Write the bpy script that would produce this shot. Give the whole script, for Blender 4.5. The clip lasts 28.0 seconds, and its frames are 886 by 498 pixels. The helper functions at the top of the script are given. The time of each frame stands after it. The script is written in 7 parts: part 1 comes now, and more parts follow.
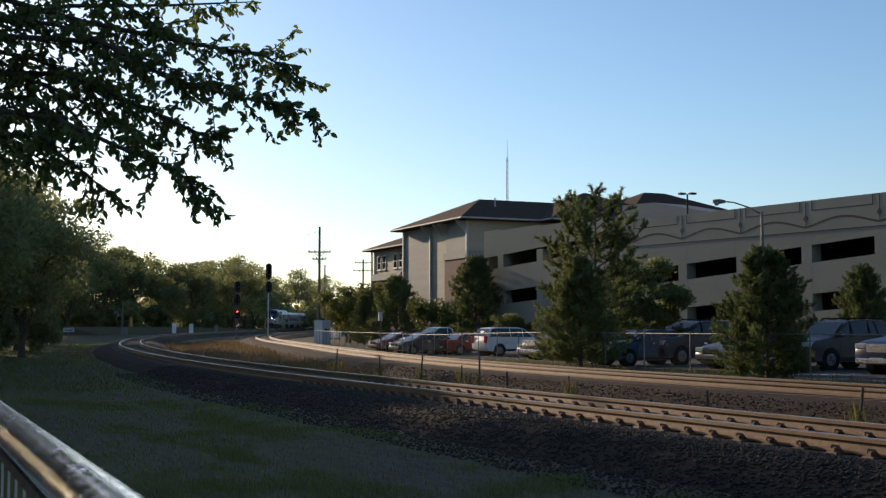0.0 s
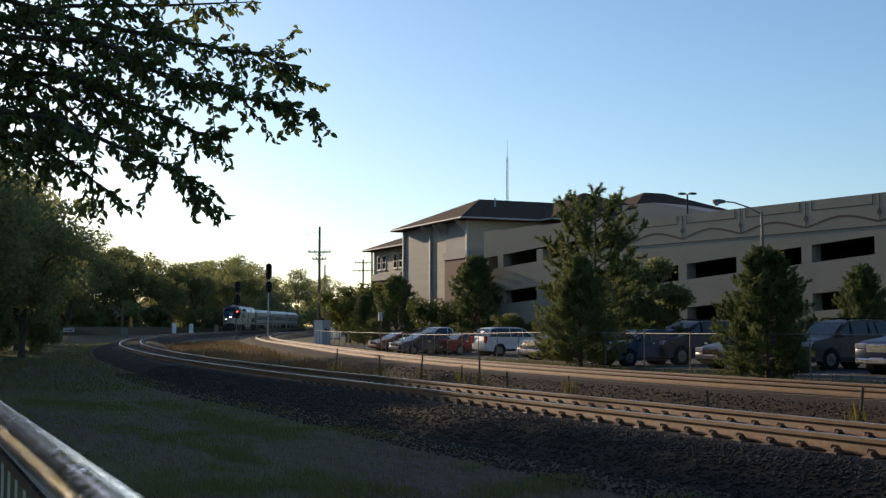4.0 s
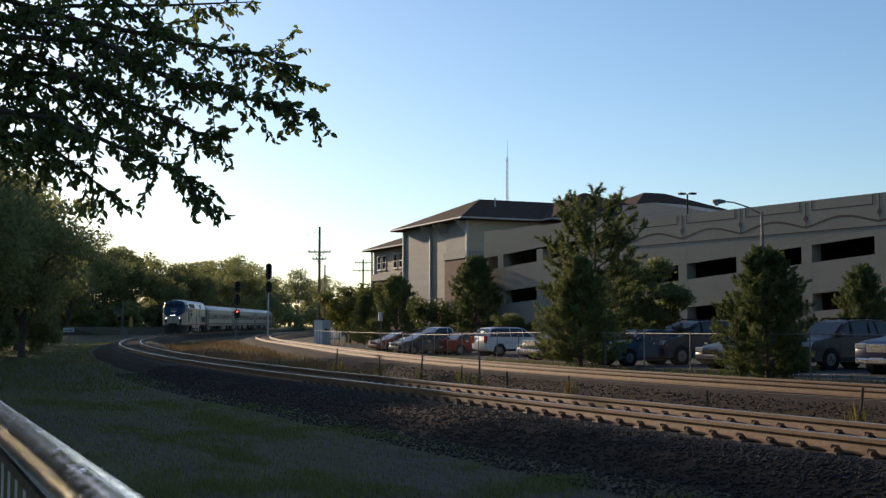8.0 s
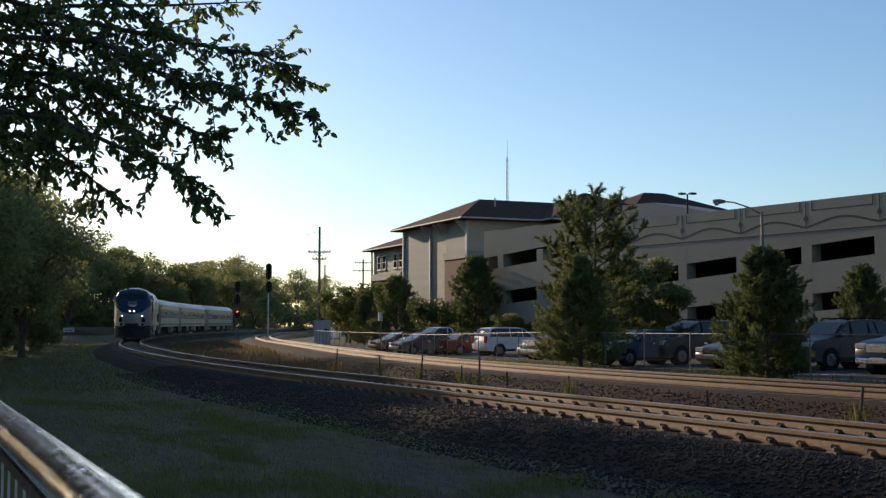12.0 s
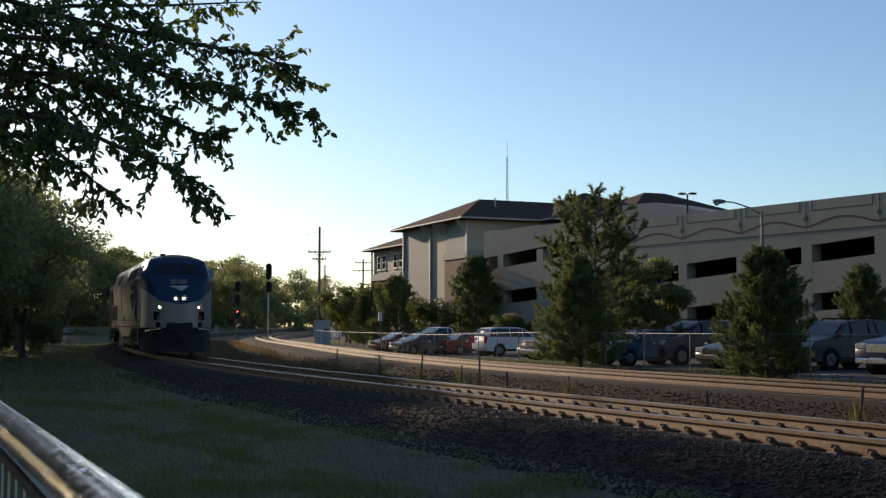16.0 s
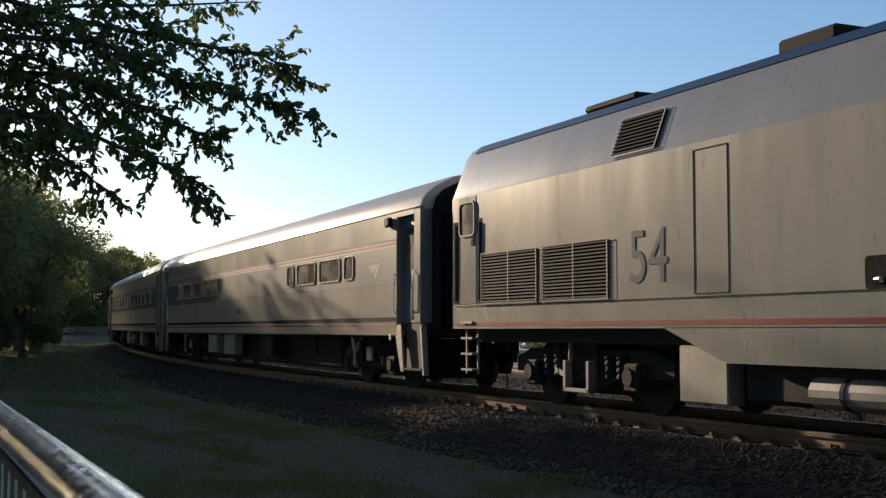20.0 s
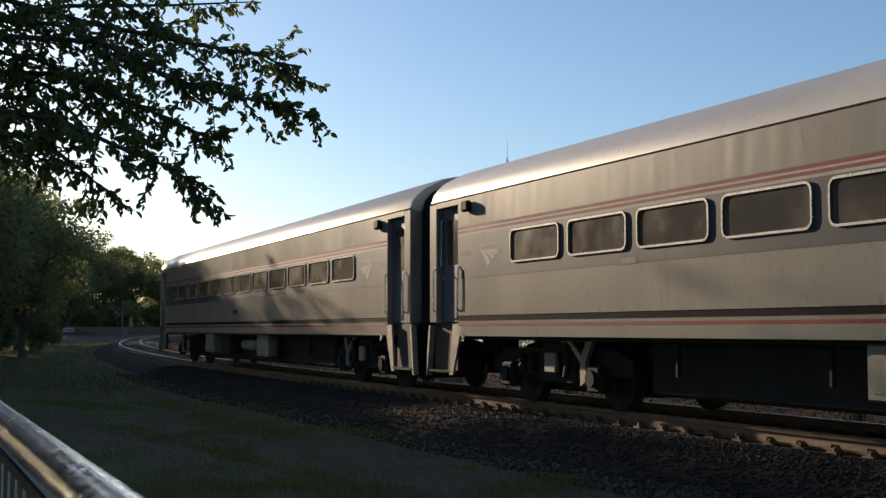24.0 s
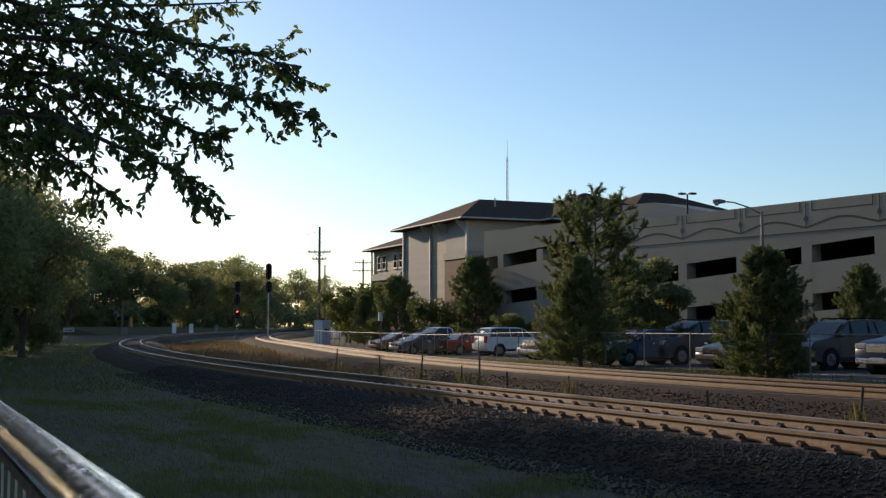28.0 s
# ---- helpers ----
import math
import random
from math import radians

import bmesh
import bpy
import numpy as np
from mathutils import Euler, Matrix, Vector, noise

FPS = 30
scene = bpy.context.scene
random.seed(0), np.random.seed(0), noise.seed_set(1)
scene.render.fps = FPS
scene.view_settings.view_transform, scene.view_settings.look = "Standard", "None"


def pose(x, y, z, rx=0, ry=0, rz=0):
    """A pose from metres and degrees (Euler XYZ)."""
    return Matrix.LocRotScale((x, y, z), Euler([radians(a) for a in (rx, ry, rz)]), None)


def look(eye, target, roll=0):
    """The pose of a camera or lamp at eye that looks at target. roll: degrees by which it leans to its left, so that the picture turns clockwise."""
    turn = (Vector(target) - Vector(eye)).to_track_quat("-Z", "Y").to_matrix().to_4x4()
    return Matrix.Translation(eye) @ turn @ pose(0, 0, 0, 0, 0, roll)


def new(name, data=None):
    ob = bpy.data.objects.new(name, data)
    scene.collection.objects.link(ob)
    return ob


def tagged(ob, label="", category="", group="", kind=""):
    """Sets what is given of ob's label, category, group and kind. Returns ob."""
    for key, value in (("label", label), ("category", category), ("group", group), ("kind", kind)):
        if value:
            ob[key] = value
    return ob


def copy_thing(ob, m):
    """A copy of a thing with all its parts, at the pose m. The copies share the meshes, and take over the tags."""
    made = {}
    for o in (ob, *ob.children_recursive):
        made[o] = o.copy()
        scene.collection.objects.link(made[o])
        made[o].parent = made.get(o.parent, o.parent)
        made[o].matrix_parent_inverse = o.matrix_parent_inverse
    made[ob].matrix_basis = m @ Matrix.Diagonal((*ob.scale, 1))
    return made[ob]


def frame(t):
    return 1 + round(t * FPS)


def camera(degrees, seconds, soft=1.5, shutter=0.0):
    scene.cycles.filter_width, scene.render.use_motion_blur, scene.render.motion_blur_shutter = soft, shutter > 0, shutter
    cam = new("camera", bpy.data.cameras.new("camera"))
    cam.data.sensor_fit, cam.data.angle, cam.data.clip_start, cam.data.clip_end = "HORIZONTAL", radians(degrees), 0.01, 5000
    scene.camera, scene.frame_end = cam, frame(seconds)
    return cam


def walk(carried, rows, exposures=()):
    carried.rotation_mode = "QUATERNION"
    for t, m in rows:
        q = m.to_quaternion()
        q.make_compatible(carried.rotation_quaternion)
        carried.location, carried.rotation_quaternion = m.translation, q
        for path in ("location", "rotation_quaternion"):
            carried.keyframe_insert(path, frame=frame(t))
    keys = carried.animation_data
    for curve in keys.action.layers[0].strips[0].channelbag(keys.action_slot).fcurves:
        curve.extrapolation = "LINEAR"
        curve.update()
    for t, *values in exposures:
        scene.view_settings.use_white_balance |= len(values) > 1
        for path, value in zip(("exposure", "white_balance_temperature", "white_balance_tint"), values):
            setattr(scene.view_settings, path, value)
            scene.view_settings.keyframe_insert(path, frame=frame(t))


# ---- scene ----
# Camera on a stand behind a railing; rail head height is z = 0, the straight track runs along X.
cam = camera(40.24, 28.0, soft=1.35)
EYE = Vector((0.0, 0.0, 1.137))
AIM = Vector((-math.cos(radians(24.318)), math.sin(radians(24.318)), math.tan(radians(3.835))))
walk(cam, [(0.0, look(EYE, EYE + AIM)), (28.0, look(EYE, EYE + AIM))], [(t, e, 6210, 11) for t, e in ((0.0, 0.16), (17.5, 0.15), (18.2, 0.2), (18.6, -0.06), (19.0, -0.19), (19.4, -0.06), (20.0, 0.10), (21.0, 0.11), (22.0, 0.03), (24.0, -0.03), (24.8, 0.05), (26.0, 0.15), (27.0, 0.2), (28.0, 0.16))])

# ---- light: low evening sun ahead and to the left, clear sky ----
SUN_AZ, SUN_EL = radians(10.5), radians(13.6)
SUN_DIR = Vector((-math.cos(SUN_AZ) * math.cos(SUN_EL), -math.sin(SUN_AZ) * math.cos(SUN_EL), math.sin(SUN_EL)))
world = bpy.data.worlds.new("sky")
scene.world = world
world.use_nodes = True
wn = world.node_tree
sky = wn.nodes.new("ShaderNodeTexSky")
sky.sky_type = "NISHITA"
sky.sun_disc = False
sky.sun_elevation = SUN_EL
sky.sun_rotation = math.atan2(SUN_DIR.x, SUN_DIR.y)
sky.air_density, sky.dust_density, sky.ozone_density = 1.0, 0.5, 3.0
wn.links.new(sky.outputs[0], wn.nodes["Background"].inputs[0])
wn.nodes["Background"].inputs[1].default_value = 0.135
sun_data = bpy.data.lights.new("sun", "SUN")
sun_data.energy, sun_data.angle, sun_data.color = 5.0, radians(0.6), (1.0, 0.77, 0.52)
sun = new("sun", sun_data)
sun.matrix_world = look(SUN_DIR * 100, (0, 0, 0))


# ---- materials ----
def nodes_of(name):
    m = bpy.data.materials.new(name)
    m.use_nodes = True
    nt = m.node_tree
    return m, nt, nt.nodes["Principled BSDF"]


def mixcol(nt, fac, a, b, mode="MIX"):
    n = nt.nodes.new("ShaderNodeMix")
    n.data_type, n.blend_type = "RGBA", mode
    for sock, v in ((n.inputs["Factor"], fac), (n.inputs["A"], a), (n.inputs["B"], b)):
        if hasattr(v, "is_output"):
            nt.links.new(v, sock)
        elif isinstance(v, (int, float)):
            sock.default_value = v
        else:
            sock.default_value = (*v, 1)
    return n.outputs["Result"]


def noise_of(nt, scale, detail=4.0, stretch=(1, 1, 1), space="Object"):
    tc = nt.nodes.new("ShaderNodeTexCoord")
    mp = nt.nodes.new("ShaderNodeMapping")
    mp.inputs["Scale"].default_value = stretch
    nz = nt.nodes.new("ShaderNodeTexNoise")
    nz.inputs["Scale"].default_value = scale
    nz.inputs["Detail"].default_value = detail
    nt.links.new(tc.outputs[space], mp.inputs[0])
    nt.links.new(mp.outputs[0], nz.inputs["Vector"])
    return nz.outputs["Fac"]


def ramp(nt, fac, lo, hi):
    n = nt.nodes.new("ShaderNodeMapRange")
    n.inputs["From Min"].default_value, n.inputs["From Max"].default_value = lo, hi
    nt.links.new(fac, n.inputs["Value"])
    return n.outputs[0]


def mat(name, a, b=None, scale=3.0, rough=0.7, metal=0.0, bump=0.0, bscale=None, fine=40.0, stretch=(1, 1, 1), c=None, spec=0.5):
    """Two colours mixed by a large noise, a third by a finer one, fine relief."""
    m, nt, p = nodes_of(name)
    b = b or tuple(v * 0.8 for v in a)
    big = ramp(nt, noise_of(nt, scale, 5, stretch), 0.35, 0.65)
    col = mixcol(nt, big, a, b)
    small = ramp(nt, noise_of(nt, fine, 3, stretch), 0.4, 0.75)
    cc = c or tuple(v * 0.72 for v in a)
    f = nt.nodes.new("ShaderNodeMath")
    f.operation = "MULTIPLY"
    f.inputs[1].default_value = 0.55
    nt.links.new(small, f.inputs[0])
    col = mixcol(nt, f.outputs[0], col, cc)
    nt.links.new(col, p.inputs["Base Color"])
    p.inputs["Metallic"].default_value = metal
    p.inputs["Specular IOR Level"].default_value = spec
    rr = nt.nodes.new("ShaderNodeMapRange")
    rr.inputs["To Min"].default_value, rr.inputs["To Max"].default_value = max(0.02, rough - 0.08), min(1, rough + 0.08)
    nt.links.new(small, rr.inputs["Value"])
    nt.links.new(rr.outputs[0], p.inputs["Roughness"])
    if bump:
        bn = nt.nodes.new("ShaderNodeBump")
        bn.inputs["Strength"].default_value = bump
        bn.inputs["Distance"].default_value = 0.02
        nt.links.new(noise_of(nt, bscale or fine, 4, stretch), bn.inputs["Height"])
        nt.links.new(bn.outputs[0], p.inputs["Normal"])
    return m


def leaf_mat(name, a, b, trans=0.35, rough=0.55, spec=0.4):
    m, nt, p = nodes_of(name)
    geo = nt.nodes.new("ShaderNodeNewGeometry")
    col = mixcol(nt, geo.outputs["Random Per Island"], a, b)
    info = nt.nodes.new("ShaderNodeObjectInfo")
    tone = mixcol(nt, info.outputs["Random"], (0.75, 0.8, 0.7), (1.2, 1.15, 1.0))
    col = mixcol(nt, 1.0, col, tone, "MULTIPLY")
    nt.links.new(col, p.inputs["Base Color"])
    p.inputs["Roughness"].default_value = rough
    p.inputs["Specular IOR Level"].default_value = spec
    tr = nt.nodes.new("ShaderNodeBsdfTranslucent")
    nt.links.new(col, tr.inputs[0])
    mx = nt.nodes.new("ShaderNodeMixShader")
    mx.inputs[0].default_value = trans
    nt.links.new(p.outputs[0], mx.inputs[1])
    nt.links.new(tr.outputs[0], mx.inputs[2])
    nt.links.new(mx.outputs[0], nt.nodes["Material Output"].inputs[0])
    return m


def glow(name, col, strength):
    m, nt, p = nodes_of(name)
    p.inputs["Emission Color"].default_value = (*col, 1)
    p.inputs["Emission Strength"].default_value = strength
    p.inputs["Base Color"].default_value = (*col, 1)
    return m


def sheet_metal(name, a, b, rough, metal, wave=0.35, spec=0.5):
    """Painted or bare car siding: streaks, dents and slight waves between the ribs."""
    m, nt, p = nodes_of(name)
    p.inputs["Specular IOR Level"].default_value = spec
    streak = ramp(nt, noise_of(nt, 1.6, 5, (1.6, 1, 0.12)), 0.3, 0.75)
    col = mixcol(nt, streak, a, b)
    grime = ramp(nt, noise_of(nt, 0.9, 5, (1.0, 1, 0.3)), 0.35, 0.9)
    col = mixcol(nt, grime, col, tuple(v * 0.82 for v in a))
    specks = ramp(nt, noise_of(nt, 14.0, 4, (1.0, 1, 0.4)), 0.62, 0.8)
    col = mixcol(nt, specks, col, tuple(v * 0.6 for v in a))
    nt.links.new(col, p.inputs["Base Color"])
    p.inputs["Metallic"].default_value = metal
    rr = nt.nodes.new("ShaderNodeMapRange")
    rr.inputs["To Min"].default_value, rr.inputs["To Max"].default_value = rough - 0.03, rough + 0.06
    nt.links.new(grime, rr.inputs["Value"])
    nt.links.new(rr.outputs[0], p.inputs["Roughness"])
    bn = nt.nodes.new("ShaderNodeBump")
    bn.inputs["Strength"].default_value = wave
    bn.inputs["Distance"].default_value = 0.05
    nt.links.new(noise_of(nt, 0.9, 2, (1.5, 1, 0.35)), bn.inputs["Height"])
    nt.links.new(bn.outputs[0], p.inputs["Normal"])
    return m


def car_paint(name, col, metal=0.4):
    m, nt, p = nodes_of(name)
    fac = ramp(nt, noise_of(nt, 6, 4), 0.3, 0.8)
    nt.links.new(mixcol(nt, fac, col, tuple(v * 0.82 for v in col)), p.inputs["Base Color"])
    p.inputs["Metallic"].default_value, p.inputs["Roughness"].default_value = metal * 0.15, 0.36
    p.inputs["Specular IOR Level"].default_value = 0.14
    p.inputs["Coat Weight"].default_value, p.inputs["Coat Roughness"].default_value = 0.02, 0.1
    return m


M = {
    "grass": mat("grass_ground", (0.125, 0.122, 0.053), (0.145, 0.105, 0.081), 0.6, 0.95, 0, 0.8, 14, 9, (0.22, 0.9, 1), c=(0.075, 0.056, 0.04), spec=0.05),
    "ballast": mat("ballast_bed", (0.066, 0.046, 0.033), (0.043, 0.031, 0.024), 0.8, 0.95, 0, 0.9, 18, 26, c=(0.045, 0.036, 0.029), spec=0.05),
    "stone": mat("ballast_stone", (0.075, 0.056, 0.043), (0.026, 0.021, 0.018), 2.6, 0.75, 0, 0.3, 40, 30, spec=0.2),
    # darker stone colour, holds the shade of the strip between the tracks
    "filler_stone": mat("dark_filler_stone", (0.046, 0.034, 0.027), (0.029, 0.022, 0.018), 1.0, 0.9, 0, 0.3, 40, 30, spec=0.15),
    "asphalt": mat("parking_asphalt", (0.06, 0.06, 0.06), (0.085, 0.082, 0.078), 0.4, 0.9, 0, 0.3, 60, 30, spec=0.1),
    "paint_line": mat("worn_white_paint", (0.6, 0.6, 0.57), (0.4, 0.4, 0.38), 3, 0.8),
    "rust": mat("rusty_rail", (0.21, 0.125, 0.07), (0.16, 0.093, 0.051), 2.0, 0.75, 0.1, 0.2, 30, 22),
    "railtop": mat("worn_steel", (0.42, 0.39, 0.355), (0.32, 0.30, 0.275), 2, 0.36, 1.0),
    "tie": mat("weathered_tie", (0.10, 0.08, 0.063), (0.065, 0.053, 0.044), 1.5, 0.9, 0, 0.4, 20, 25, (0.3, 3, 3)),
    "clip": mat("rusty_clip", (0.22, 0.15, 0.10), (0.15, 0.10, 0.07), 8, 0.7, 0.1),
    "wood": mat("weathered_wood", (0.20, 0.15, 0.11), (0.13, 0.10, 0.08), 1.2, 0.9, 0, 0.4, 14, 24, (3, 3, 0.3)),
    "bark": mat("bark", (0.12, 0.09, 0.065), (0.07, 0.055, 0.04), 2.5, 0.95, 0, 0.8, 9, 16, (2, 2, 0.4)),
    "chrome": mat("polished_steel", (0.76, 0.73, 0.76), (0.66, 0.63, 0.66), 4, 0.23, 1.0),
    "winframe": mat("bright_window_metal", (0.62, 0.6, 0.57), (0.52, 0.5, 0.48), 4, 0.35, 0.8),
    "meshwire": mat("dull_fence_wire", (0.10, 0.10, 0.095), (0.07, 0.07, 0.066), 6, 0.7, 0.5),
    "galv": mat("galvanised_steel", (0.22, 0.20, 0.175), (0.16, 0.148, 0.13), 6, 0.7, 0.3),
    "dark": mat("dark_steel", (0.022, 0.021, 0.02), (0.035, 0.032, 0.03), 3, 0.75, 0.0, 0.2, 20, spec=0.2),
    "grimy": mat("grimy_underframe", (0.04, 0.036, 0.032), (0.025, 0.023, 0.021), 2.5, 0.8, 0.0, 0.2, 20, spec=0.2),
    "lightgear": mat("pale_underframe_paint", (0.36, 0.33, 0.285), (0.25, 0.23, 0.20), 2.5, 0.55, 0.3, 0.1, 20),
    # real rubber, and also the shade inside recesses, slots and grilles
    "black": mat("black_rubber_and_recess_shade", (0.012, 0.012, 0.012), (0.02, 0.02, 0.02), 6, 0.85, spec=0.08),
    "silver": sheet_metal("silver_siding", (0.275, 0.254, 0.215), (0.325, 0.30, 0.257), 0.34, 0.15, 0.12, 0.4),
    "loco_silver": sheet_metal("silver_loco_paint", (0.285, 0.267, 0.233), (0.34, 0.318, 0.28), 0.30, 0.2, 0.2, 0.45),
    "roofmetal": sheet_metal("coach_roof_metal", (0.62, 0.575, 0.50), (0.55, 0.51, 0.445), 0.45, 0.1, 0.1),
    "belt": sheet_metal("blue_grey_window_band", (0.045, 0.05, 0.066), (0.06, 0.066, 0.083), 0.45, 0.0, 0.15, 0.22),
    "red": sheet_metal("faded_red_stripe", (0.27, 0.026, 0.022), (0.32, 0.04, 0.032), 0.6, 0.0, 0.1, 0.15),
    "navy": sheet_metal("navy_paint", (0.010, 0.030, 0.066), (0.014, 0.038, 0.082), 0.34, 0.0, 0.12, 0.35),
    "logo": mat("dark_blue_grey_decal", (0.022, 0.027, 0.04), (0.03, 0.035, 0.048), 3, 0.75, 0.0, spec=0.15),
    "pale": mat("pale_decal", (0.56, 0.53, 0.49), (0.47, 0.45, 0.42), 5, 0.6, spec=0.15),
    "numeral": mat("steel_blue_numeral", (0.12, 0.13, 0.15), (0.15, 0.16, 0.18), 5, 0.7, 0.0, spec=0.15),
    "tint": mat("tinted_window", (0.038, 0.031, 0.025), (0.046, 0.038, 0.031), 1.2, 0.3, 0.0, fine=1.5, spec=0.25),
    "doorblue": mat("slate_blue_door", (0.09, 0.115, 0.16), (0.07, 0.09, 0.12), 2, 0.5, 0.1),
    "concrete": mat("beige_precast", (0.345, 0.305, 0.23), (0.305, 0.268, 0.20), 0.35, 0.85, 0, 0.12, 30, 9),
    "brown": mat("brown_trim_paint_and_ledge_shadow", (0.095, 0.06, 0.048), (0.08, 0.05, 0.04), 2, 0.8),
    # deck colour darkened to hold the shade inside the open garage
    "interior": mat("shaded_garage_interior", (0.09, 0.085, 0.08), (0.06, 0.055, 0.05), 1, 0.9),
    "siding": mat("pale_grey_siding", (0.25, 0.243, 0.22), (0.22, 0.213, 0.195), 0.3, 0.8, 0, 0.1, 10, 6, (0.3, 0.3, 6)),
    "cream": mat("cream_siding", (0.37, 0.322, 0.24), (0.325, 0.283, 0.21), 0.3, 0.8, 0, 0.1, 10, 6, (0.3, 0.3, 6)),
    "brick": mat("red_brown_brick", (0.17, 0.085, 0.062), (0.13, 0.07, 0.053), 2.0, 0.9, 0, 0.3, 20, 14, (1, 1, 3)),
    "shingle": mat("brown_shingles", (0.085, 0.05, 0.034), (0.06, 0.037, 0.026), 1.2, 0.95, 0, 0.3, 14, 12, (1, 1, 4), spec=0.08),
    "trim": mat("white_trim", (0.40, 0.38, 0.34), (0.34, 0.32, 0.29), 2, 0.6),
    "pane": mat("window_glass", (0.03, 0.035, 0.04), (0.045, 0.05, 0.055), 1, 0.05, 0.0, spec=0.8),
    "carglass": mat("car_glass", (0.012, 0.015, 0.017), (0.02, 0.023, 0.025), 1, 0.08, 0.0, spec=0.4),
    "whitepaint": mat("white_enamel", (0.75, 0.74, 0.72), (0.66, 0.65, 0.62), 3, 0.5),
    "cabinet": mat("silver_cabinet_paint", (0.55, 0.57, 0.6), (0.48, 0.5, 0.53), 2, 0.45, 0.3),
    "headlamp": mat("clear_lamp_lens", (0.5, 0.5, 0.48), (0.4, 0.4, 0.4), 5, 0.3, 0.2),
    "taillamp": mat("red_lamp_lens", (0.45, 0.02, 0.015), (0.38, 0.02, 0.015), 5, 0.15),
    "rim": mat("alloy_rim", (0.16, 0.16, 0.165), (0.10, 0.10, 0.105), 9, 0.45, 0.6),
    "amber": mat("orange_marker_paint", (0.6, 0.28, 0.06), (0.5, 0.22, 0.05), 4, 0.7),
    "lampglow": glow("lit_headlight", (1.0, 0.93, 0.85), 16.0),
    "redglow": glow("lit_red_signal", (1.0, 0.03, 0.02), 14.0),
    "leaf_near": leaf_mat("near_leaves", (0.12, 0.16, 0.05), (0.20, 0.24, 0.075), 0.45),
    "leaf_oak": leaf_mat("broad_leaves", (0.15, 0.178, 0.08), (0.29, 0.28, 0.12), 0.56, 0.6, 0.3),
    "leaf_lime": leaf_mat("yellow_green_leaves", (0.09, 0.115, 0.025), (0.15, 0.15, 0.04), 0.4),
    "cedar": leaf_mat("cedar_foliage", (0.10, 0.135, 0.06), (0.24, 0.25, 0.10), 0.38, 0.75, 0.2),
    "dry": leaf_mat("dry_grass", (0.23, 0.155, 0.095), (0.14, 0.10, 0.06), 0.4, 0.8, 0.05),
    "blade": leaf_mat("grass_blades", (0.125, 0.17, 0.048), (0.21, 0.19, 0.08), 0.5, 0.8, 0.05),
    "weed": leaf_mat("weeds", (0.10, 0.115, 0.038), (0.19, 0.155, 0.06), 0.45, 0.8, 0.05),
    "redleaf": leaf_mat("red_leaves", (0.28, 0.035, 0.025), (0.18, 0.04, 0.02), 0.35),
}


# ---- mesh helpers ----
def part(name, bm, material, parent=None, label=""):
    """Links a bmesh as one mesh object, under a thing or a part."""
    me = bpy.data.meshes.new(name)
    bm.to_mesh(me)
    bm.free()
    me.materials.append(material)
    ob = new(name, me)
    ob.parent = parent
    if label:
        ob["label"] = label
    return ob


def share(name, me, parent, m=None, label=""):
    ob = new(name, me)
    ob.parent = parent
    if m is not None:
        ob.matrix_basis = m
    if label:
        ob["label"] = label
    return ob


def from_arrays(name, verts, faces, material, parent=None):
    me = bpy.data.meshes.new(name)
    me.from_pydata(verts.tolist() if hasattr(verts, "tolist") else verts, [], faces.tolist() if hasattr(faces, "tolist") else faces)
    me.materials.append(material)
    ob = new(name, me)
    ob.parent = parent
    return ob


def smooth(ob, angle=40):
    for poly in ob.data.polygons:
        poly.use_smooth = True
    ob.data.set_sharp_from_angle(angle=radians(angle))
    return ob


def box(bm, x0, x1, y0, y1, z0, z1, bevel=0.0):
    m = Matrix.LocRotScale(((x0 + x1) / 2, (y0 + y1) / 2, (z0 + z1) / 2), None, (abs(x1 - x0), abs(y1 - y0), abs(z1 - z0)))
    r = bmesh.ops.create_cube(bm, size=1, matrix=m)
    if bevel:
        es = list({e for v in r["verts"] for e in v.link_edges})
        bmesh.ops.bevel(bm, geom=es, offset=bevel, segments=1, affect="EDGES")
    return bm


def rod(bm, p, q, r0, r1=None, seg=8, caps=True):
    p, q = Vector(p), Vector(q)
    d = q - p
    m = Matrix.Translation((p + q) / 2) @ d.to_track_quat("Z", "Y").to_matrix().to_4x4()
    bmesh.ops.create_cone(bm, cap_ends=caps, segments=seg, radius1=r0, radius2=r0 if r1 is None else r1, depth=d.length, matrix=m)
    return bm


def pipe(bm, pts, r, seg=8):
    for a, b in zip(pts, pts[1:]):
        rod(bm, a, b, r, r, seg)
    for a in pts[1:-1]:
        bmesh.ops.create_uvsphere(bm, u_segments=seg, v_segments=4, radius=r, matrix=Matrix.Translation(a))
    return bm


def prism(bm, pts, y0, y1, axis="y"):
    """A polygon of (a, z) points made solid between two depths."""
    def at(a, z, d):
        return (a, d, z) if axis == "y" else (d, a, z)
    lo = [bm.verts.new(at(a, z, y0)) for a, z in pts]
    hi = [bm.verts.new(at(a, z, y1)) for a, z in pts]
    n = len(pts)
    bm.faces.new(lo)
    bm.faces.new(hi[::-1])
    for i in range(n):
        bm.faces.new((lo[i], hi[i], hi[(i + 1) % n], lo[(i + 1) % n]))
    bmesh.ops.recalc_face_normals(bm, faces=bm.faces)
    return bm


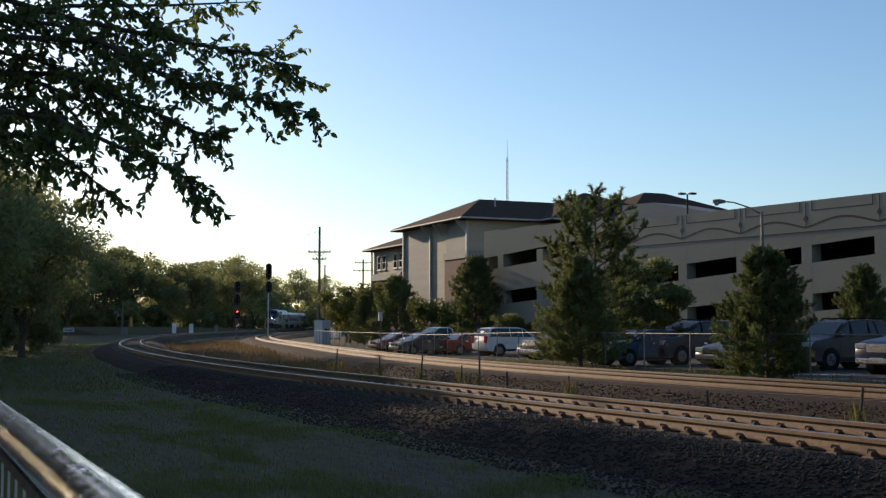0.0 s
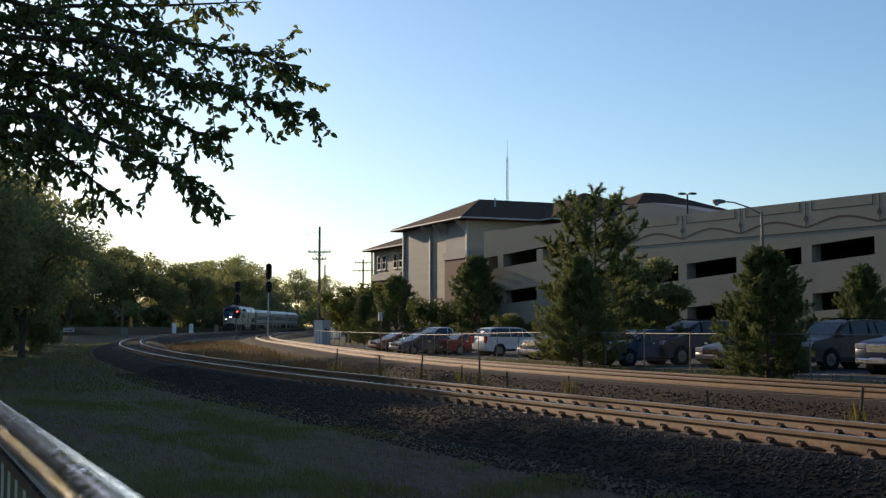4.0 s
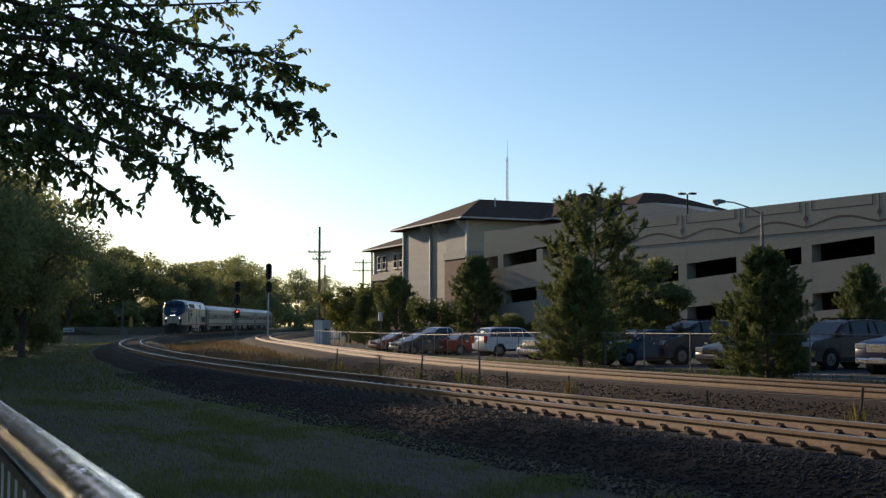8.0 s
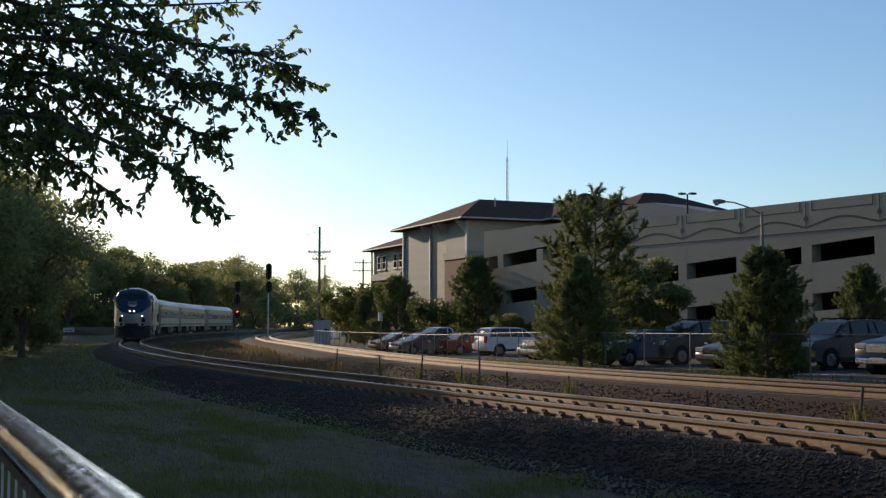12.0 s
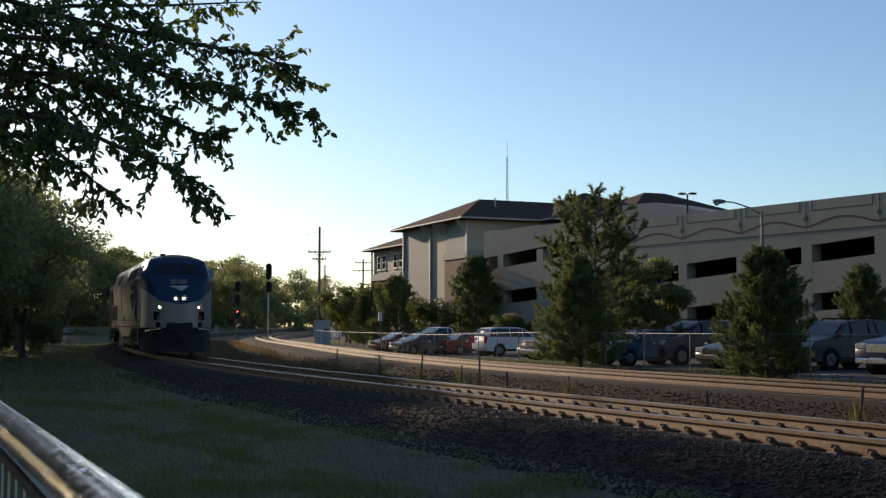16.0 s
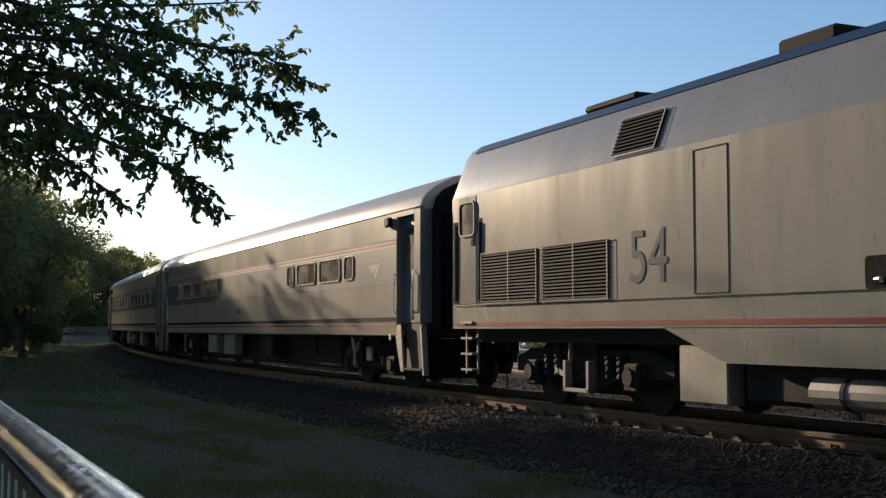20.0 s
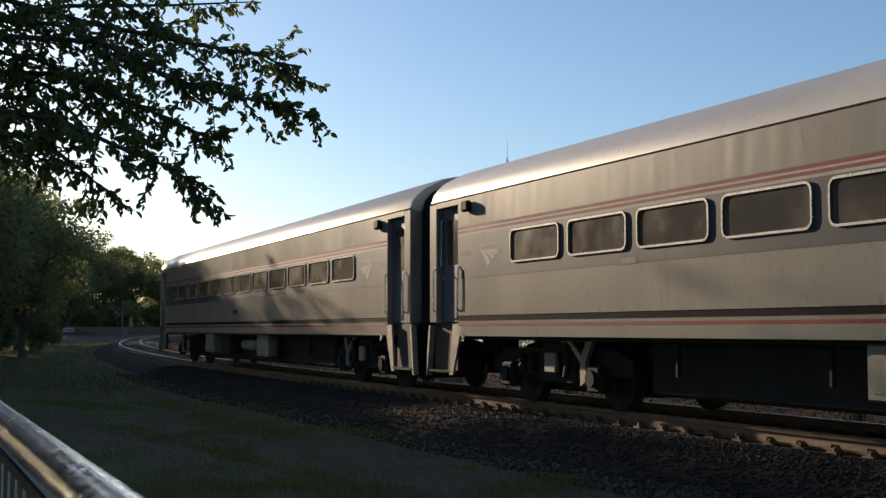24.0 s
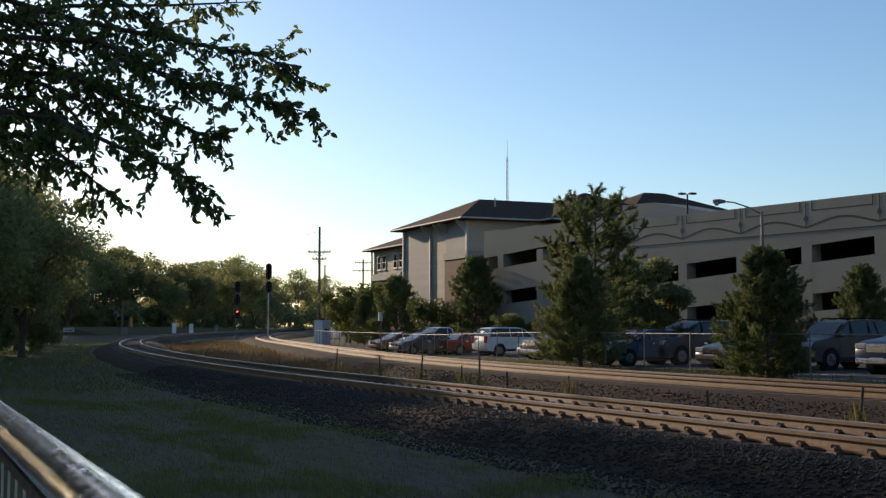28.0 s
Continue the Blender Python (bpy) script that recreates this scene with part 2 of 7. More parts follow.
def loft(bm, rings, closed=True, caps=True):
    """Skins rings of equal point counts."""
    vs = [[bm.verts.new(p) for p in ring] for ring in rings]
    n = len(vs[0])
    for a, b in zip(vs, vs[1:]):
        for i in range(n if closed else n - 1):
            j = (i + 1) % n
            bm.faces.new((a[i], a[j], b[j], b[i]))
    if caps and closed:
        bm.faces.new(vs[0][::-1])
        bm.faces.new(vs[-1])
    bmesh.ops.recalc_face_normals(bm, faces=bm.faces)
    return bm


def rounded(x0, x1, z0, z1, r, seg=4):
    pts = []
    for cx, cz, a0 in ((x1 - r, z1 - r, 0), (x0 + r, z1 - r, 90), (x0 + r, z0 + r, 180), (x1 - r, z0 + r, 270)):
        for k in range(seg + 1):
            a = radians(a0 + 90 * k / seg)
            pts.append((cx + r * math.cos(a), cz + r * math.sin(a)))
    return pts


def ring_frame(bm, x0, x1, z0, z1, r, w, y0, y1):
    """A rounded rectangular frame of width w, standing from y0 to y1."""
    outer, inner = rounded(x0, x1, z0, z1, r), rounded(x0 + w, x1 - w, z0 + w, z1 - w, max(r - w, 0.01))
    n = len(outer)
    grid = [[bm.verts.new((a, y, z)) for a, z in ring] for ring, y in ((outer, y0), (outer, y1), (inner, y1), (inner, y0))]
    for k in range(3):
        for i in range(n):
            j = (i + 1) % n
            bm.faces.new((grid[k][i], grid[k][j], grid[k + 1][j], grid[k + 1][i]))
    bmesh.ops.recalc_face_normals(bm, faces=bm.faces)
    return bm


def thing(name, m, label, category, group="", kind=""):
    ob = new(name)
    ob.matrix_basis = m
    return tagged(ob, label, category, group, kind)


# ---- the plan of the line ----
STEP = 0.5
_u = np.arange(900) * STEP
_k = 0.00252 * np.clip((_u - 20.0) / 7.6, 0, 1) * np.clip((163.4 + 42.1 - _u) / 42.1, 0, 1)
_th = np.concatenate([[0], np.cumsum(_k[:-1] * STEP)])
_x = -np.concatenate([[0], np.cumsum(np.cos(_th[:-1]) * STEP)])
_y = 10.148 + np.concatenate([[0], np.cumsum(np.sin(_th[:-1]) * STEP)])


def rise(u):
    e = max(0.0, u - 30.0)
    return 0.0063 * e * e / (e + 45.0)


def line(u, off=0.0):
    """A point at u metres back along the line, off metres to its far side, and the heading."""
    if u < 0:
        return Vector((-u, 10.148 + off, 0.0)), 0.0
    x, y, th = np.interp(u, _u, _x), np.interp(u, _u, _y), np.interp(u, _u, _th)
    return Vector((x + off * math.sin(th), y + off * math.cos(th), rise(u))), th


def off2(u):
    s = min(max((u - 22.0) / 72.0, 0), 1)
    return 7.9 + 4.1 * s * s * (3 - 2 * s)


def smoothstep(a, b, v):
    s = min(max((v - a) / (b - a), 0), 1)
    return s * s * (3 - 2 * s)


def back(x):
    return max(0.0, -x)


def lot_dip(u):
    """How far the lot falls away towards its far end."""
    return 0.26 * smoothstep(44.0, 66.0, u)


def ground_z(x, y):
    u = back(x)
    yc = float(np.interp(u, -_x, _y))
    lot = smoothstep(off2(u) + 2.5, off2(u) + 5.0, y - yc)
    sink = -lot_dip(u) * lot
    dip = -0.22 * math.exp(-((y - yc - 4.0) / 2.2) ** 2)
    swale = -0.12 * math.exp(-((y - yc + 5.2) / 1.6) ** 2)
    return rise(u) * (1 - 0.35 * lot) - 0.5 + 0.18 * lot + sink + dip + swale + 0.05 * noise.noise(Vector((x * 0.2, y * 0.2, 0)))


# ---- ground, lot and tracks ----
def build_ground():
    xs = np.concatenate([np.linspace(-2600, -420, 12), np.linspace(-400, -130, 46), np.linspace(-125, -42, 70), np.linspace(-41, 14, 112), np.linspace(18, 130, 20), np.linspace(200, 1200, 5)])
    ys = np.concatenate([np.linspace(-1500, -60, 9), np.linspace(-50, -4, 16), np.linspace(-3, 30, 84), np.linspace(31, 110, 50), np.linspace(120, 2200, 12)])
    rows = [(float(x), float(y), ground_z(float(x), float(y))) for x in xs for y in ys]
    n = len(ys)
    faces = [(i * n + j, (i + 1) * n + j, (i + 1) * n + j + 1, i * n + j + 1) for i in range(len(xs) - 1) for j in range(n - 1)]
    ob = from_arrays("ground", rows, faces, M["grass"])
    smooth(ob, 180)
    tagged(ob, "uneven grassy ground with bare earth beside the tracks", "ground", kind="structure")


def sweep(bm, us, prof, offset):
    rings = []
    for u in us:
        ring = []
        for o, z in prof:
            p, th = line(u, offset(u) + o)
            ring.append((p.x, p.y, p.z + z))
        rings.append(ring)
    loft(bm, rings, closed=True, caps=True)


def us_range(a, b):
    out, u = [], a
    while u < b:
        out.append(u)
        u += 1.2 if u < 40 else (2.5 if u < 120 else 5.0)
    return out + [b]


RAIL = [(-0.074, -0.178), (-0.074, -0.163), (-0.016, -0.145), (-0.008, -0.06), (-0.036, -0.047), (-0.038, -0.008), (-0.028, 0.0), (0.028, 0.0), (0.038, -0.008), (0.036, -0.047), (0.008, -0.06), (0.016, -0.145), (0.074, -0.163), (0.074, -0.178)]


def build_track(name, offset, u0, u1, label):
    base = thing(name, Matrix(), label, "railway track", kind="structure")
    bm = bmesh.new()
    sweep(bm, us_range(u0, u1), [(-3.2, -0.9), (-2.75, -0.60), (-1.9, -0.27), (-1.4, -0.192), (1.4, -0.192), (1.9, -0.27), (2.75, -0.60), (3.2, -0.9)], offset)
    part("ballast", bm, M["ballast"], base, "dark crushed stone ballast bed")
    for side in (-0.753, 0.753):
        bm = bmesh.new()
        sweep(bm, us_range(u0, u1), [(o + side, z) for o, z in RAIL], offset)
        rail = part("rail", bm, M["rust"], base, "rust-brown steel rail")
        bm = bmesh.new()
        sweep(bm, us_range(u0, u1), [(side - 0.027, 0.0005), (side - 0.027, 0.003), (side + 0.027, 0.003), (side + 0.027, 0.0005)], offset)
        part("running_surface", bm, M["railtop"], rail, "bright worn steel rail head")
    return base


def tie_mesh():
    bm = bmesh.new()
    box(bm, -0.115, 0.115, -1.3, 1.3, -0.34, -0.189, 0.01)
    me = bpy.data.meshes.new("tie")
    bm.to_mesh(me)
    bm.free()
    me.materials.append(M["tie"])
    return me


def clip_mesh():
    bm = bmesh.new()
    box(bm, -0.085, 0.085, -0.045, 0.085, -0.20, -0.172)
    for sx in (-1, 1):
        pts = [(sx * 0.02, -0.03, -0.155), (sx * 0.022, 0.0, -0.115), (sx * 0.045, 0.045, -0.105), (sx * 0.066, 0.03, -0.13), (sx * 0.06, -0.02, -0.16)]
        for a, b in zip(pts, pts[1:]):
            rod(bm, a, b, 0.013, 0.013, 5)
    box(bm, -0.02, 0.02, -0.03, 0.06, -0.175, -0.13)
    me = bpy.data.meshes.new("clip")
    bm.to_mesh(me)
    bm.free()
    me.materials.append(M["clip"])
    return me


def build_ties(base, offset, u0, u1, clips_to):
    tm, cm = tie_mesh(), clip_mesh()
    rnd = random.Random(4)
    u = u0
    while u < u1:
        p, th = line(u, offset(u))
        m = Matrix.Translation((p.x, p.y, p.z)) @ pose(0, 0, 0, 0, 0, -math.degrees(th) + rnd.uniform(-0.8, 0.8))
        share("tie", tm, base, m)
        if u < clips_to:
            for o, turn in ((-0.84, 180), (-0.665, 0), (0.665, 180), (0.84, 0)):
                share("rail_clip", cm, base, m @ pose(0, o, 0, 0, 0, turn + rnd.uniform(-8, 8)))
        u += 0.535


def stones(name, n, region, size, seed, parent=None, label="", material="stone"):
    """Loose ballast stones, one joined mesh."""
    rnd = np.random.RandomState(seed)
    phi = (1 + 5 ** 0.5) / 2
    base = np.array([(0, 1, phi), (0, -1, phi), (0, 1, -phi), (0, -1, -phi), (1, phi, 0), (-1, phi, 0), (1, -phi, 0), (-1, -phi, 0), (phi, 0, 1), (-phi, 0, 1), (phi, 0, -1), (-phi, 0, -1)]) / 1.9
    tri = np.array([(0, 1, 8), (0, 8, 4), (0, 4, 5), (0, 5, 9), (0, 9, 1), (1, 6, 8), (8, 6, 10), (8, 10, 4), (4, 10, 2), (4, 2, 5), (5, 2, 11), (5, 11, 9), (9, 11, 7), (9, 7, 1), (1, 7, 6), (3, 6, 7), (3, 10, 6), (3, 2, 10), (3, 11, 2), (3, 7, 11)])
    vs, fs = [], []
    for i in range(n):
        x, y, z = region(rnd)
        s = size * rnd.uniform(0.55, 1.35)
        j = base * (1 + 0.28 * (rnd.rand(12, 1) - 0.5)) * s * np.array([rnd.uniform(0.7, 1.2), rnd.uniform(0.7, 1.2), rnd.uniform(0.5, 0.8)])
        a = rnd.uniform(0, 6.28)
        c, sn = math.cos(a), math.sin(a)
        vs.append(j @ np.array([[c, sn, 0], [-sn, c, 0], [0, 0, 1]]) + np.array([x, y, z]))
        fs.append(tri + 12 * i)
    ob = from_arrays(name, np.concatenate(vs), np.concatenate(fs), M[material], parent)
    tagged(ob, label, kind="stuff")
    return ob


def blades(name, n, region, h, w, seed, material, label, lean=0.5):
    """Grass or weed blades, bent triangles in one joined mesh."""
    rnd = np.random.RandomState(seed)
    P = np.array([region(rnd) for _ in range(n)])
    a = rnd.uniform(0, 2 * np.pi, n)
    hh = h * rnd.uniform(0.45, 1.25, n)
    ww = w * rnd.uniform(0.6, 1.3, n)
    side = np.stack([np.cos(a), np.sin(a), np.zeros(n)], 1)
    fwd = np.stack([-np.sin(a), np.cos(a), np.zeros(n)], 1)
    ln = (rnd.uniform(0.1, 1.0, n) * lean * hh)[:, None]
    up = np.array([0, 0, 1.0])
    v0, v1 = P - side * ww[:, None] / 2, P + side * ww[:, None] / 2
    mid = P + fwd * ln * 0.35 + up * (hh * 0.6)[:, None]
    v2, v3 = mid + side * ww[:, None] * 0.35, mid - side * ww[:, None] * 0.35
    v4 = P + fwd * ln + up * hh[:, None]
    V = np.stack([v0, v1, v2, v3, v4], 1).reshape(-1, 3)
    me = bpy.data.meshes.new(name)
    faces = []
    for i in range(n):
        k = 5 * i
        faces.append((k, k + 1, k + 2, k + 3))
        faces.append((k + 3, k + 2, k + 4))
    me.from_pydata(V.tolist(), [], faces)
    me.materials.append(material)
    ob = new(name, me)
    return tagged(ob, label, name.replace("_", " "), kind="stuff")


def build_lot():
    bm = bmesh.new()
    us = us_range(-14, 118)
    vs = []
    for u in us:
        ring = []
        for o in (6.6, 16.0, 24.0):
            p, th = line(u, off2(u) + o)
            ring.append(bm.verts.new((p.x, p.y, rise(u) * 0.65 - 0.295 - lot_dip(u))))
        vs.append(ring)
    for a, b in zip(vs, vs[1:]):
        for i in range(2):
            bm.faces.new((a[i], a[i + 1], b[i + 1], b[i]))
    bmesh.ops.recalc_face_normals(bm, faces=bm.faces)
    ext = bmesh.ops.extrude_face_region(bm, geom=bm.faces[:])
    for v in ext["geom"]:
        if isinstance(v, bmesh.types.BMVert):
            v.co.z -= 0.3
    bmesh.ops.recalc_face_normals(bm, faces=bm.faces)
    ob = part("parking_lot", bm, M["asphalt"])
    tagged(ob, "grey asphalt parking lot with faded bay lines", "parking lot", kind="structure")
    for k in range(34):
        u = 20 + 2.72 * k
        p, th = line(u, off2(u) + 7.2)
        q, _ = line(u, off2(u) + 12.0)
        d = (q - p).normalized()
        s = Vector((-d.y, d.x, 0)) * 0.05
        z = rise(u) * 0.65 - 0.2905 - lot_dip(u)
        bm = bmesh.new()
        vs = [bm.verts.new((w.x, w.y, z)) for w in (p - s, p + s, q + s, q - s)]
        bm.faces.new(vs)
        part("bay_line", bm, M["paint_line"], ob)


build_ground()
TRACK_A = build_track("main_track", lambda u: 0.0, -115.0, 440.0, "curving railway track with rusty rails on dark ballast")
TRACK_B = build_track("second_track", off2, -115.0, 330.0, "second curving railway track with rusty rails")
build_lot()


# ---- the train ----
def decal_swoosh(name, parent, x, z, w, h, y, material, label):
    """A plain emblem: three tapering curved bands fanning down from one point."""
    for a, b, t in (((1.0, 0.77), (0.855, 0.59), (0.38, 0.93)), ((0.80, 0.52), (0.655, 0.33), (0.16, 0.96)), ((0.575, 0.23), (0.40, 0.0), (0.0, 1.0))):
        bm = bmesh.new()
        n = 9
        lo, hi = [], []
        for k in range(n + 1):
            s = k / n
            for start, out in ((a, lo), (b, hi)):
                c = (start[0] * 0.62 + t[0] * 0.38, start[1] * 0.18 + t[1] * 0.82 - (0.16 if start is b else 0.0))
                fx = (1 - s) ** 2 * start[0] + 2 * s * (1 - s) * c[0] + s * s * t[0]
                fz = (1 - s) ** 2 * start[1] + 2 * s * (1 - s) * c[1] + s * s * t[1]
                out.append((x - w * fx, z - h + h * fz))
        for k in range(n):
            vs = [bm.verts.new((px, y, pz)) for px, pz in (lo[k], hi[k], hi[k + 1], lo[k + 1])]
            try:
                bm.faces.new(vs)
            except ValueError:
                pass
        bmesh.ops.remove_doubles(bm, verts=bm.verts, dist=0.0005)
        part(name, bm, material, parent, label)


def bars(parent, x0, x1, z0, z1, y, n, material, label):
    """A line of lettering reduced to plain bars."""
    w = (x1 - x0) / n
    for k in range(n):
        bm = bmesh.new()
        a = x0 + w * k
        bm.faces.new([bm.verts.new((px, y, pz)) for px, pz in ((a, z0), (a + w * 0.72, z0), (a + w * 0.72, z1), (a, z1))])
        part("lettering_bar", bm, material, parent, label)


def text(parent, words, x, y, z, size, material, facing=-1, squeeze=1.0, label=""):
    """Writing on a side; facing -1 is the side towards -y of the thing."""
    cu = bpy.data.curves.new("lettering", "FONT")
    cu.body, cu.size = words, size
    cu.materials.append(material)
    ob = new("lettering", cu)
    ob.parent = parent
    ob.matrix_basis = Matrix.Translation((x, y, z)) @ pose(0, 0, 0, 90, 0, 0 if facing < 0 else 180) @ Matrix.Diagonal((squeeze, 1, 1, 1))
    if label:
        ob["label"] = label
    return ob


WHEELS = []


def wheelset(parent, x, r):
    """Two wheels on an axle, turning as one part."""
    bm = bmesh.new()
    rod(bm, (0, -0.78, 0), (0, 0.78, 0), 0.08, seg=10)
    for s in (-1, 1):
        rod(bm, (0, s * 0.70, 0), (0, s * 0.735, 0), r + 0.028, seg=28)
        rod(bm, (0, s * 0.735, 0), (0, s * 0.84, 0), r, seg=28)
        rod(bm, (0, s * 0.84, 0), (0, s * 0.87, 0), r * 0.45, r * 0.3, seg=16)
        for k in range(6):
            a = k * math.pi / 3
            rod(bm, (r * 0.62 * math.cos(a), s * 0.835, r * 0.62 * math.sin(a)), (r * 0.62 * math.cos(a), s * 0.848, r * 0.62 * math.sin(a)), 0.05, seg=6)
    ob = part("wheelset", bm, M["grimy"], parent, "steel wheels with bright worn treads")
    for s in (-1, 1):
        bm = bmesh.new()
        bmesh.ops.create_cone(bm, cap_ends=False, segments=28, radius1=r + 0.002, radius2=r + 0.002, depth=0.09, matrix=Matrix.Translation((0, s * 0.787, 0)) @ pose(0, 0, 0, 90))
        part("tread", bm, M["railtop"], ob, "bright worn steel tread")
    WHEELS.append((ob, x, r))
    return ob


def grille(name, parent, x0, x1, z0, z1, y, n, tilt=0.0, posts=1):
    """A louvred opening: black back holding its inner shade, frame, slats and posts; tilt leans its top inwards."""
    side = -1 if y < 0 else 1

    def at(x, d, z):
        return (x, y + side * d - side * (z - z0) * tilt, z)
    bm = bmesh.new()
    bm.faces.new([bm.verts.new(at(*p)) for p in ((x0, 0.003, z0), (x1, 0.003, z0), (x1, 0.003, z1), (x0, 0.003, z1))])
    g = part(name, bm, M["black"], parent, "louvred grille with the shade behind its slats put in as black")
    for k in range(n):
        z = z0 + (z1 - z0) * (k + 0.5) / n
        t = (z1 - z0) / n * 0.3
        bm = bmesh.new()
        vs = [bm.verts.new(at(*p)) for p in ((x0, 0.006, z + t), (x1, 0.006, z + t), (x1, 0.03, z - t), (x0, 0.03, z - t))]
        bm.faces.new(vs)
        vs2 = [bm.verts.new(at(*p)) for p in ((x0, 0.03, z - t), (x1, 0.03, z - t), (x1, 0.004, z - t - 0.004), (x0, 0.004, z - t - 0.004))]
        bm.faces.new(vs2)
        part("slat", bm, M["dark"], g)
    for x in [x0 - 0.02, x1 - 0.01] + [x0 + (x1 - x0) * (k + 1) / (posts + 1) for k in range(posts)]:
        bm = bmesh.new()
        vs = [bm.verts.new(at(*p)) for p in ((x, 0.036, z0 - 0.02), (x + 0.03, 0.036, z0 - 0.02), (x + 0.03, 0.036, z1 + 0.02), (x, 0.036, z1 + 0.02))]
        bm.faces.new(vs)
        part("grille_post", bm, M["silver"], g)
    for z in (z0 - 0.025, z1):
        bm = bmesh.new()
        vs = [bm.verts.new(at(*p)) for p in ((x0 - 0.02, 0.034, z), (x1 + 0.02, 0.034, z), (x1 + 0.02, 0.034, z + 0.025), (x0 - 0.02, 0.034, z + 0.025))]
        bm.faces.new(vs)
        part("grille_edge", bm, M["silver"], g)
    return g


def handrail(parent, x, z0, z1, y, r=0.018, out=0.07):
    s = -1 if y < 0 else 1
    bm = bmesh.new()
    pipe(bm, [(x, y, z0), (x, y + s * out, z0 + 0.05), (x, y + s * out, z1 - 0.05), (x, y, z1)], r, 7)
    return part("grab_rail", bm, M["chrome"], parent, "polished steel grab rail")


def ladder(parent, x, y, z0, z1, w, n):
    s = -1 if y < 0 else 1
    bm = bmesh.new()
    for a in (-w / 2, w / 2):
        box(bm, x + a - 0.02, x + a + 0.02, y, y + s * 0.04, z0, z1)
    lad = part("ladder", bm, M["lightgear"], parent, "pale steel step ladder")
    for k in range(n):
        z = z0 + (z1 - z0) * (k + 0.2) / n
        bm = bmesh.new()
        box(bm, x - w / 2, x + w / 2, y, y + s * 0.14, z, z + 0.035)
        part("rung", bm, M["lightgear"], lad)
    return lad


def truck(parent, x, wb, r, pale):
    """A four-wheel truck: frame, equaliser bars, journal boxes, springs and two wheelsets."""
    bm = bmesh.new()
    for s in (-1, 1):
        prism(bm, [(x - wb / 2 - 0.75, 0.50), (x - wb / 2 - 0.75, 0.72), (x - wb / 2 - 0.3, 0.86), (x + wb / 2 + 0.3, 0.86), (x + wb / 2 + 0.75, 0.72), (x + wb / 2 + 0.75, 0.50), (x + wb / 2 - 0.4, 0.50), (x + 0.45, 0.36), (x - 0.45, 0.36), (x - wb / 2 + 0.4, 0.50)], s * 0.98, s * 1.10)
    box(bm, x - 0.35, x + 0.35, -1.15, 1.15, 0.55, 0.95)
    # solid filler added between the wheels to close off light under the car
    box(bm, x - wb / 2 - 0.6, x + wb / 2 + 0.6, -0.62, 0.62, 0.2, 0.92, 0.05)
    t = part("truck", bm, M["grimy"], parent, "grimy cast steel truck")
    for s in (-1, 1):
        for a in (-wb / 2, wb / 2):
            bm = bmesh.new()
            box(bm, x + a - 0.17, x + a + 0.17, s * 1.08, s * 1.28, r - 0.2, r + 0.18, 0.03)
            rod(bm, (x + a, s * 1.28, r), (x + a, s * 1.33, r), 0.12, seg=12)
            part("journal_box", bm, M["grimy"], t)
            for q in (-0.15, 0.15):
                bm = bmesh.new()
                cx = x + a * 0.62 + q
                loft(bm, [[(cx + rr * math.cos(w * math.pi / 5), s * 1.14 + rr * math.sin(w * math.pi / 5), 0.48 + 0.03 * k) for w in range(10)] for k, rr in enumerate((0.10, 0.10, 0.075, 0.10, 0.10, 0.075, 0.10, 0.10, 0.075, 0.10, 0.10))])
                part("spring", bm, M["dark"], t)
        bm = bmesh.new()
        pipe(bm, [(x - 0.62, s * 1.22, 0.92), (x - 0.5, s * 1.24, 0.45)], 0.05, 8)
        part("damper", bm, M["grimy"], t)
        if pale:
            bm = bmesh.new()
            for x0, x1, z0, z1 in ((-0.36, -0.28, 0.27, 0.70), (0.28, 0.36, 0.27, 0.70), (-0.36, 0.36, 0.25, 0.31)):
                box(bm, x + x0, x + x1, s * 1.18, s * 1.30, z0, z1, 0.01)
            guard = part("axle_guard", bm, M["lightgear"], t, "pale steel bracket")
            bm = bmesh.new()
            pipe(bm, [(x - 0.18, s * 1.26, 1.1), (x - 0.2, s * 1.26, 0.7)], 0.035, 8)
            part("rod", bm, M["lightgear"], guard)
            bm = bmesh.new()
            prism(bm, [(x - 0.62, 0.52), (x - 0.36, 0.46), (x - 0.36, 0.54), (x - 0.62, 0.6)], s * 1.2, s * 1.28)
            part("hook", bm, M["lightgear"], guard)
        else:
            bm = bmesh.new()
            prism(bm, [(x - 1.25, 0.98), (x - 1.08, 0.98), (x - 0.92, 0.72), (x - 0.92, 0.34), (x - 1.1, 0.42), (x - 1.06, 0.66)], s * 1.18, s * 1.25)
            arm = part("bolster_anchor", bm, M["lightgear"], t, "pale steel bracket")
            bm = bmesh.new()
            prism(bm, [(x - 0.92, 0.66), (x - 0.5, 1.0), (x - 0.62, 1.0), (x - 0.92, 0.78)], s * 1.18, s * 1.24)
            part("brace", bm, M["lightgear"], arm)
            bm = bmesh.new()
            box(bm, x - 0.22, x + 0.12, s * 1.18, s * 1.26, 0.5, 0.8, 0.02)
            part("air_spring_bracket", bm, M["lightgear"], t, "pale steel bracket")
    for a in (-wb / 2, wb / 2):
        wheelset(parent, x + a, r)
    return t


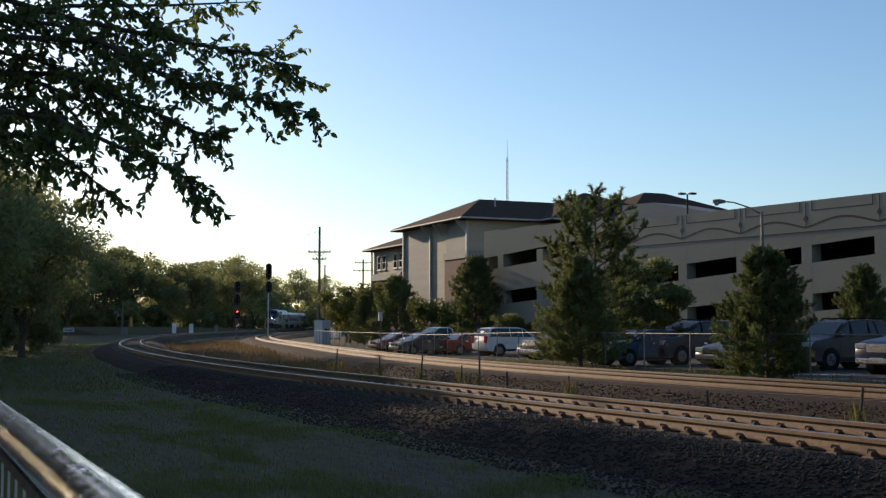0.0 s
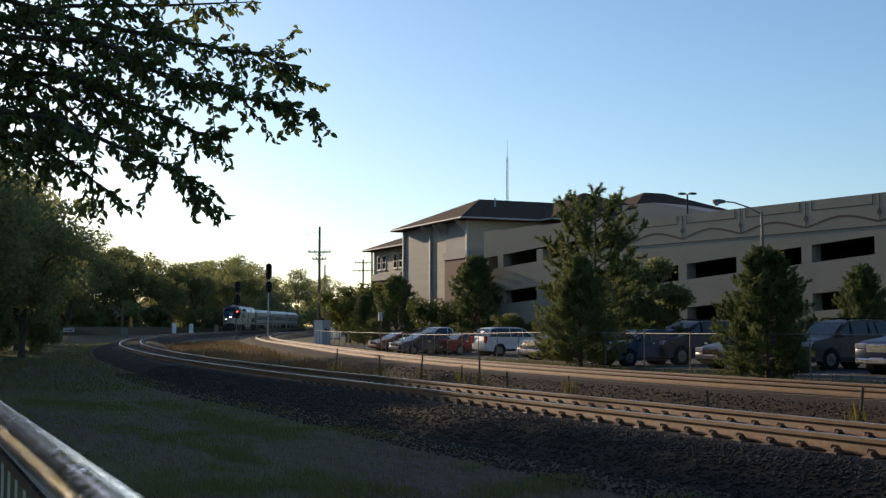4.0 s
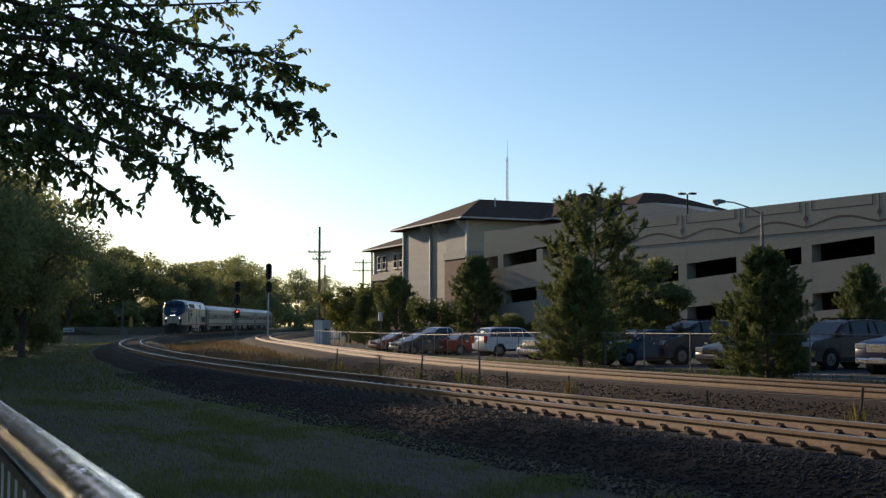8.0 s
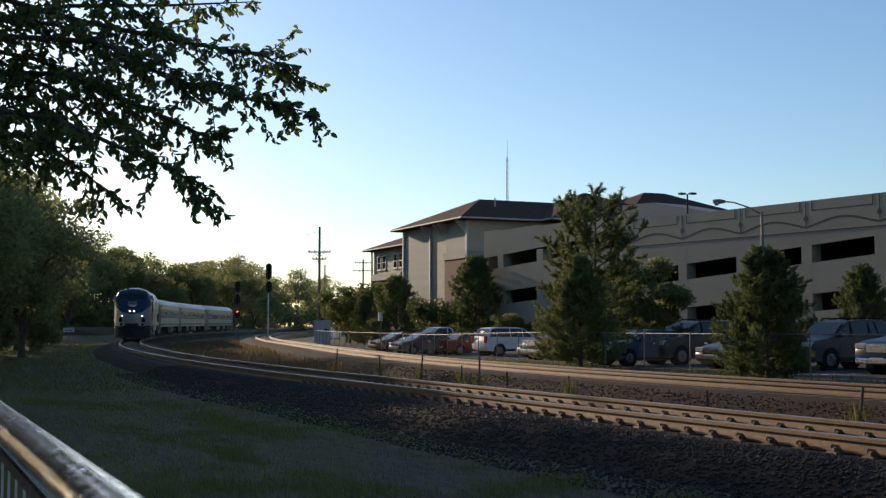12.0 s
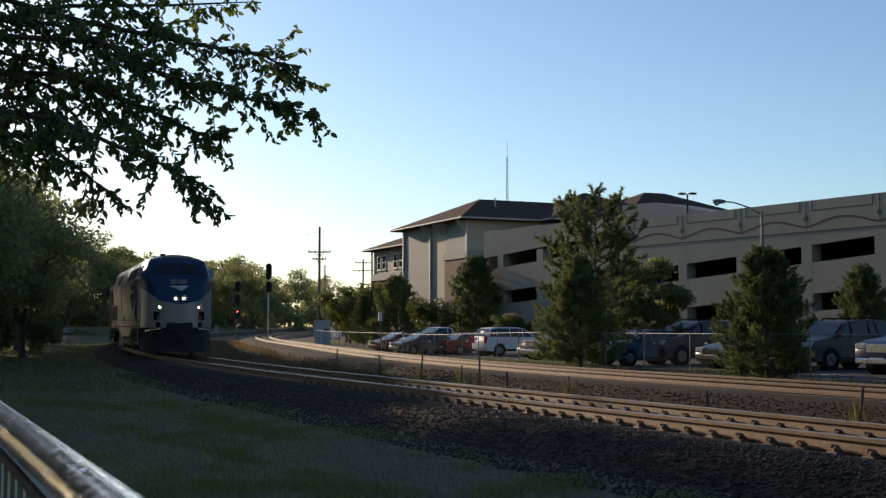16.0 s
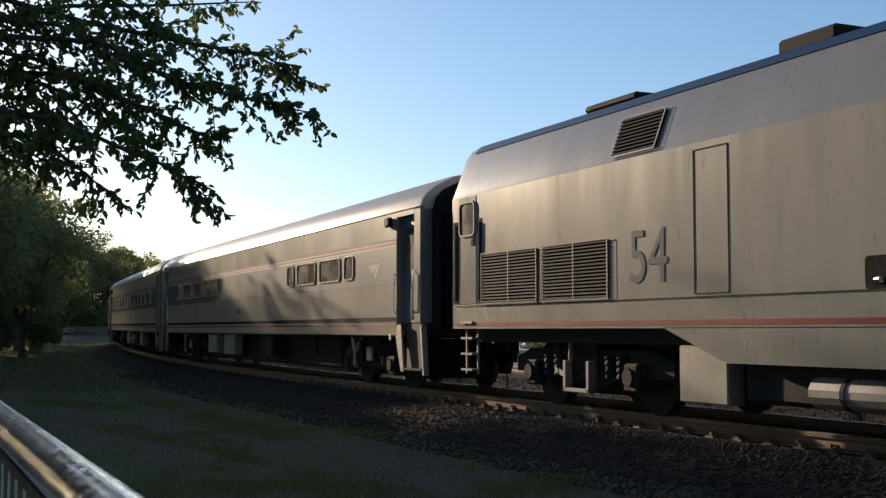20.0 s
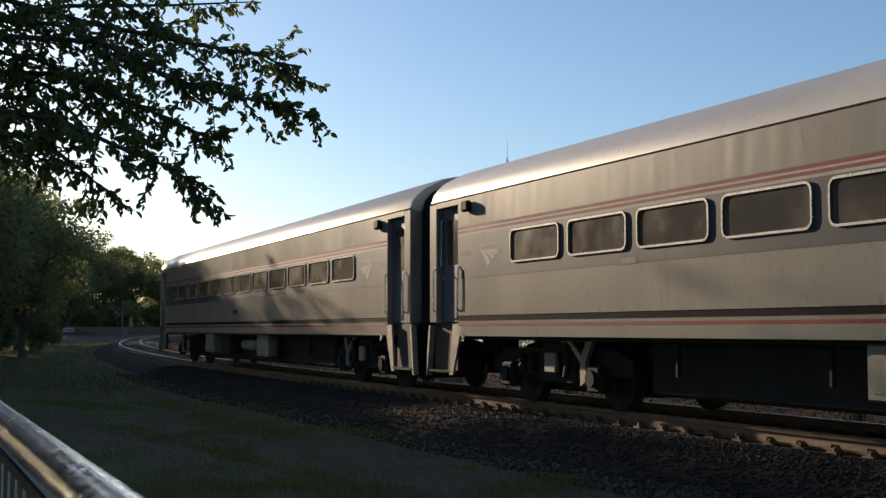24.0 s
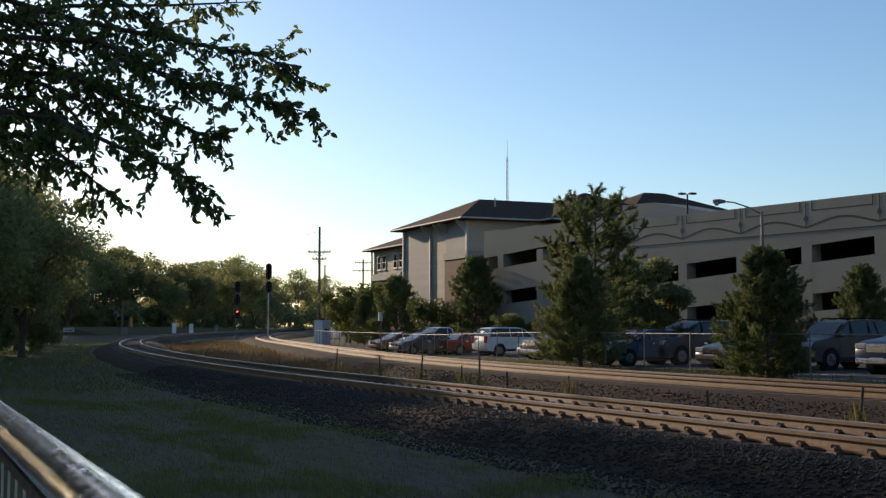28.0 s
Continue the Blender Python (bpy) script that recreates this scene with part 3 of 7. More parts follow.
def build_loco(m):
    """Passenger diesel: x forwards, x = 0 at the ditch lights, the near side at -y."""
    L = thing("locomotive", m, "silver and navy passenger diesel locomotive with lit headlights", "locomotive")
    half = [(1.53, 1.16), (1.53, 3.36), (1.50, 3.42), (1.24, 4.10), (1.12, 4.24), (0.55, 4.42), (0.0, 4.47)]
    prof = half + [(-y, z) for y, z in half[::-1][1:]]
    bm = bmesh.new()
    loft(bm, [[(x, y, z) for y, z in prof] for x in (-20.3, -20.0, -16, -12, -8, -4, -3.0, -1.3)])
    for v in bm.verts:
        if v.co.x > -1.4 and v.co.z > 3.4:
            v.co.z = 3.4 + (v.co.z - 3.4) * 0.9
        if v.co.x < -20.2:
            v.co.y *= 0.965
            if v.co.z > 3.3:
                v.co.z = 3.3 + (v.co.z - 3.3) * 0.985
    body = smooth(part("body", bm, M["loco_silver"], L, "dented silver body side"), 25)
    # nose, in two colours split along a curved line
    _yn = [0.0, 0.22, 0.45, 0.64, 0.82, 0.94, 1.05, 1.18, 1.30, 1.42, 1.50, 1.53]
    _pn = [0.2, 0.186, 0.14, 0.085, 0.0, -0.10, -0.22, -0.41, -0.63, -0.93, -1.18, -1.30]
    ysn = [-y for y in _yn[::-1]] + _yn[1:]
    pl = _pn[::-1] + _pn[1:]
    nc = len(ysn)

    def split(y):
        a = abs(y)
        return 2.18 + 0.16 * min(a / 0.82, 1) + max(0, a - 0.82) / 0.71 * 0.58

    def nose_pt(i, z):
        y, p = ysn[i], pl[i]
        x = min(p, 0.22 - 0.66 * max(0, z - 2.25) - 0.05 * y * y - 1.2 * max(0, z - 3.9) ** 2)
        if z > 3.36:
            lim = float(np.interp(z, [3.36, 3.7, 4.03, 4.10, 4.16, 4.22, 4.28, 4.33, 4.36], [1.53, 1.395, 1.24, 1.19, 1.11, 0.95, 0.73, 0.45, 0.02]))
            y = max(-lim, min(lim, y * lim / 1.53))
        return (max(x, -1.75), y, z)
    low = [1.2, 1.5, 1.9]
    bm = bmesh.new()
    rows = [[nose_pt(i, z) for i in range(nc)] for z in low] + [[nose_pt(i, split(ysn[i])) for i in range(nc)]]
    loft(bm, rows, closed=False)
    smooth(part("nose", bm, M["loco_silver"], L, "silver lower nose"), 70)
    bm = bmesh.new()
    rows = [[nose_pt(i, split(ysn[i])) for i in range(nc)]]
    for z in (2.95, 3.1, 3.25, 3.4, 3.55, 3.7, 3.82, 3.93, 4.03, 4.10, 4.16, 4.22, 4.28, 4.33, 4.36):
        rows.append([nose_pt(i, max(z, split(ysn[i]) + 0.004)) for i in range(nc)])
    loft(bm, rows, closed=False)
    smooth(part("nose_hood", bm, M["navy"], L, "navy blue sloping nose hood"), 70)
    # roof cap, painted dark
    bm = bmesh.new()
    loft(bm, [[(x, y, z + (0.006 if x < -2.5 else -0.09)) for y, z in ((1.235, 4.12), (1.12, 4.25), (0.55, 4.43), (0, 4.48), (-0.55, 4.43), (-1.12, 4.25), (-1.235, 4.12))] + [(x, y, z - 0.05) for y, z in ((-1.1, 4.12), (1.1, 4.12))] for x in (-19.9, -10, -3.0, -1.4)])
    part("roof", bm, M["navy"], L, "dark roof panel")
    # blue wedge on each cab side and the belly skirt
    for s in (-1, 1):
        bm = bmesh.new()
        bm.faces.new([bm.verts.new((x, s * 1.534, z)) for x, z in ((-1.30, 2.92), (-1.30, 3.36), (-2.68, 3.36))])
        part("cab_wedge", bm, M["navy"], L, "navy wedge on the cab side")
        bm = bmesh.new()
        bm.faces.new([bm.verts.new((x, y, z)) for x, y, z in ((-1.32, s * 1.506, 3.42), (-1.32, s * 1.246, 4.03), (-2.9, s * 1.246, 4.10), (-2.75, s * 1.506, 3.42))])
        part("cab_shoulder", bm, M["navy"], L, "navy cab shoulder")
        bm = bmesh.new()
        prism(bm, [(-14.0, 1.17), (-12.75, 0.76), (-6.84, 0.76), (-5.72, 1.17)], s * 1.30, s * 1.53)
        part("skirt", bm, M["loco_silver"], L, "grey-silver side skirt")
        bm = bmesh.new()
        bm.faces.new([bm.verts.new((x, s * 1.5345, z)) for x, z in ((-20.1, 1.20), (-1.32, 1.20), (-1.32, 1.26), (-20.1, 1.26))])
        part("stripe", bm, M["red"], L, "thin red stripe")
        bm = bmesh.new()
        box(bm, -20.0, -1.3, s * 1.531, s * 1.542, 1.52, 1.535)
        part("seam", bm, M["grimy"], L)
        y = s * 1.53
        grille("lower_grille", L, -19.00, -17.18, 1.57, 2.35, y, 16)
        grille("lower_grille", L, -17.02, -15.22, 1.57, 2.35, y, 16)
        slope = (1.50 - 1.24) / (4.10 - 3.42)
        ys = s * 1.505
        grille("roof_grille", L, -15.16, -14.14, 3.44, 3.95, ys, 10, slope, 0)
        grille("roof_grille", L, -9.0, -8.0, 3.44, 3.95, ys, 10, slope, 0)
        grille("roof_grille", L, -7.82, -6.4, 3.44, 3.95, ys, 10, slope)
        grille("roof_grille", L, -6.2, -4.2, 3.44, 3.95, ys, 8, slope, 0)
        # doors
        for dx0, dx1, sill, top in ((-19.91, -19.25, 1.56, 2.95), (-3.53, -2.97, 1.58, 3.36)):
            bm = bmesh.new()
            box(bm, dx0, dx1, s * 1.5, s * 1.536, sill, 3.34, 0.006)
            door = part("door", bm, M["loco_silver"], L, "silver side door")
            if top < 3:
                bm = bmesh.new()
                prism(bm, rounded(dx0 + 0.06, dx1 - 0.06, 2.71, 3.24, 0.09), s * 1.536, s * 1.541)
                part("door_window", bm, M["tint"], door, "dark door window")
                bm = bmesh.new()
                ring_frame(bm, dx0 + 0.03, dx1 - 0.03, 2.68, 3.27, 0.11, 0.035, s * 1.536, s * 1.556)
                part("window_frame", bm, M["galv"], door)
            for zl in ((2.52,) if top < 3 else (3.22, 2.50)):
                bm = bmesh.new()
                xl = dx1 - 0.17 if top < 3 else dx0 + 0.03
                box(bm, xl, xl + 0.12, s * 1.536, s * 1.544, zl, zl + 0.14, 0.004)
                lk = part("latch", bm, M["black"], door)
                bm = bmesh.new()
                box(bm, xl + 0.02, xl + 0.10, s * 1.544, s * 1.556, zl + 0.09, zl + 0.11)
                part("latch_lever", bm, M["chrome"], lk)
            # slots as proud black boxes that stand for their shade, upright rails inside
            for rx in (dx0 - 0.21, dx1 + 0.03):
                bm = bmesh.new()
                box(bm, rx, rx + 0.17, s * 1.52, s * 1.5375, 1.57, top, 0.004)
                rc = part("rail_slot", bm, M["black"], L, "upright slot beside the door, its shade put in as black")
                bm = bmesh.new()
                rod(bm, (rx + 0.115, s * 1.552, 1.62), (rx + 0.115, s * 1.552, top - 0.06), 0.014, seg=8)
                part("grab_rail", bm, M["galv"], rc, "thin grey grab rail")
        # flat black panel carries the shade of the step recess
        bm = bmesh.new()
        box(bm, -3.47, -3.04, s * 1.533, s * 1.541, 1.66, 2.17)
        kp = part("kick_panel", bm, M["black"], L, "step panel with its recess shade put in as black")
        for zb in (1.66, 1.98, 2.14):
            bm = bmesh.new()
            box(bm, -3.47, -3.04, s * 1.541, s * 1.556, zb, zb + 0.03)
            part("step_edge", bm, M["galv"], kp)
        # cab side window on the sloped shoulder
        def sh(x, z, d=0.008):
            return (x, s * (1.505 - (z - 3.42) * slope + d), z)
        bm = bmesh.new()
        bm.faces.new([bm.verts.new(sh(*p)) for p in ((-2.6, 3.46), (-1.62, 3.46), (-1.68, 3.92), (-2.6, 3.92))])
        part("cab_window", bm, M["carglass"], L, "dark cab side window")
        bm = bmesh.new()
        for a, b in (((-2.6, 3.46), (-1.62, 3.46)), ((-1.62, 3.46), (-1.68, 3.92)), ((-1.68, 3.92), (-2.6, 3.92)), ((-2.6, 3.92), (-2.6, 3.46)), ((-2.05, 3.46), (-2.05, 3.92))):
            rod(bm, sh(*a, 0.012), sh(*b, 0.012), 0.018, seg=6)
        part("window_frame", bm, M["chrome"], L)
        bm = bmesh.new()
        box(bm, -1.62, -1.52, s * 1.45, s * 1.66, 3.42, 3.80, 0.02)
        part("mirror", bm, M["silver"], L, "cab side mirror")
        # numerals, emblem and lettering bars
        text(L, "54", -14.75 if s < 0 else -13.55, s * 1.538, 1.74, 0.98, M["numeral"], s, 0.92, "steel blue numerals")
        decal_swoosh("emblem_band", L, -4.05, 2.86, 2.68, 0.95, s * 1.537, M["logo"], "dark blue emblem")
        bars(L, -6.33, -4.02, 2.93, 3.13, s * 1.537, 6, M["logo"], "dark lettering bar")
        # black plate stands for the shade inside the filler opening
        bm = bmesh.new()
        prism(bm, rounded(-10.55, -10.18, 1.53, 1.86, 0.05), s * 1.533, s * 1.538)
        part("fuel_recess", bm, M["black"], L)
        bm = bmesh.new()
        rod(bm, (-10.40, s * 1.54, 1.62), (-10.30, s * 1.57, 1.62), 0.035, seg=8)
        part("fuel_cap", bm, M["chrome"], L)
        bm = bmesh.new()
        ring_frame(bm, -13.33, -12.67, 1.56, 3.28, 0.01, 0.012, s * 1.531, s * 1.537)
        part("hatch_seam", bm, M["grimy"], L)
        for bx in (-2.36, -1.34):
            bm = bmesh.new()
            rod(bm, (bx, s * 1.53, 2.28), (bx, s * 1.545, 2.28), 0.045, seg=10)
            part("lift_socket", bm, M["dark"], L)
        ladder(L, -3.2, s * 1.42, 0.42, 1.45, 0.42, 4)
        ladder(L, -19.57, s * 1.42, 0.42, 1.45, 0.42, 4)
        bm = bmesh.new()
        rod(bm, (-11.5, s * 1.28, 0.48), (-9.1, s * 1.28, 0.48), 0.17, seg=14)
        part("air_tank", bm, M["lightgear"], L, "pale cylindrical air tank")
        for a in (-11.0, -9.6):
            bm = bmesh.new()
            rod(bm, (a - 0.03, s * 1.28, 0.48), (a + 0.03, s * 1.28, 0.48), 0.185, seg=14)
            part("tank_strap", bm, M["dark"], L)
        bm = bmesh.new()
        box(bm, -13.85, -12.9, s * 1.15, s * 1.4, 0.26, 0.95, 0.02)
        part("equipment_box", bm, M["lightgear"], L)
    # underframe, tank, trucks
    bm = bmesh.new()
    box(bm, -19.9, -1.2, -1.35, 1.35, 0.95, 1.18)
    box(bm, -12.8, -6.8, -1.25, 1.25, 0.30, 0.95, 0.06)
    part("underframe", bm, M["dark"], L)
    truck(L, -3.3, 2.75, 0.51, True)
    truck(L, -16.5, 2.75, 0.51, True)
    # front end: windscreens, number plate, lights, pilot
    def face(y, z, d=0.0):
        x = min(float(np.interp(y, ysn, pl)), 0.22 - 0.66 * max(0, z - 2.25) - 0.05 * y * y)
        lim = float(np.interp(z, [3.36, 4.10], [1.53, 1.24]))
        return Vector((x + d * 0.85, y * min(1, lim / 1.53) if z > 3.36 else y, z + (d * 0.5 if z > 2.3 else 0)))
    for s in (-1, 1):
        bm = bmesh.new()
        ring = [(0.06, 3.50), (0.60, 3.50), (1.12, 3.46), (1.16, 3.86), (0.6, 3.95), (0.06, 3.95)]
        bm.faces.new([bm.verts.new(face(s * y, z, 0.02)) for y, z in ring])
        part("windscreen", bm, M["carglass"], L, "dark windscreen")
    bm = bmesh.new()
    bm.faces.new([bm.verts.new(face(y, z, 0.02)) for y, z in ((-0.36, 3.07), (0.36, 3.07), (0.36, 3.27), (-0.36, 3.27))])
    part("number_board", bm, M["galv"], L, "pale number board")
    t = text(L, "54", 0, 0, 0, 0.25, M["logo"], 1, 1.0, "dark numerals")
    pc = face(-0.16, 3.08, 0.05)
    t.matrix_basis = Matrix.Translation(pc) @ Matrix(((0, -0.55, 0.835, 0), (1, 0, 0, 0), (0, 0.835, 0.55, 0), (0, 0, 0, 1)))
    for a, b in ((0.0, 0.33), (0.4, 0.66), (0.73, 1.0)):
        bm = bmesh.new()
        bm.faces.new([bm.verts.new(face(y, z, 0.02)) for y, z in ((-0.42 + 0.5 * a, 2.98 - 0.22 * a), (-0.42 + 0.5 * b, 2.98 - 0.22 * b), (0.42, 2.98), (0.3, 2.99))])
        part("emblem_band", bm, M["pale"], L, "pale emblem")
    for y, z, r, lit in ((-0.17, 2.44, 0.10, 1), (0.17, 2.44, 0.10, 1), (-0.82, 2.06, 0.095, 1), (0.82, 2.06, 0.095, 1)):
        c = face(y, z, 0.0)
        bm = bmesh.new()
        rod(bm, c + Vector((-0.1, 0, 0)), c + Vector((0.07, 0, 0)), r + 0.035, seg=20, caps=False)
        rod(bm, c + Vector((-0.05, 0, 0)), c + Vector((0.068, 0, 0)), r * 0.7, r + 0.03, seg=20, caps=False)
        lamp = part("headlight", bm, M["grimy"], L, "round headlight rim")
        bm = bmesh.new()
        rod(bm, c + Vector((-0.06, 0, 0)), c + Vector((-0.02, 0, 0)), r * 0.8, seg=20)
        part("reflector", bm, M["grimy"], lamp, "dull reflector bowl")
        bm = bmesh.new()
        rod(bm, c + Vector((-0.05, 0, 0)), c + Vector((0.02, 0, 0)), r * 0.42, seg=16)
        part("lens", bm, M["lampglow"], lamp, "brightly lit lens")
    for s in (-1, 1):
        # black boxes stand for the shade inside the lamp and hose recesses
        bm = bmesh.new()
        c = face(s * 0.86, 1.72)
        box(bm, c.x - 0.3, c.x + 0.03, c.y - 0.2, c.y + 0.2, 1.52, 1.88, 0.02)
        part("recess", bm, M["black"], L, "square lamp recess with its shade put in as black")
        bm = bmesh.new()
        box(bm, c.x - 0.3, c.x + 0.05, c.y - 0.1, c.y + 0.1, 1.22, 1.42, 0.02)
        part("hose_recess", bm, M["black"], L, "small recess with its shade put in as black")
        bm = bmesh.new()
        rod(bm, (c.x + 0.02, c.y, 1.62), (c.x + 0.05, c.y, 1.62), 0.09, seg=12)
        part("marker_light", bm, M["carglass"], L)
        bm = bmesh.new()
        pipe(bm, [(0.05, s * 0.75, 1.16), (0.32, s * 0.8, 1.16), (0.32, s * 1.25, 1.10), (-0.1, s * 1.4, 1.05)], 0.02, 6)
        part("grab_iron", bm, M["chrome"], L, "bent steel grab iron")
    bm = bmesh.new()
    rows = []
    for z in (0.16, 0.45, 0.9, 1.22):
        rows.append([(float(np.interp(y, ysn, pl)) + 0.22 * max(0, 1.0 - z) - 0.015, y * 0.97, z) for y in ysn])
    loft(bm, rows, closed=False)
    part("pilot_plow", bm, M["dark"], L, "dark steel pilot plow")
    bm = bmesh.new()
    box(bm, -0.3, 0.22, -0.55, 0.55, 1.02, 1.42, 0.05)
    box(bm, 0.1, 0.75, -0.12, 0.12, 0.72, 0.98, 0.04)
    box(bm, 0.6, 0.85, -0.18, 0.12, 0.62, 1.05, 0.04)
    part("coupler", bm, M["dark"], L, "dark knuckle coupler")
    # roof gear
    bm = bmesh.new()
    box(bm, -17.2, -15.8, -0.7, 0.7, 4.40, 4.52, 0.04)
    part("roof_hatch", bm, M["grimy"], L)
    bm = bmesh.new()
    box(bm, -12.9, -11.9, -0.6, 0.6, 4.40, 4.60, 0.04)
    part("exhaust_hood", bm, M["grimy"], L, "raised exhaust hood")
    bm = bmesh.new()
    for a in (-0.18, 0, 0.18):
        rod(bm, (-6.9, a, 4.48), (-6.5, a, 4.49), 0.03, 0.07, seg=10)
    box(bm, -6.95, -6.8, -0.25, 0.25, 4.38, 4.48)
    part("horn", bm, M["dark"], L, "cluster of roof horns")
    bm = bmesh.new()
    box(bm, -2.15, -1.95, -0.62, -0.42, 4.26, 4.46, 0.02)
    part("roof_light", bm, M["grimy"], L)
    return L


COACH_LEN = 25.9


def build_coach(m, kind, label):
    """Single-level passenger coach: x = 0 at the front end, the car reaches to x = -25.9."""
    C = thing("passenger_coach", m, label, "train car", "coaches of the train")
    n = COACH_LEN
    half = [(1.60, 1.04), (1.60, 3.33), (1.595, 3.36), (1.55, 3.50), (1.47, 3.60), (1.34, 3.72), (0.95, 3.92), (0.45, 4.02), (0.0, 4.05)]
    bm = bmesh.new()
    loft(bm, [[(x, y, z) for y, z in ((1.60, 1.04), (1.60, 1.285), (1.585, 1.29), (1.585, 1.37), (1.60, 1.375), (1.60, 3.33), (-1.60, 3.33), (-1.60, 1.375), (-1.585, 1.37), (-1.585, 1.29), (-1.60, 1.285), (-1.60, 1.04))] for x in (-1.37, -8, -16, -n + 1.37)])
    part("body", bm, M["silver"], C, "weathered silver siding")
    roofp = half[2:] + [(-y, z) for y, z in half[2:][::-1][1:]]
    bm = bmesh.new()
    loft(bm, [[(x, y * k, 3.3 + (z - 3.3) * k) for y, z in roofp] + [(x, -1.5 * k, 3.3), (x, 1.5 * k, 3.3)] for x, k in ((-0.19, 0.985), (-0.25, 1), (-9, 1), (-18, 1), (-n + 0.25, 1), (-n + 0.19, 0.985))])
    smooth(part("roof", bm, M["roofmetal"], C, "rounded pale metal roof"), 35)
    for s in (-1, 1):
        y = s * 1.6
        bm = bmesh.new()
        box(bm, -n + 0.22, -0.22, s * 1.575, s * 1.603, 3.352, 3.358)
        part("rain_gutter", bm, M["belt"], C)
        bm = bmesh.new()
        box(bm, -n + 1.37, -1.37, s * 1.584, s * 1.592, 1.291, 1.369)
        part("dark_band", bm, M["black"], C, "dark recessed sill line")
        for z0, z1, mt, nm, x0, x1 in ((1.99, 2.70, "belt", "window_band", -n + 1.37, -1.37), (2.70, 2.735, "pale", "pale_stripe", -n + 1.37, -1.37), (2.735, 2.775, "red", "red_stripe", -n + 1.37, -1.37), (2.775, 2.80, "pale", "pale_stripe", -n + 1.37, -1.37), (2.80, 2.84, "red", "red_stripe", -n + 1.37, -1.37), (1.205, 1.245, "red", "red_stripe", -n + 1.37, -1.37)):
            bm = bmesh.new()
            bm.faces.new([bm.verts.new((px, s * 1.6035, pz)) for px, pz in ((x0, z0), (x1, z0), (x1, z1), (x0, z1))])
            part(nm, bm, M[mt], C)
        # upper side sheets, fluted by their stiffeners
        bm = bmesh.new()
        nb = 60
        pitch = (n - 2.8) / nb
        rings = []
        for k in range(nb * 6 + 1):
            d = 0.0005 * math.cos(2 * math.pi * k / 6) + 0.0022 * noise.noise(Vector((k * 0.33, 3.0 * s, 0.0)))
            px = -1.4 - pitch * k / 6
            rings.append([(px, s * (1.602 + d * math.sin(math.pi * f) ** 0.5), 2.845 + 0.485 * f) for f in (0.0, 0.2, 0.5, 0.8, 1.0)])
        loft(bm, rings, closed=False)
        smooth(part("upper_siding", bm, M["silver"], C, "slightly rippled upper side sheet"), 180)
        # windows
        if kind == "cafe":
            spans = [(3.82, 4.42), (4.70, 6.16), (6.46, 7.92), (8.20, 8.78), (15.90, 16.50), (16.75, 18.25), (18.50, 20.0), (20.24, 21.72), (21.96, 22.56)]
        else:
            spans = [(3.28 + 1.737 * k, 3.28 + 1.737 * k + 1.50) for k in range(11)] + [(22.34, 22.96)]
        for a, b in spans:
            bm = bmesh.new()
            prism(bm, rounded(-b + 0.02, -a - 0.02, 2.19, 2.65, 0.095), s * 1.600, s * 1.607)
            w = part("window", bm, M["tint"], C, "brown-tinted window")
            bm = bmesh.new()
            ring_frame(bm, -b, -a, 2.165, 2.675, 0.11, 0.028, s * 1.600, s * 1.626)
            part("window_frame", bm, M["winframe"], w, "bright metal window frame")
        for a, b in spans[1::3]:
            bm = bmesh.new()
            bm.faces.new([bm.verts.new((px, s * 1.6048, pz)) for px, pz in ((-b - 0.2, 1.985), (-b + 0.16, 1.985), (-b + 0.16, 2.06), (-b - 0.2, 2.06))])
            part("paint_patch", bm, M["silver"], C, "bare patch under a window")
        # ends: door recess, posts, steps
        for e in (0, 1):
            def ex(x):
                return -x if e == 0 else -n + x

            def eb(bm, x0, x1, y0, y1, z0, z1, bev=0.0):
                xa, xb = sorted((ex(x0), ex(x1)))
                box(bm, xa, xb, min(y0, y1), max(y0, y1), z0, z1, bev)
            bm = bmesh.new()
            eb(bm, 0.19, 0.49, s * 1.36, s * 1.6, 1.26, 3.33, 0.015)
            part("end_post", bm, M["silver"], C)
            bm = bmesh.new()
            eb(bm, 0.49, 1.37, s * 1.36, s * 1.6, 3.24, 3.33)
            part("door_header", bm, M["silver"], C)
            bm = bmesh.new()
            eb(bm, 0.50, 1.36, s * 1.44, s * 1.50, 1.27, 3.23, 0.01)
            d = part("door", bm, M["doorblue"], C, "slate blue vestibule door")
            bm = bmesh.new()
            xa, xb = sorted((ex(0.70), ex(1.15)))
            prism(bm, rounded(xa, xb, 2.25, 3.02, 0.1), s * 1.50, s * 1.506)
            part("door_window", bm, M["tint"], d, "dark door window")
            bm = bmesh.new()
            eb(bm, 0.61, 0.67, s * 1.50, s * 1.53, 2.0, 2.06)
            part("door_handle", bm, M["chrome"], d)
            handrail(C, ex(0.43), 1.45, 2.2, y, 0.011, 0.035)
            handrail(C, ex(1.43), 1.45, 2.2, y, 0.011, 0.03)
            handrail(d, ex(0.58), 2.2, 3.05, s * 1.50, 0.014, 0.05)
            bm = bmesh.new()
            prism(bm, list(zip([ex(v) for v in (0.15, 0.22, 0.08, 0.02)], (1.22, 1.22, 0.34, 0.34))), s * 1.5, s * 1.6)
            st = part("step_well", bm, M["lightgear"], C, "pale step well side")
            bm = bmesh.new()
            xs = [ex(v) for v in (1.15, 1.51, 1.15, 1.02)]
            prism(bm, list(zip(xs, (1.24, 1.24, 0.38, 0.38))), s * 1.56, s * 1.6)
            part("step_side", bm, M["lightgear"], st, "pale step well side")
            for k in range(3):
                bm = bmesh.new()
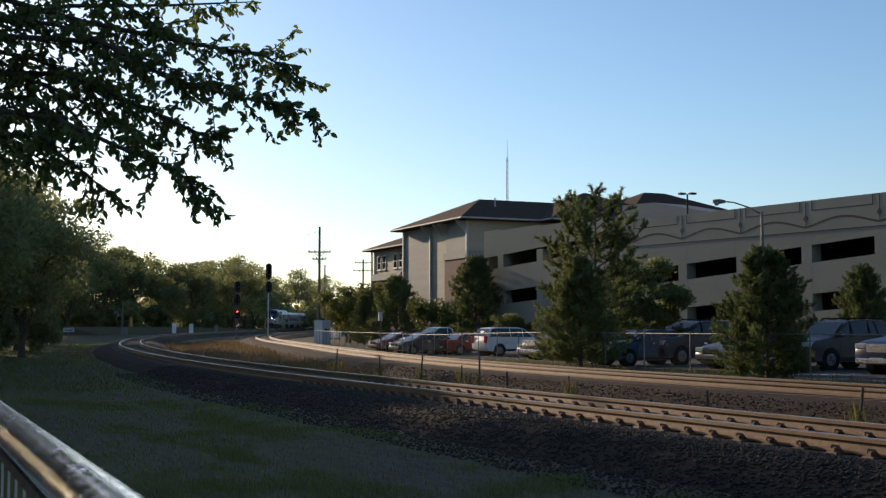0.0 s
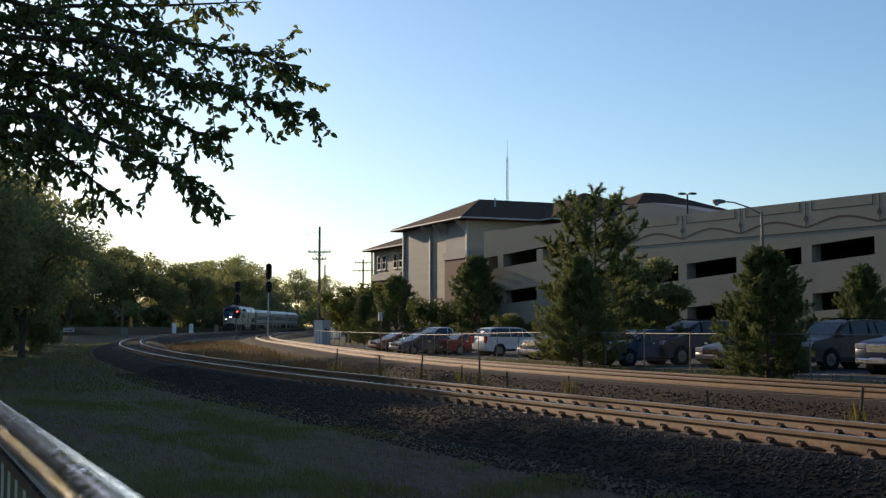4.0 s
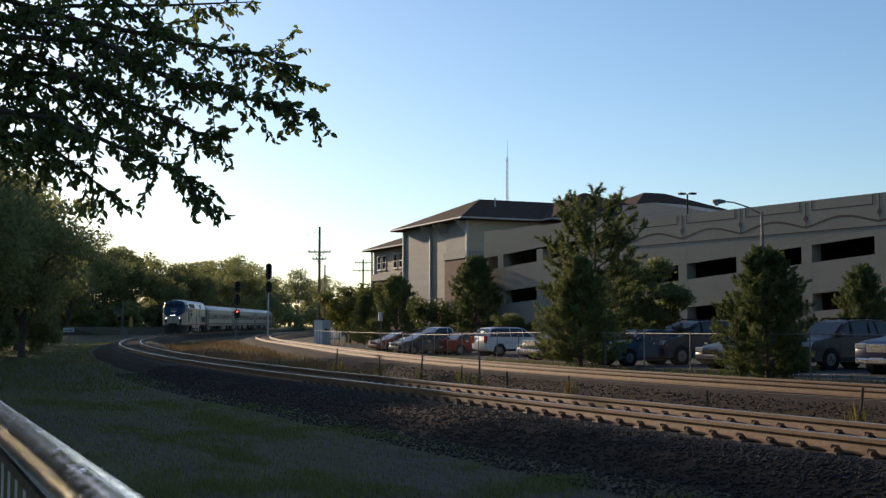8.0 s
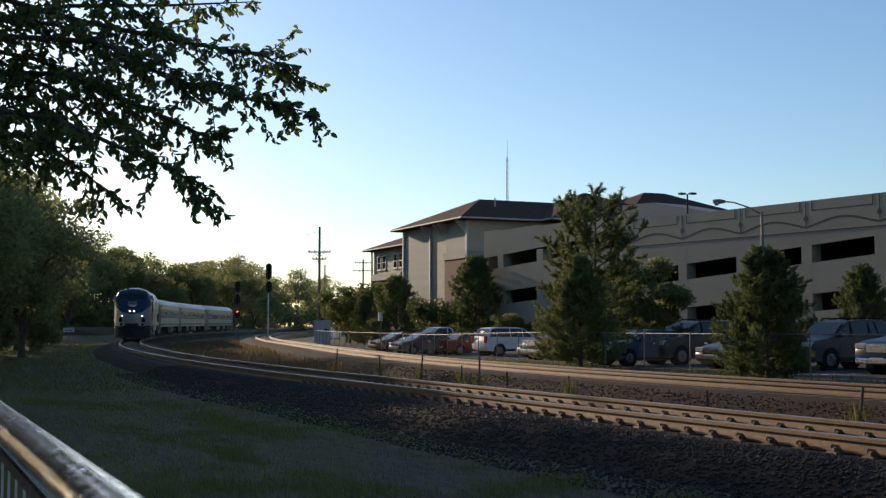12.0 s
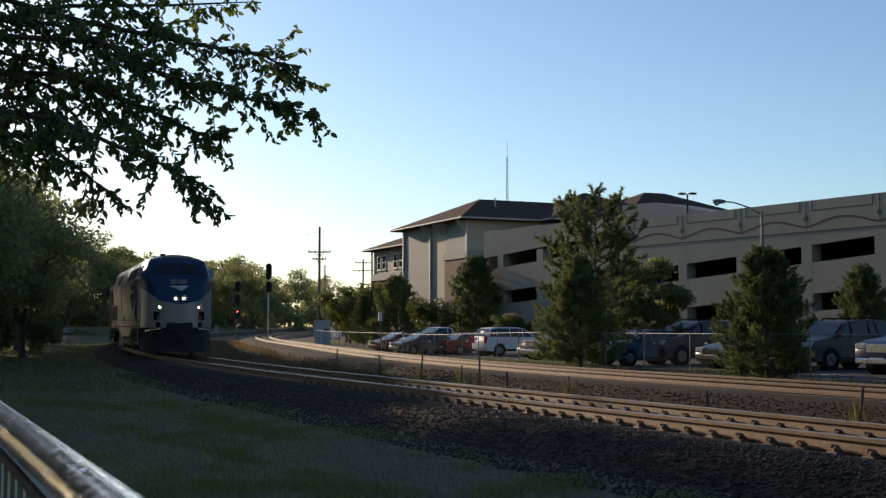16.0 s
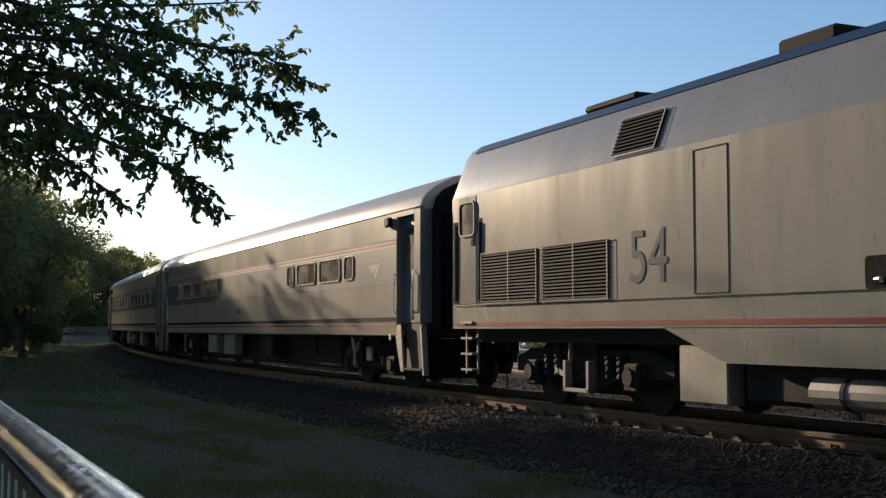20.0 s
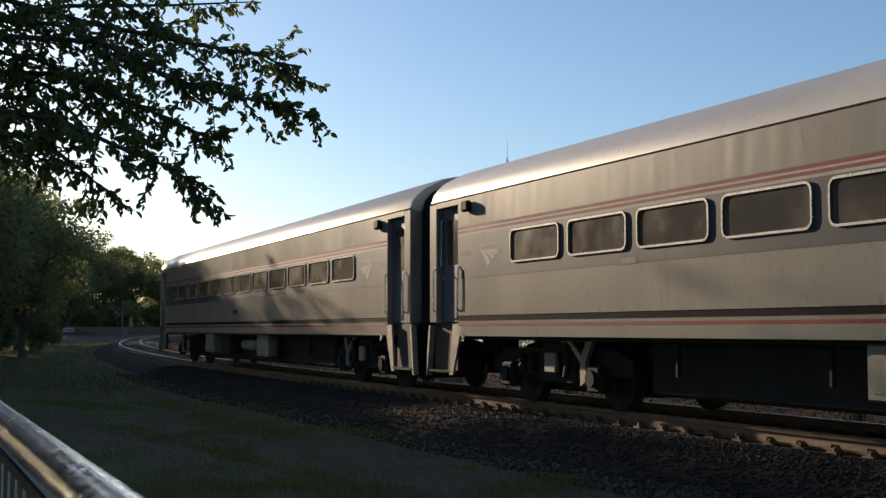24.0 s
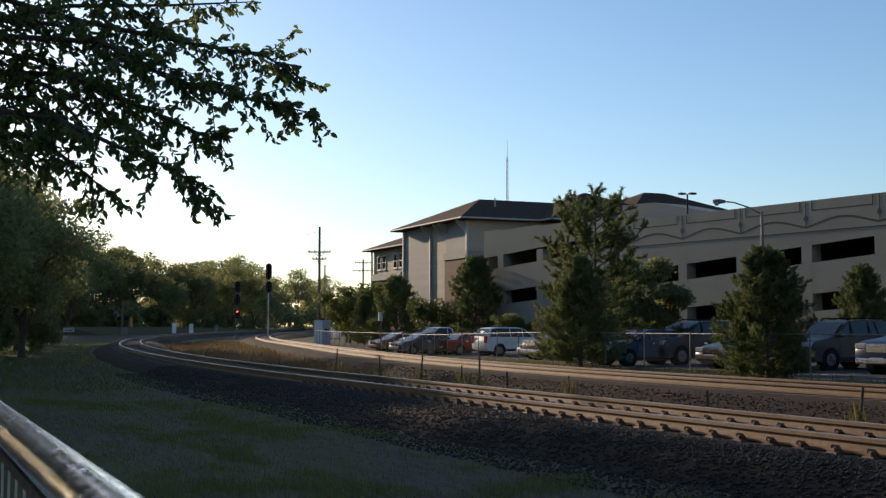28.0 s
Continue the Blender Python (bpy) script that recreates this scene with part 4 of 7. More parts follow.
                eb(bm, 0.17, 1.11, s * (1.2 + 0.12 * (2 - k)), s * (1.36 + 0.12 * (2 - k)), 0.42 + 0.27 * k, 0.455 + 0.27 * k)
                part("step", bm, M["grimy"], st)
            bm = bmesh.new()
            eb(bm, 0.19, 1.12, s * 1.45, s * 1.49, 0.40, 1.26)
            part("step_riser", bm, M["brown"], st)
            bm = bmesh.new()
            rod(bm, (ex(1.62), s * 1.6, 1.0), (ex(1.62), s * 1.64, 1.0), 0.06, seg=10)
            part("step_light", bm, M["chrome"], C)
        bm = bmesh.new()
        lx = -1.56 if kind == "cafe" else -1.66
        box(bm, lx - 0.25, lx, y, s * 1.70, 3.08, 3.26, 0.03)
        part("marker_lamp", bm, M["dark"], C, "boxy side lamp")
        decal_swoosh("emblem_band", C, -2.2, 2.44, 0.7, 0.3, s * 1.6055, M["pale"], "pale emblem")
        bars(C, -2.78, -2.24, 2.47, 2.52, s * 1.6055, 6, M["pale"], "pale lettering bar")
        if kind != "cafe":
            text(C, "Coachclass", -1.95 if s < 0 else -1.5, s * 1.606, 2.36, 0.15, M["pale"], s, 0.55, "faded pale words")
        bars(C, -13.95, -13.45, 1.58, 1.70, s * 1.6015, 5, M["grimy"], "small number bar")
        bars(C, -22.8, -22.35, 2.12, 2.22, s * 1.6055, 5, M["pale"], "small number bar")
        # underfloor boxes and tanks
        for a, b, z, mt in ((10.55, 11.7, 0.44, "lightgear"), (17.0, 18.2, 0.44, "lightgear"), (14.75, 16.0, 0.42, "grimy")):
            if kind == "cafe":
                mt = "lightgear" if a > 12 else "dark"
            bm = bmesh.new()
            box(bm, -b, -a, s * 1.2, s * 1.48, z, 1.0, 0.02)
            q = part("equipment_box", bm, M[mt], C, "underfloor equipment box")
            bm = bmesh.new()
            box(bm, -b + 0.08, -a - 0.08, s * 1.48, s * 1.492, z + 0.08, 0.94)
            part("box_lid", bm, M[mt], q)
        if kind != "cafe":
            bm = bmesh.new()
            rod(bm, (-13.6, s * 1.3, 0.72), (-12.2, s * 1.3, 0.72), 0.15, seg=16)
            for xe, q in ((-13.6, -1), (-12.2, 1)):
                rod(bm, (xe, s * 1.3, 0.72), (xe + 0.09 * q, s * 1.3, 0.72), 0.15, 0.08, seg=16)
            part("air_tank", bm, M["lightgear"], C, "pale cylindrical tank")
        for k in range(5):
            bm = bmesh.new()
            a = 7.2 + 2.7 * k
            box(bm, -a - 0.04, -a, s * 1.3, s * 1.36, 0.55, 1.02)
            part("hanger", bm, M["grimy"], C)
    for x in (-6.0, -14.8, -19.95, -22.9):
        bm = bmesh.new()
        for k in range(3):
            box(bm, x - 0.16 - 0.14 * k, x - 0.08 - 0.14 * k, -1.40, -1.36, 3.56, 3.66)
        part("roof_vent", bm, M["black"], C)
    for e in (0, 1):
        x0, x1 = ((-0.21, 0.14) if e == 0 else (-n - 0.14, -n + 0.21))
        bm = bmesh.new()
        endp = [(1.38, 1.1), (1.38, 3.3), (1.32, 3.5), (1.18, 3.66), (0.85, 3.82), (0.42, 3.9), (0.0, 3.92), (-0.42, 3.9), (-0.85, 3.82), (-1.18, 3.66), (-1.32, 3.5), (-1.38, 3.3), (-1.38, 1.1)]
        loft(bm, [[(x, y * k, z) for y, z in endp] for x, k in ((x0, 0.98), (x0 + 0.05, 1.0), (x1 - 0.05, 1.0), (x1, 0.97))])
        part("gangway", bm, M["black"], C, "black rubber gangway diaphragm")
        bm = bmesh.new()
        xa, xb = (-0.19, -1.38) if e == 0 else (-n + 1.38, -n + 0.19)
        box(bm, min(xa, xb), max(xa, xb), -1.365, 1.365, 1.26, 3.34)
        part("vestibule", bm, M["dark"], C)
        bm = bmesh.new()
        xc = 0.3 if e == 0 else -n - 0.3
        box(bm, min(xc, xc - 0.6 if e == 0 else xc + 0.6), max(xc, xc - 0.6 if e == 0 else xc + 0.6), -0.12, 0.12, 0.72, 1.0, 0.03)
        part("coupler", bm, M["dark"], C)
    bm = bmesh.new()
    box(bm, -n + 1.5, -1.5, -1.4, 1.4, 0.98, 1.05)
    # deep dark box added to stand for the shade below the floor
    box(bm, -19.4, -6.2, -1.05, 1.05, 0.27, 1.0, 0.05)
    part("underframe", bm, M["dark"], C)
    truck(C, -3.8, 2.6, 0.457, False)
    truck(C, -n + 3.8, 2.6, 0.457, False)
    return C


# distance of the front of the engine back along the line, seconds from 0 to 28
RUN = ((-1.0, 283.3), (0.0, 268.9), (3.0, 225.7), (6.0, 184.6), (8.0, 157.7), (10.0, 131.1), (12.0, 104.6), (14.5, 71.6), (16.0, 51.8), (17.0, 38.5), (18.0, 25.1), (19.0, 11.7), (20.0, -1.5), (21.0, -14.7), (22.5, -34.3), (24.0, -53.4), (25.0, -65.85), (26.0, -77.5), (27.0, -89.4), (28.0, -101.0), (29.5, -118.0))


def run(t):
    """Smooth travel through the table (cubic pieces)."""
    i = max(k for k in range(1, len(RUN) - 2) if RUN[k][0] <= t + 1e-9)
    (ta, a), (tb, b), (tc, c), (td, d) = RUN[i - 1:i + 3]
    h, s = tc - tb, (t - tb) / (tc - tb)
    m0, m1 = (c - a) / (tc - ta) * h, (d - b) / (td - tb) * h
    return (2 * s ** 3 - 3 * s ** 2 + 1) * b + (s ** 3 - 2 * s ** 2 + s) * m0 + (-2 * s ** 3 + 3 * s ** 2) * c + (s ** 3 - s ** 2) * m1


def pose_on_line(u_front, u_rear, ahead):
    """The pose of a car whose trucks stand at two places; ahead: metres from the front truck to its origin."""
    a, _ = line(u_front)
    b, _ = line(u_rear)
    f = (a - b).normalized()
    side = Vector((0, 0, 1)).cross(f).normalized()
    up = f.cross(side)
    o = a + f * ahead
    return Matrix(((f.x, side.x, up.x, o.x), (f.y, side.y, up.y, o.y), (f.z, side.z, up.z, o.z), (0, 0, 0, 1)))


def loco_pose(t):
    u = run(t)
    return pose_on_line(u + 3.3, u + 16.5, 3.3)


def coach_pose(t, k):
    u = run(t) + 21.0 + 26.175 * k
    m = pose_on_line(u + 4.0, u + COACH_LEN - 4.0, 4.0)
    # the middle coach is coupled the other way round
    return m @ pose(-COACH_LEN, 0, 0, 0, 0, 180) if k == 1 else m


LOCO = build_loco(loco_pose(0))
COACHES = [build_coach(coach_pose(0, 0), "cafe", "silver cafe coach with blue-grey band and red stripes")]
COACHES.append(build_coach(coach_pose(0, 1), "coach", "silver passenger coach with blue-grey window band and red stripes"))
COACHES.append(copy_thing(COACHES[1], coach_pose(0, 2)))
ALL_WHEELS = []
_axle = {}
for _ob, _ax, _ar in WHEELS:
    _axle[(_ob.parent.name, _ob.name)] = (_ax, _ar)
    ALL_WHEELS.append((_ob, _ax, _ar))

for _src, _dup in zip([o for o in COACHES[1].children if o.name.startswith("wheelset")], [o for o in COACHES[2].children if o.name.startswith("wheelset")]):
    ALL_WHEELS.append((_dup, *_axle[(COACHES[1].name, _src.name)]))


# ---- buildings ----
def build_garage():
    """Precast parking garage: local x runs along its front away from the viewer, +y faces the tracks."""
    ang = math.degrees(math.atan2(-0.148, -0.989))
    G = thing("parking_garage", pose(-54.8, 53.9, 0, 0, 0, ang) @ Matrix.Translation((0.36, 0, 0)) @ Matrix.Diagonal((0.992, 1, 1, 1)), "beige precast concrete parking garage with sloping open decks", "building")
    s0, s1, bay = -34.0, 42.2, 5.65
    edges = [0.1 + bay * k for k in range(-6, 8)]
    edges = [e for e in edges if s0 < e < s1 - 2] + [s1]

    def deck(s):
        return 6.86 - 0.06 * s
    for a, b in zip(edges, edges[1:]):
        left = a > 22
        top = 9.40 if not left else 9.94
        zt = [deck, lambda s: deck(s) - 3.1]
        if left:
            zt = [lambda s: deck(s) + 3.2] + zt
        upper = [(a, top), (b, top if not left else top - 0.02 * (b - a))]
        for k, f in enumerate(zt):
            bm = bmesh.new()
            hi = [(p[0], p[1]) for p in upper]
            prism(bm, [(a, f(a)), (b, f(b)), hi[1], hi[0]], -0.28, 0.0)
            part("spandrel", bm, M["concrete"], G, "beige precast spandrel panel")
            upper = [(a, f(a) - 1.12), (b, f(b) - 1.12)]
        bm = bmesh.new()
        prism(bm, [(a, -0.4), (b, -0.4), upper[1], upper[0]], -0.28, 0.0)
        part("spandrel", bm, M["concrete"], G)
        bm = bmesh.new()
        box(bm, a - 0.42, a + 0.42, -0.9, 0.003, -0.4, top - 2.05)
        part("column", bm, M["concrete"], G)
        # deck slabs: inner shade is put into their dark colour
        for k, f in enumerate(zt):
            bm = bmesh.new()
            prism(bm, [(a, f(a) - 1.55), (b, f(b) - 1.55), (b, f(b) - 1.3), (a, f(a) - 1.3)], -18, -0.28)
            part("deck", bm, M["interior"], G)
        if not left:
            # painted brown decoration in low relief
            bm = bmesh.new()
            box(bm, a - 0.035, a + 0.035, 0.0, 0.008, 7.78, 9.36)
            prism(bm, [(a, 7.97), (a + 0.21, 8.26), (a, 8.55), (a - 0.21, 8.26)], 0.0, 0.012)
            part("diamond", bm, M["brown"], G, "brown painted diamond")
            bm = bmesh.new()
            box(bm, a + 0.46, b - 0.46, 0.0, 0.008, 8.72, 8.79)
            box(bm, a + 0.46, a + 0.53, 0.0, 0.008, 8.79, 9.36)
            box(bm, b - 0.53, b - 0.46, 0.0, 0.008, 8.79, 9.36)
            part("panel_outline", bm, M["brown"], G, "brown painted panel outline")
            bm = bmesh.new()
            n = 14
            pts = [(a + (b - a) * k / n, 7.62 + 0.52 * math.sin(math.pi * k / n) ** 1.3) for k in range(n + 1)]
            for (xa, za), (xb, zb) in zip(pts, pts[1:]):
                prism(bm, [(xa, za), (xb, zb), (xb, zb + 0.14), (xa, za + 0.14)], 0.0, 0.008)
            part("wave", bm, M["brown"], G, "brown painted wave line")
            # brown strip carries the ledge's shadow line in its colour
            bm = bmesh.new()
            box(bm, a, b, 0.0, 0.03, 7.38, 7.44)
            part("ledge", bm, M["brown"], G, "thin ledge with its shadow put in as brown")
    bm = bmesh.new()
    box(bm, s0, s1 + 0.02, -18.3, -18.0, -0.4, 9.0)
    box(bm, s1 - 0.28, s1, -18, -0.28, -0.4, 9.4)
    box(bm, s0, s0 + 0.3, -18, -0.28, -0.4, 9.0)
    part("rear_wall", bm, M["concrete"], G)
    # roof decks share the shade-darkened interior colour
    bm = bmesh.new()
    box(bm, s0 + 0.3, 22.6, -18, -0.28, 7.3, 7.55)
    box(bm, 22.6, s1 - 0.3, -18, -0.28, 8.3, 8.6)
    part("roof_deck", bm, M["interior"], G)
    # stair tower wall that stands behind the parapet
    bm = bmesh.new()
    prism(bm, [(24.2, 5.0), (35.0, 5.0), (35.0, 12.2), (31.0, 12.1), (24.2, 10.75)], -14, -10)
    part("stair_tower", bm, M["siding"], G, "pale stair tower wall")
    return G


def gable_window(parent, x, y, z0, z1, w, axis):
    """A sash window with frame, sill and two panes on a wall facing -y or +x."""
    def bx(bm, a0, a1, d0, d1, za, zb):
        if axis == "y":
            box(bm, a0, a1, y - d1, y - d0, za, zb)
        else:
            box(bm, x + d0, x + d1, a0, a1, za, zb)
    c = x if axis == "y" else y
    bm = bmesh.new()
    for a0, a1, za, zb in ((c - w / 2 - 0.1, c - w / 2, z0 - 0.1, z1 + 0.1), (c + w / 2, c + w / 2 + 0.1, z0 - 0.1, z1 + 0.1), (c - w / 2, c + w / 2, z1, z1 + 0.1), (c - w / 2, c + w / 2, z0 - 0.1, z0), (c - w / 2, c + w / 2, (z0 + z1) / 2 - 0.04, (z0 + z1) / 2 + 0.04)):
        bx(bm, a0, a1, 0.0, 0.09, za, zb)
    win = part("window", bm, M["trim"], parent, "white-framed sash window")
    for za, zb in ((z0, (z0 + z1) / 2 - 0.04), ((z0 + z1) / 2 + 0.04, z1)):
        bm = bmesh.new()
        bx(bm, c - w / 2, c + w / 2, 0.004, 0.03, za, zb)
        part("pane", bm, M["pane"], win)
    bm = bmesh.new()
    bx(bm, c - w / 2 - 0.15, c + w / 2 + 0.15, 0.0, 0.16, z0 - 0.2, z0 - 0.1)
    part("sill", bm, M["trim"], win)


def hip_roof(parent, x0, x1, y0, y1, z, h, over, run_x, ridge=None):
    bm = bmesh.new()
    a0, a1, b0, b1 = x0 - over, x1 + over, y0 - over, y1 + over
    w = min(a1 - a0, b1 - b0) / 2
    if run_x:
        r0, r1 = (a0 + w, (b0 + b1) / 2), (a1 - w, (b0 + b1) / 2)
    else:
        r0, r1 = ((a0 + a1) / 2, b0 + w), ((a0 + a1) / 2, b1 - w)
    if ridge:
        r0, r1 = ridge
    c = [bm.verts.new(p) for p in ((a0, b0, z), (a1, b0, z), (a1, b1, z), (a0, b1, z), (*r0, z + h), (*r1, z + h), (a0, b0, z - 0.22), (a1, b0, z - 0.22), (a1, b1, z - 0.22), (a0, b1, z - 0.22))]
    if run_x:
        fs = [(0, 1, 5, 4), (1, 2, 5), (2, 3, 4, 5), (3, 0, 4)]
    else:
        fs = [(0, 1, 4), (1, 2, 5, 4), (2, 3, 5), (3, 0, 4, 5)]
    fs += [(0, 6, 7, 1), (1, 7, 8, 2), (2, 8, 9, 3), (3, 9, 6, 0), (6, 9, 8, 7)]
    for f in fs:
        bm.faces.new([c[i] for i in f])
    bmesh.ops.recalc_face_normals(bm, faces=bm.faces)
    rf = part("roof", bm, M["shingle"], parent, "dark brown hipped shingle roof")
    bm = bmesh.new()
    for p, q in (((a0, b0), (a1, b0)), ((a1, b0), (a1, b1)), ((a1, b1), (a0, b1)), ((a0, b1), (a0, b0))):
        rod(bm, (*p, z - 0.1), (*q, z - 0.1), 0.09, seg=6)
    part("gutter", bm, M["trim"], rf, "pale eaves gutter")


def build_apartments():
    A = thing("apartment_block", Matrix(), "cream and pale grey apartment block with brown hipped roofs", "building")

    def block(x0, x1, y0, y1, z1, mt):
        bm = bmesh.new()
        box(bm, x0, x1, y0, y1, -0.5, z1)
        return part("wall", bm, M[mt], A)
    block(-124.3, -108.2, 51.6, 70.0, 12.2, "cream")
    hip_roof(A, -124.3, -108.2, 51.6, 78.0, 12.3, 2.86, 1.3, False, ((-116.2, 56.8), (-116.2, 70.0)))
    block(-141.0, -124.3, 54.2, 84.0, 11.0, "cream")
    hip_roof(A, -141.0, -124.3, 54.2, 84.0, 11.1, 3.6, 1.1, False)
    block(-122.0, -106.0, 70.0, 82.5, 12.2, "siding")
    hip_roof(A, -122.0, -106.0, 60.5, 76.5, 12.32, 3.83, 1.3, False, ((-114.0, 68.4), (-114.0, 68.9)))
    block(-121.0, -104.0, 82.5, 86.0, 12.2, "siding")
    hip_roof(A, -121.0, -104.0, 68.0, 86.0, 12.4, 3.91, 1.3, False, ((-112.0, 75.0), (-112.0, 77.7)))
    # pale grey panels, brick base with cornice
    for x0, x1, y0, y1, z0, z1, mt in ((-124.36, -117.2, 51.5, 51.6, -0.5, 12.1, "siding"), (-113.2, -108.4, 51.5, 51.6, 9.0, 12.1, "siding"), (-113.4, -108.1, 51.42, 51.6, -0.5, 8.3, "brick"), (-108.2, -108.08, 51.5, 62.0, -0.5, 8.3, "brick"), (-141.06, -131.5, 54.1, 54.2, -0.5, 7.2, "brick")):
        bm = bmesh.new()
        box(bm, x0, x1, y0, y1, z0, z1)
        part("wall_panel", bm, M[mt], A)
    for x0, x1, y0, y1, z0, z1 in ((-113.5, -107.95, 51.3, 51.6, 8.3, 9.0), (-108.2, -107.95, 51.3, 62.0, 8.3, 9.0), (-141.1, -131.4, 53.9, 54.2, 7.2, 8.0)):
        bm = bmesh.new()
        box(bm, x0, x1, y0, y1, z0, z1)
        part("cornice", bm, M["siding"], A, "grey stone cornice")
    for x, y, z1 in ((-124.4, 51.4, 12.0), (-108.0, 51.4, 12.0), (-117.1, 51.45, 12.0), (-141.1, 54.0, 10.9)):
        bm = bmesh.new()
        box(bm, x - 0.12, x + 0.12, y - 0.1, y + 0.1, -0.4, z1)
        part("downpipe", bm, M["trim"], A, "white corner downpipe")
    for x in (-117.4, -114.2, -113.0, -108.6):
        bm = bmesh.new()
        prism(bm, [(51.5, 12.05), (50.45, 12.05), (50.45, 11.9), (51.5, 10.9)], x - 0.09, x + 0.09, "x")
        part("eaves_bracket", bm, M["trim"], A)
    for x in (-138.9, -137.3, -133.6, -131.9):
        gable_window(A, x, 54.2, 8.6, 10.1, 0.9, "y")
    for x in (-138.9, -137.3, -133.6, -131.9):
        gable_window(A, x, 54.1, 4.6, 6.2, 0.9, "y")
    for y in (57.5, 60.0):
        gable_window(A, -108.2, y, 9.6, 11.2, 1.0, "x")
    bm = bmesh.new()
    rod(bm, (-112.5, 56.8, 13.6), (-112.5, 56.8, 14.9), 0.09, seg=8)
    part("vent_pipe", bm, M["trim"], A)
    return A


build_garage()
build_apartments()


# ---- vehicles ----
def build_car(name, m, paint, label, kind, backed=False):
    """A parked car: x forwards, centred, wheels at z = 0."""
    V = thing(name, m, label, "car" if kind != "pickup" else "pickup truck")
    if kind == "sedan":
        ln, wd, ht, wb, r = 4.65, 1.78, 1.45, 2.7, 0.32
        prof = [(-2.32, 0.34), (-2.33, 0.78), (-2.2, 0.95), (-1.5, 1.0), (-0.95, 1.40), (-0.3, 1.45), (0.35, 1.43), (1.15, 1.0), (2.05, 0.84), (2.30, 0.66), (2.32, 0.32), (1.8, 0.22), (-1.8, 0.22)]
        glass = [(-1.38, 1.0), (-0.92, 1.36), (-0.3, 1.405), (0.33, 1.385), (1.02, 1.0)]
    elif kind == "suv":
        ln, wd, ht, wb, r = 4.75, 1.90, 1.80, 2.8, 0.38
        prof = [(-2.35, 0.42), (-2.38, 0.95), (-2.25, 1.18), (-2.0, 1.70), (-1.6, 1.80), (0.0, 1.80), (0.45, 1.74), (1.15, 1.20), (2.2, 1.04), (2.36, 0.8), (2.36, 0.38), (1.9, 0.30), (-1.9, 0.30)]
        glass = [(-2.1, 1.22), (-1.88, 1.68), (-1.55, 1.73), (0.0, 1.73), (0.4, 1.68), (1.02, 1.2)]
    else:
        ln, wd, ht, wb, r = 5.5, 1.92, 1.80, 3.5, 0.38
        prof = [(-2.75, 0.5), (-2.75, 1.12), (-0.75, 1.14), (-0.62, 1.72), (-0.3, 1.80), (0.55, 1.79), (1.25, 1.24), (2.55, 1.08), (2.72, 0.85), (2.72, 0.42), (2.2, 0.34), (-2.3, 0.36)]
        glass = [(-0.55, 1.22), (-0.48, 1.68), (-0.25, 1.73), (0.5, 1.72), (1.08, 1.24)]
    bm = bmesh.new()
    hw = wd / 2
    rings = []
    # corners of the outline rounded by cutting them twice
    line2 = prof
    for _ in range(2):
        cut = []
        for (xa, za), (xb, zb) in zip(line2, line2[1:] + line2[:1]):
            cut += [(xa * 0.8 + xb * 0.2, za * 0.8 + zb * 0.2), (xa * 0.2 + xb * 0.8, za * 0.2 + zb * 0.8)]
        line2 = cut
    for f, k, zk in ((-1, 0.95, 0.97), (-0.97, 0.975, 0.99), (-0.86, 0.992, 0.998), (-0.55, 1.0, 1.0), (0, 1.004, 1.003), (0.55, 1.0, 1.0), (0.86, 0.992, 0.998), (0.97, 0.975, 0.99), (1, 0.95, 0.97)):
        ring = []
        for x, z in line2:
            up = max(0.0, (z - 0.95) / (ht - 0.95))
            ring.append((x * k, f * hw * (1 - 0.20 * up), 0.5 + (z - 0.5) * zk))
        rings.append(ring)
    loft(bm, rings)
    body = smooth(part("body", bm, paint, V), 30)
    for s in (-1, 1):
        for px in ((0.95, -0.72) if kind == "pickup" else (1.0, -0.05, -1.08)):
            bm = bmesh.new()
            rod(bm, (px, s * (hw + 0.001), 0.34), (px - 0.06, s * (hw + 0.001), 0.96), 0.006, seg=4)
            part("door_seam", bm, M["black"], body)
        bm = bmesh.new()
        box(bm, -wb / 2 + 0.4, wb / 2 - 0.4, s * (hw - 0.05), s * (hw + 0.012), 0.24 if kind == "sedan" else 0.32, 0.36 if kind == "sedan" else 0.46, 0.01)
        part("rocker_panel", bm, M["dark"], body)
    for s in (-1, 1):
        bm = bmesh.new()
        bm.faces.new([bm.verts.new((x, s * (hw * (1 - 0.20 * max(0, (z - 0.95) / (ht - 0.95))) + 0.006), z - 0.01)) for x, z in glass])
        part("side_window", bm, M["carglass"], V, "dark side glass")
        bm = bmesh.new()
        for px in ((-0.15,) if kind == "pickup" else (-0.62, 0.28)):
            zt = ht - 0.07
            box(bm, px - 0.04, px + 0.04, s * hw * 0.80, s * (hw * 0.80 + 0.02), zt - 0.03, zt)
            rod(bm, (px, s * (hw + 0.008), 1.0 if kind == "sedan" else 1.2), (px, s * (hw * (1 - 0.2 * (zt - 0.95) / (ht - 0.95)) + 0.01), zt), 0.025, seg=6)
        part("pillar", bm, paint, V)
        bm = bmesh.new()
        box(bm, 0.85, 1.02, s * hw * 0.98, s * (hw + 0.18), 1.0 if kind == "sedan" else 1.18, 1.14 if kind == "sedan" else 1.36, 0.03)
        part("wing_mirror", bm, paint, V)
        bm = bmesh.new()
        box(bm, 0.1, 0.26, s * hw, s * (hw + 0.02), 0.86, 0.9)
        box(bm, -0.95, -0.79, s * hw, s * (hw + 0.02), 0.86, 0.9)
        part("door_handle", bm, M["chrome"], V)
        bm = bmesh.new()
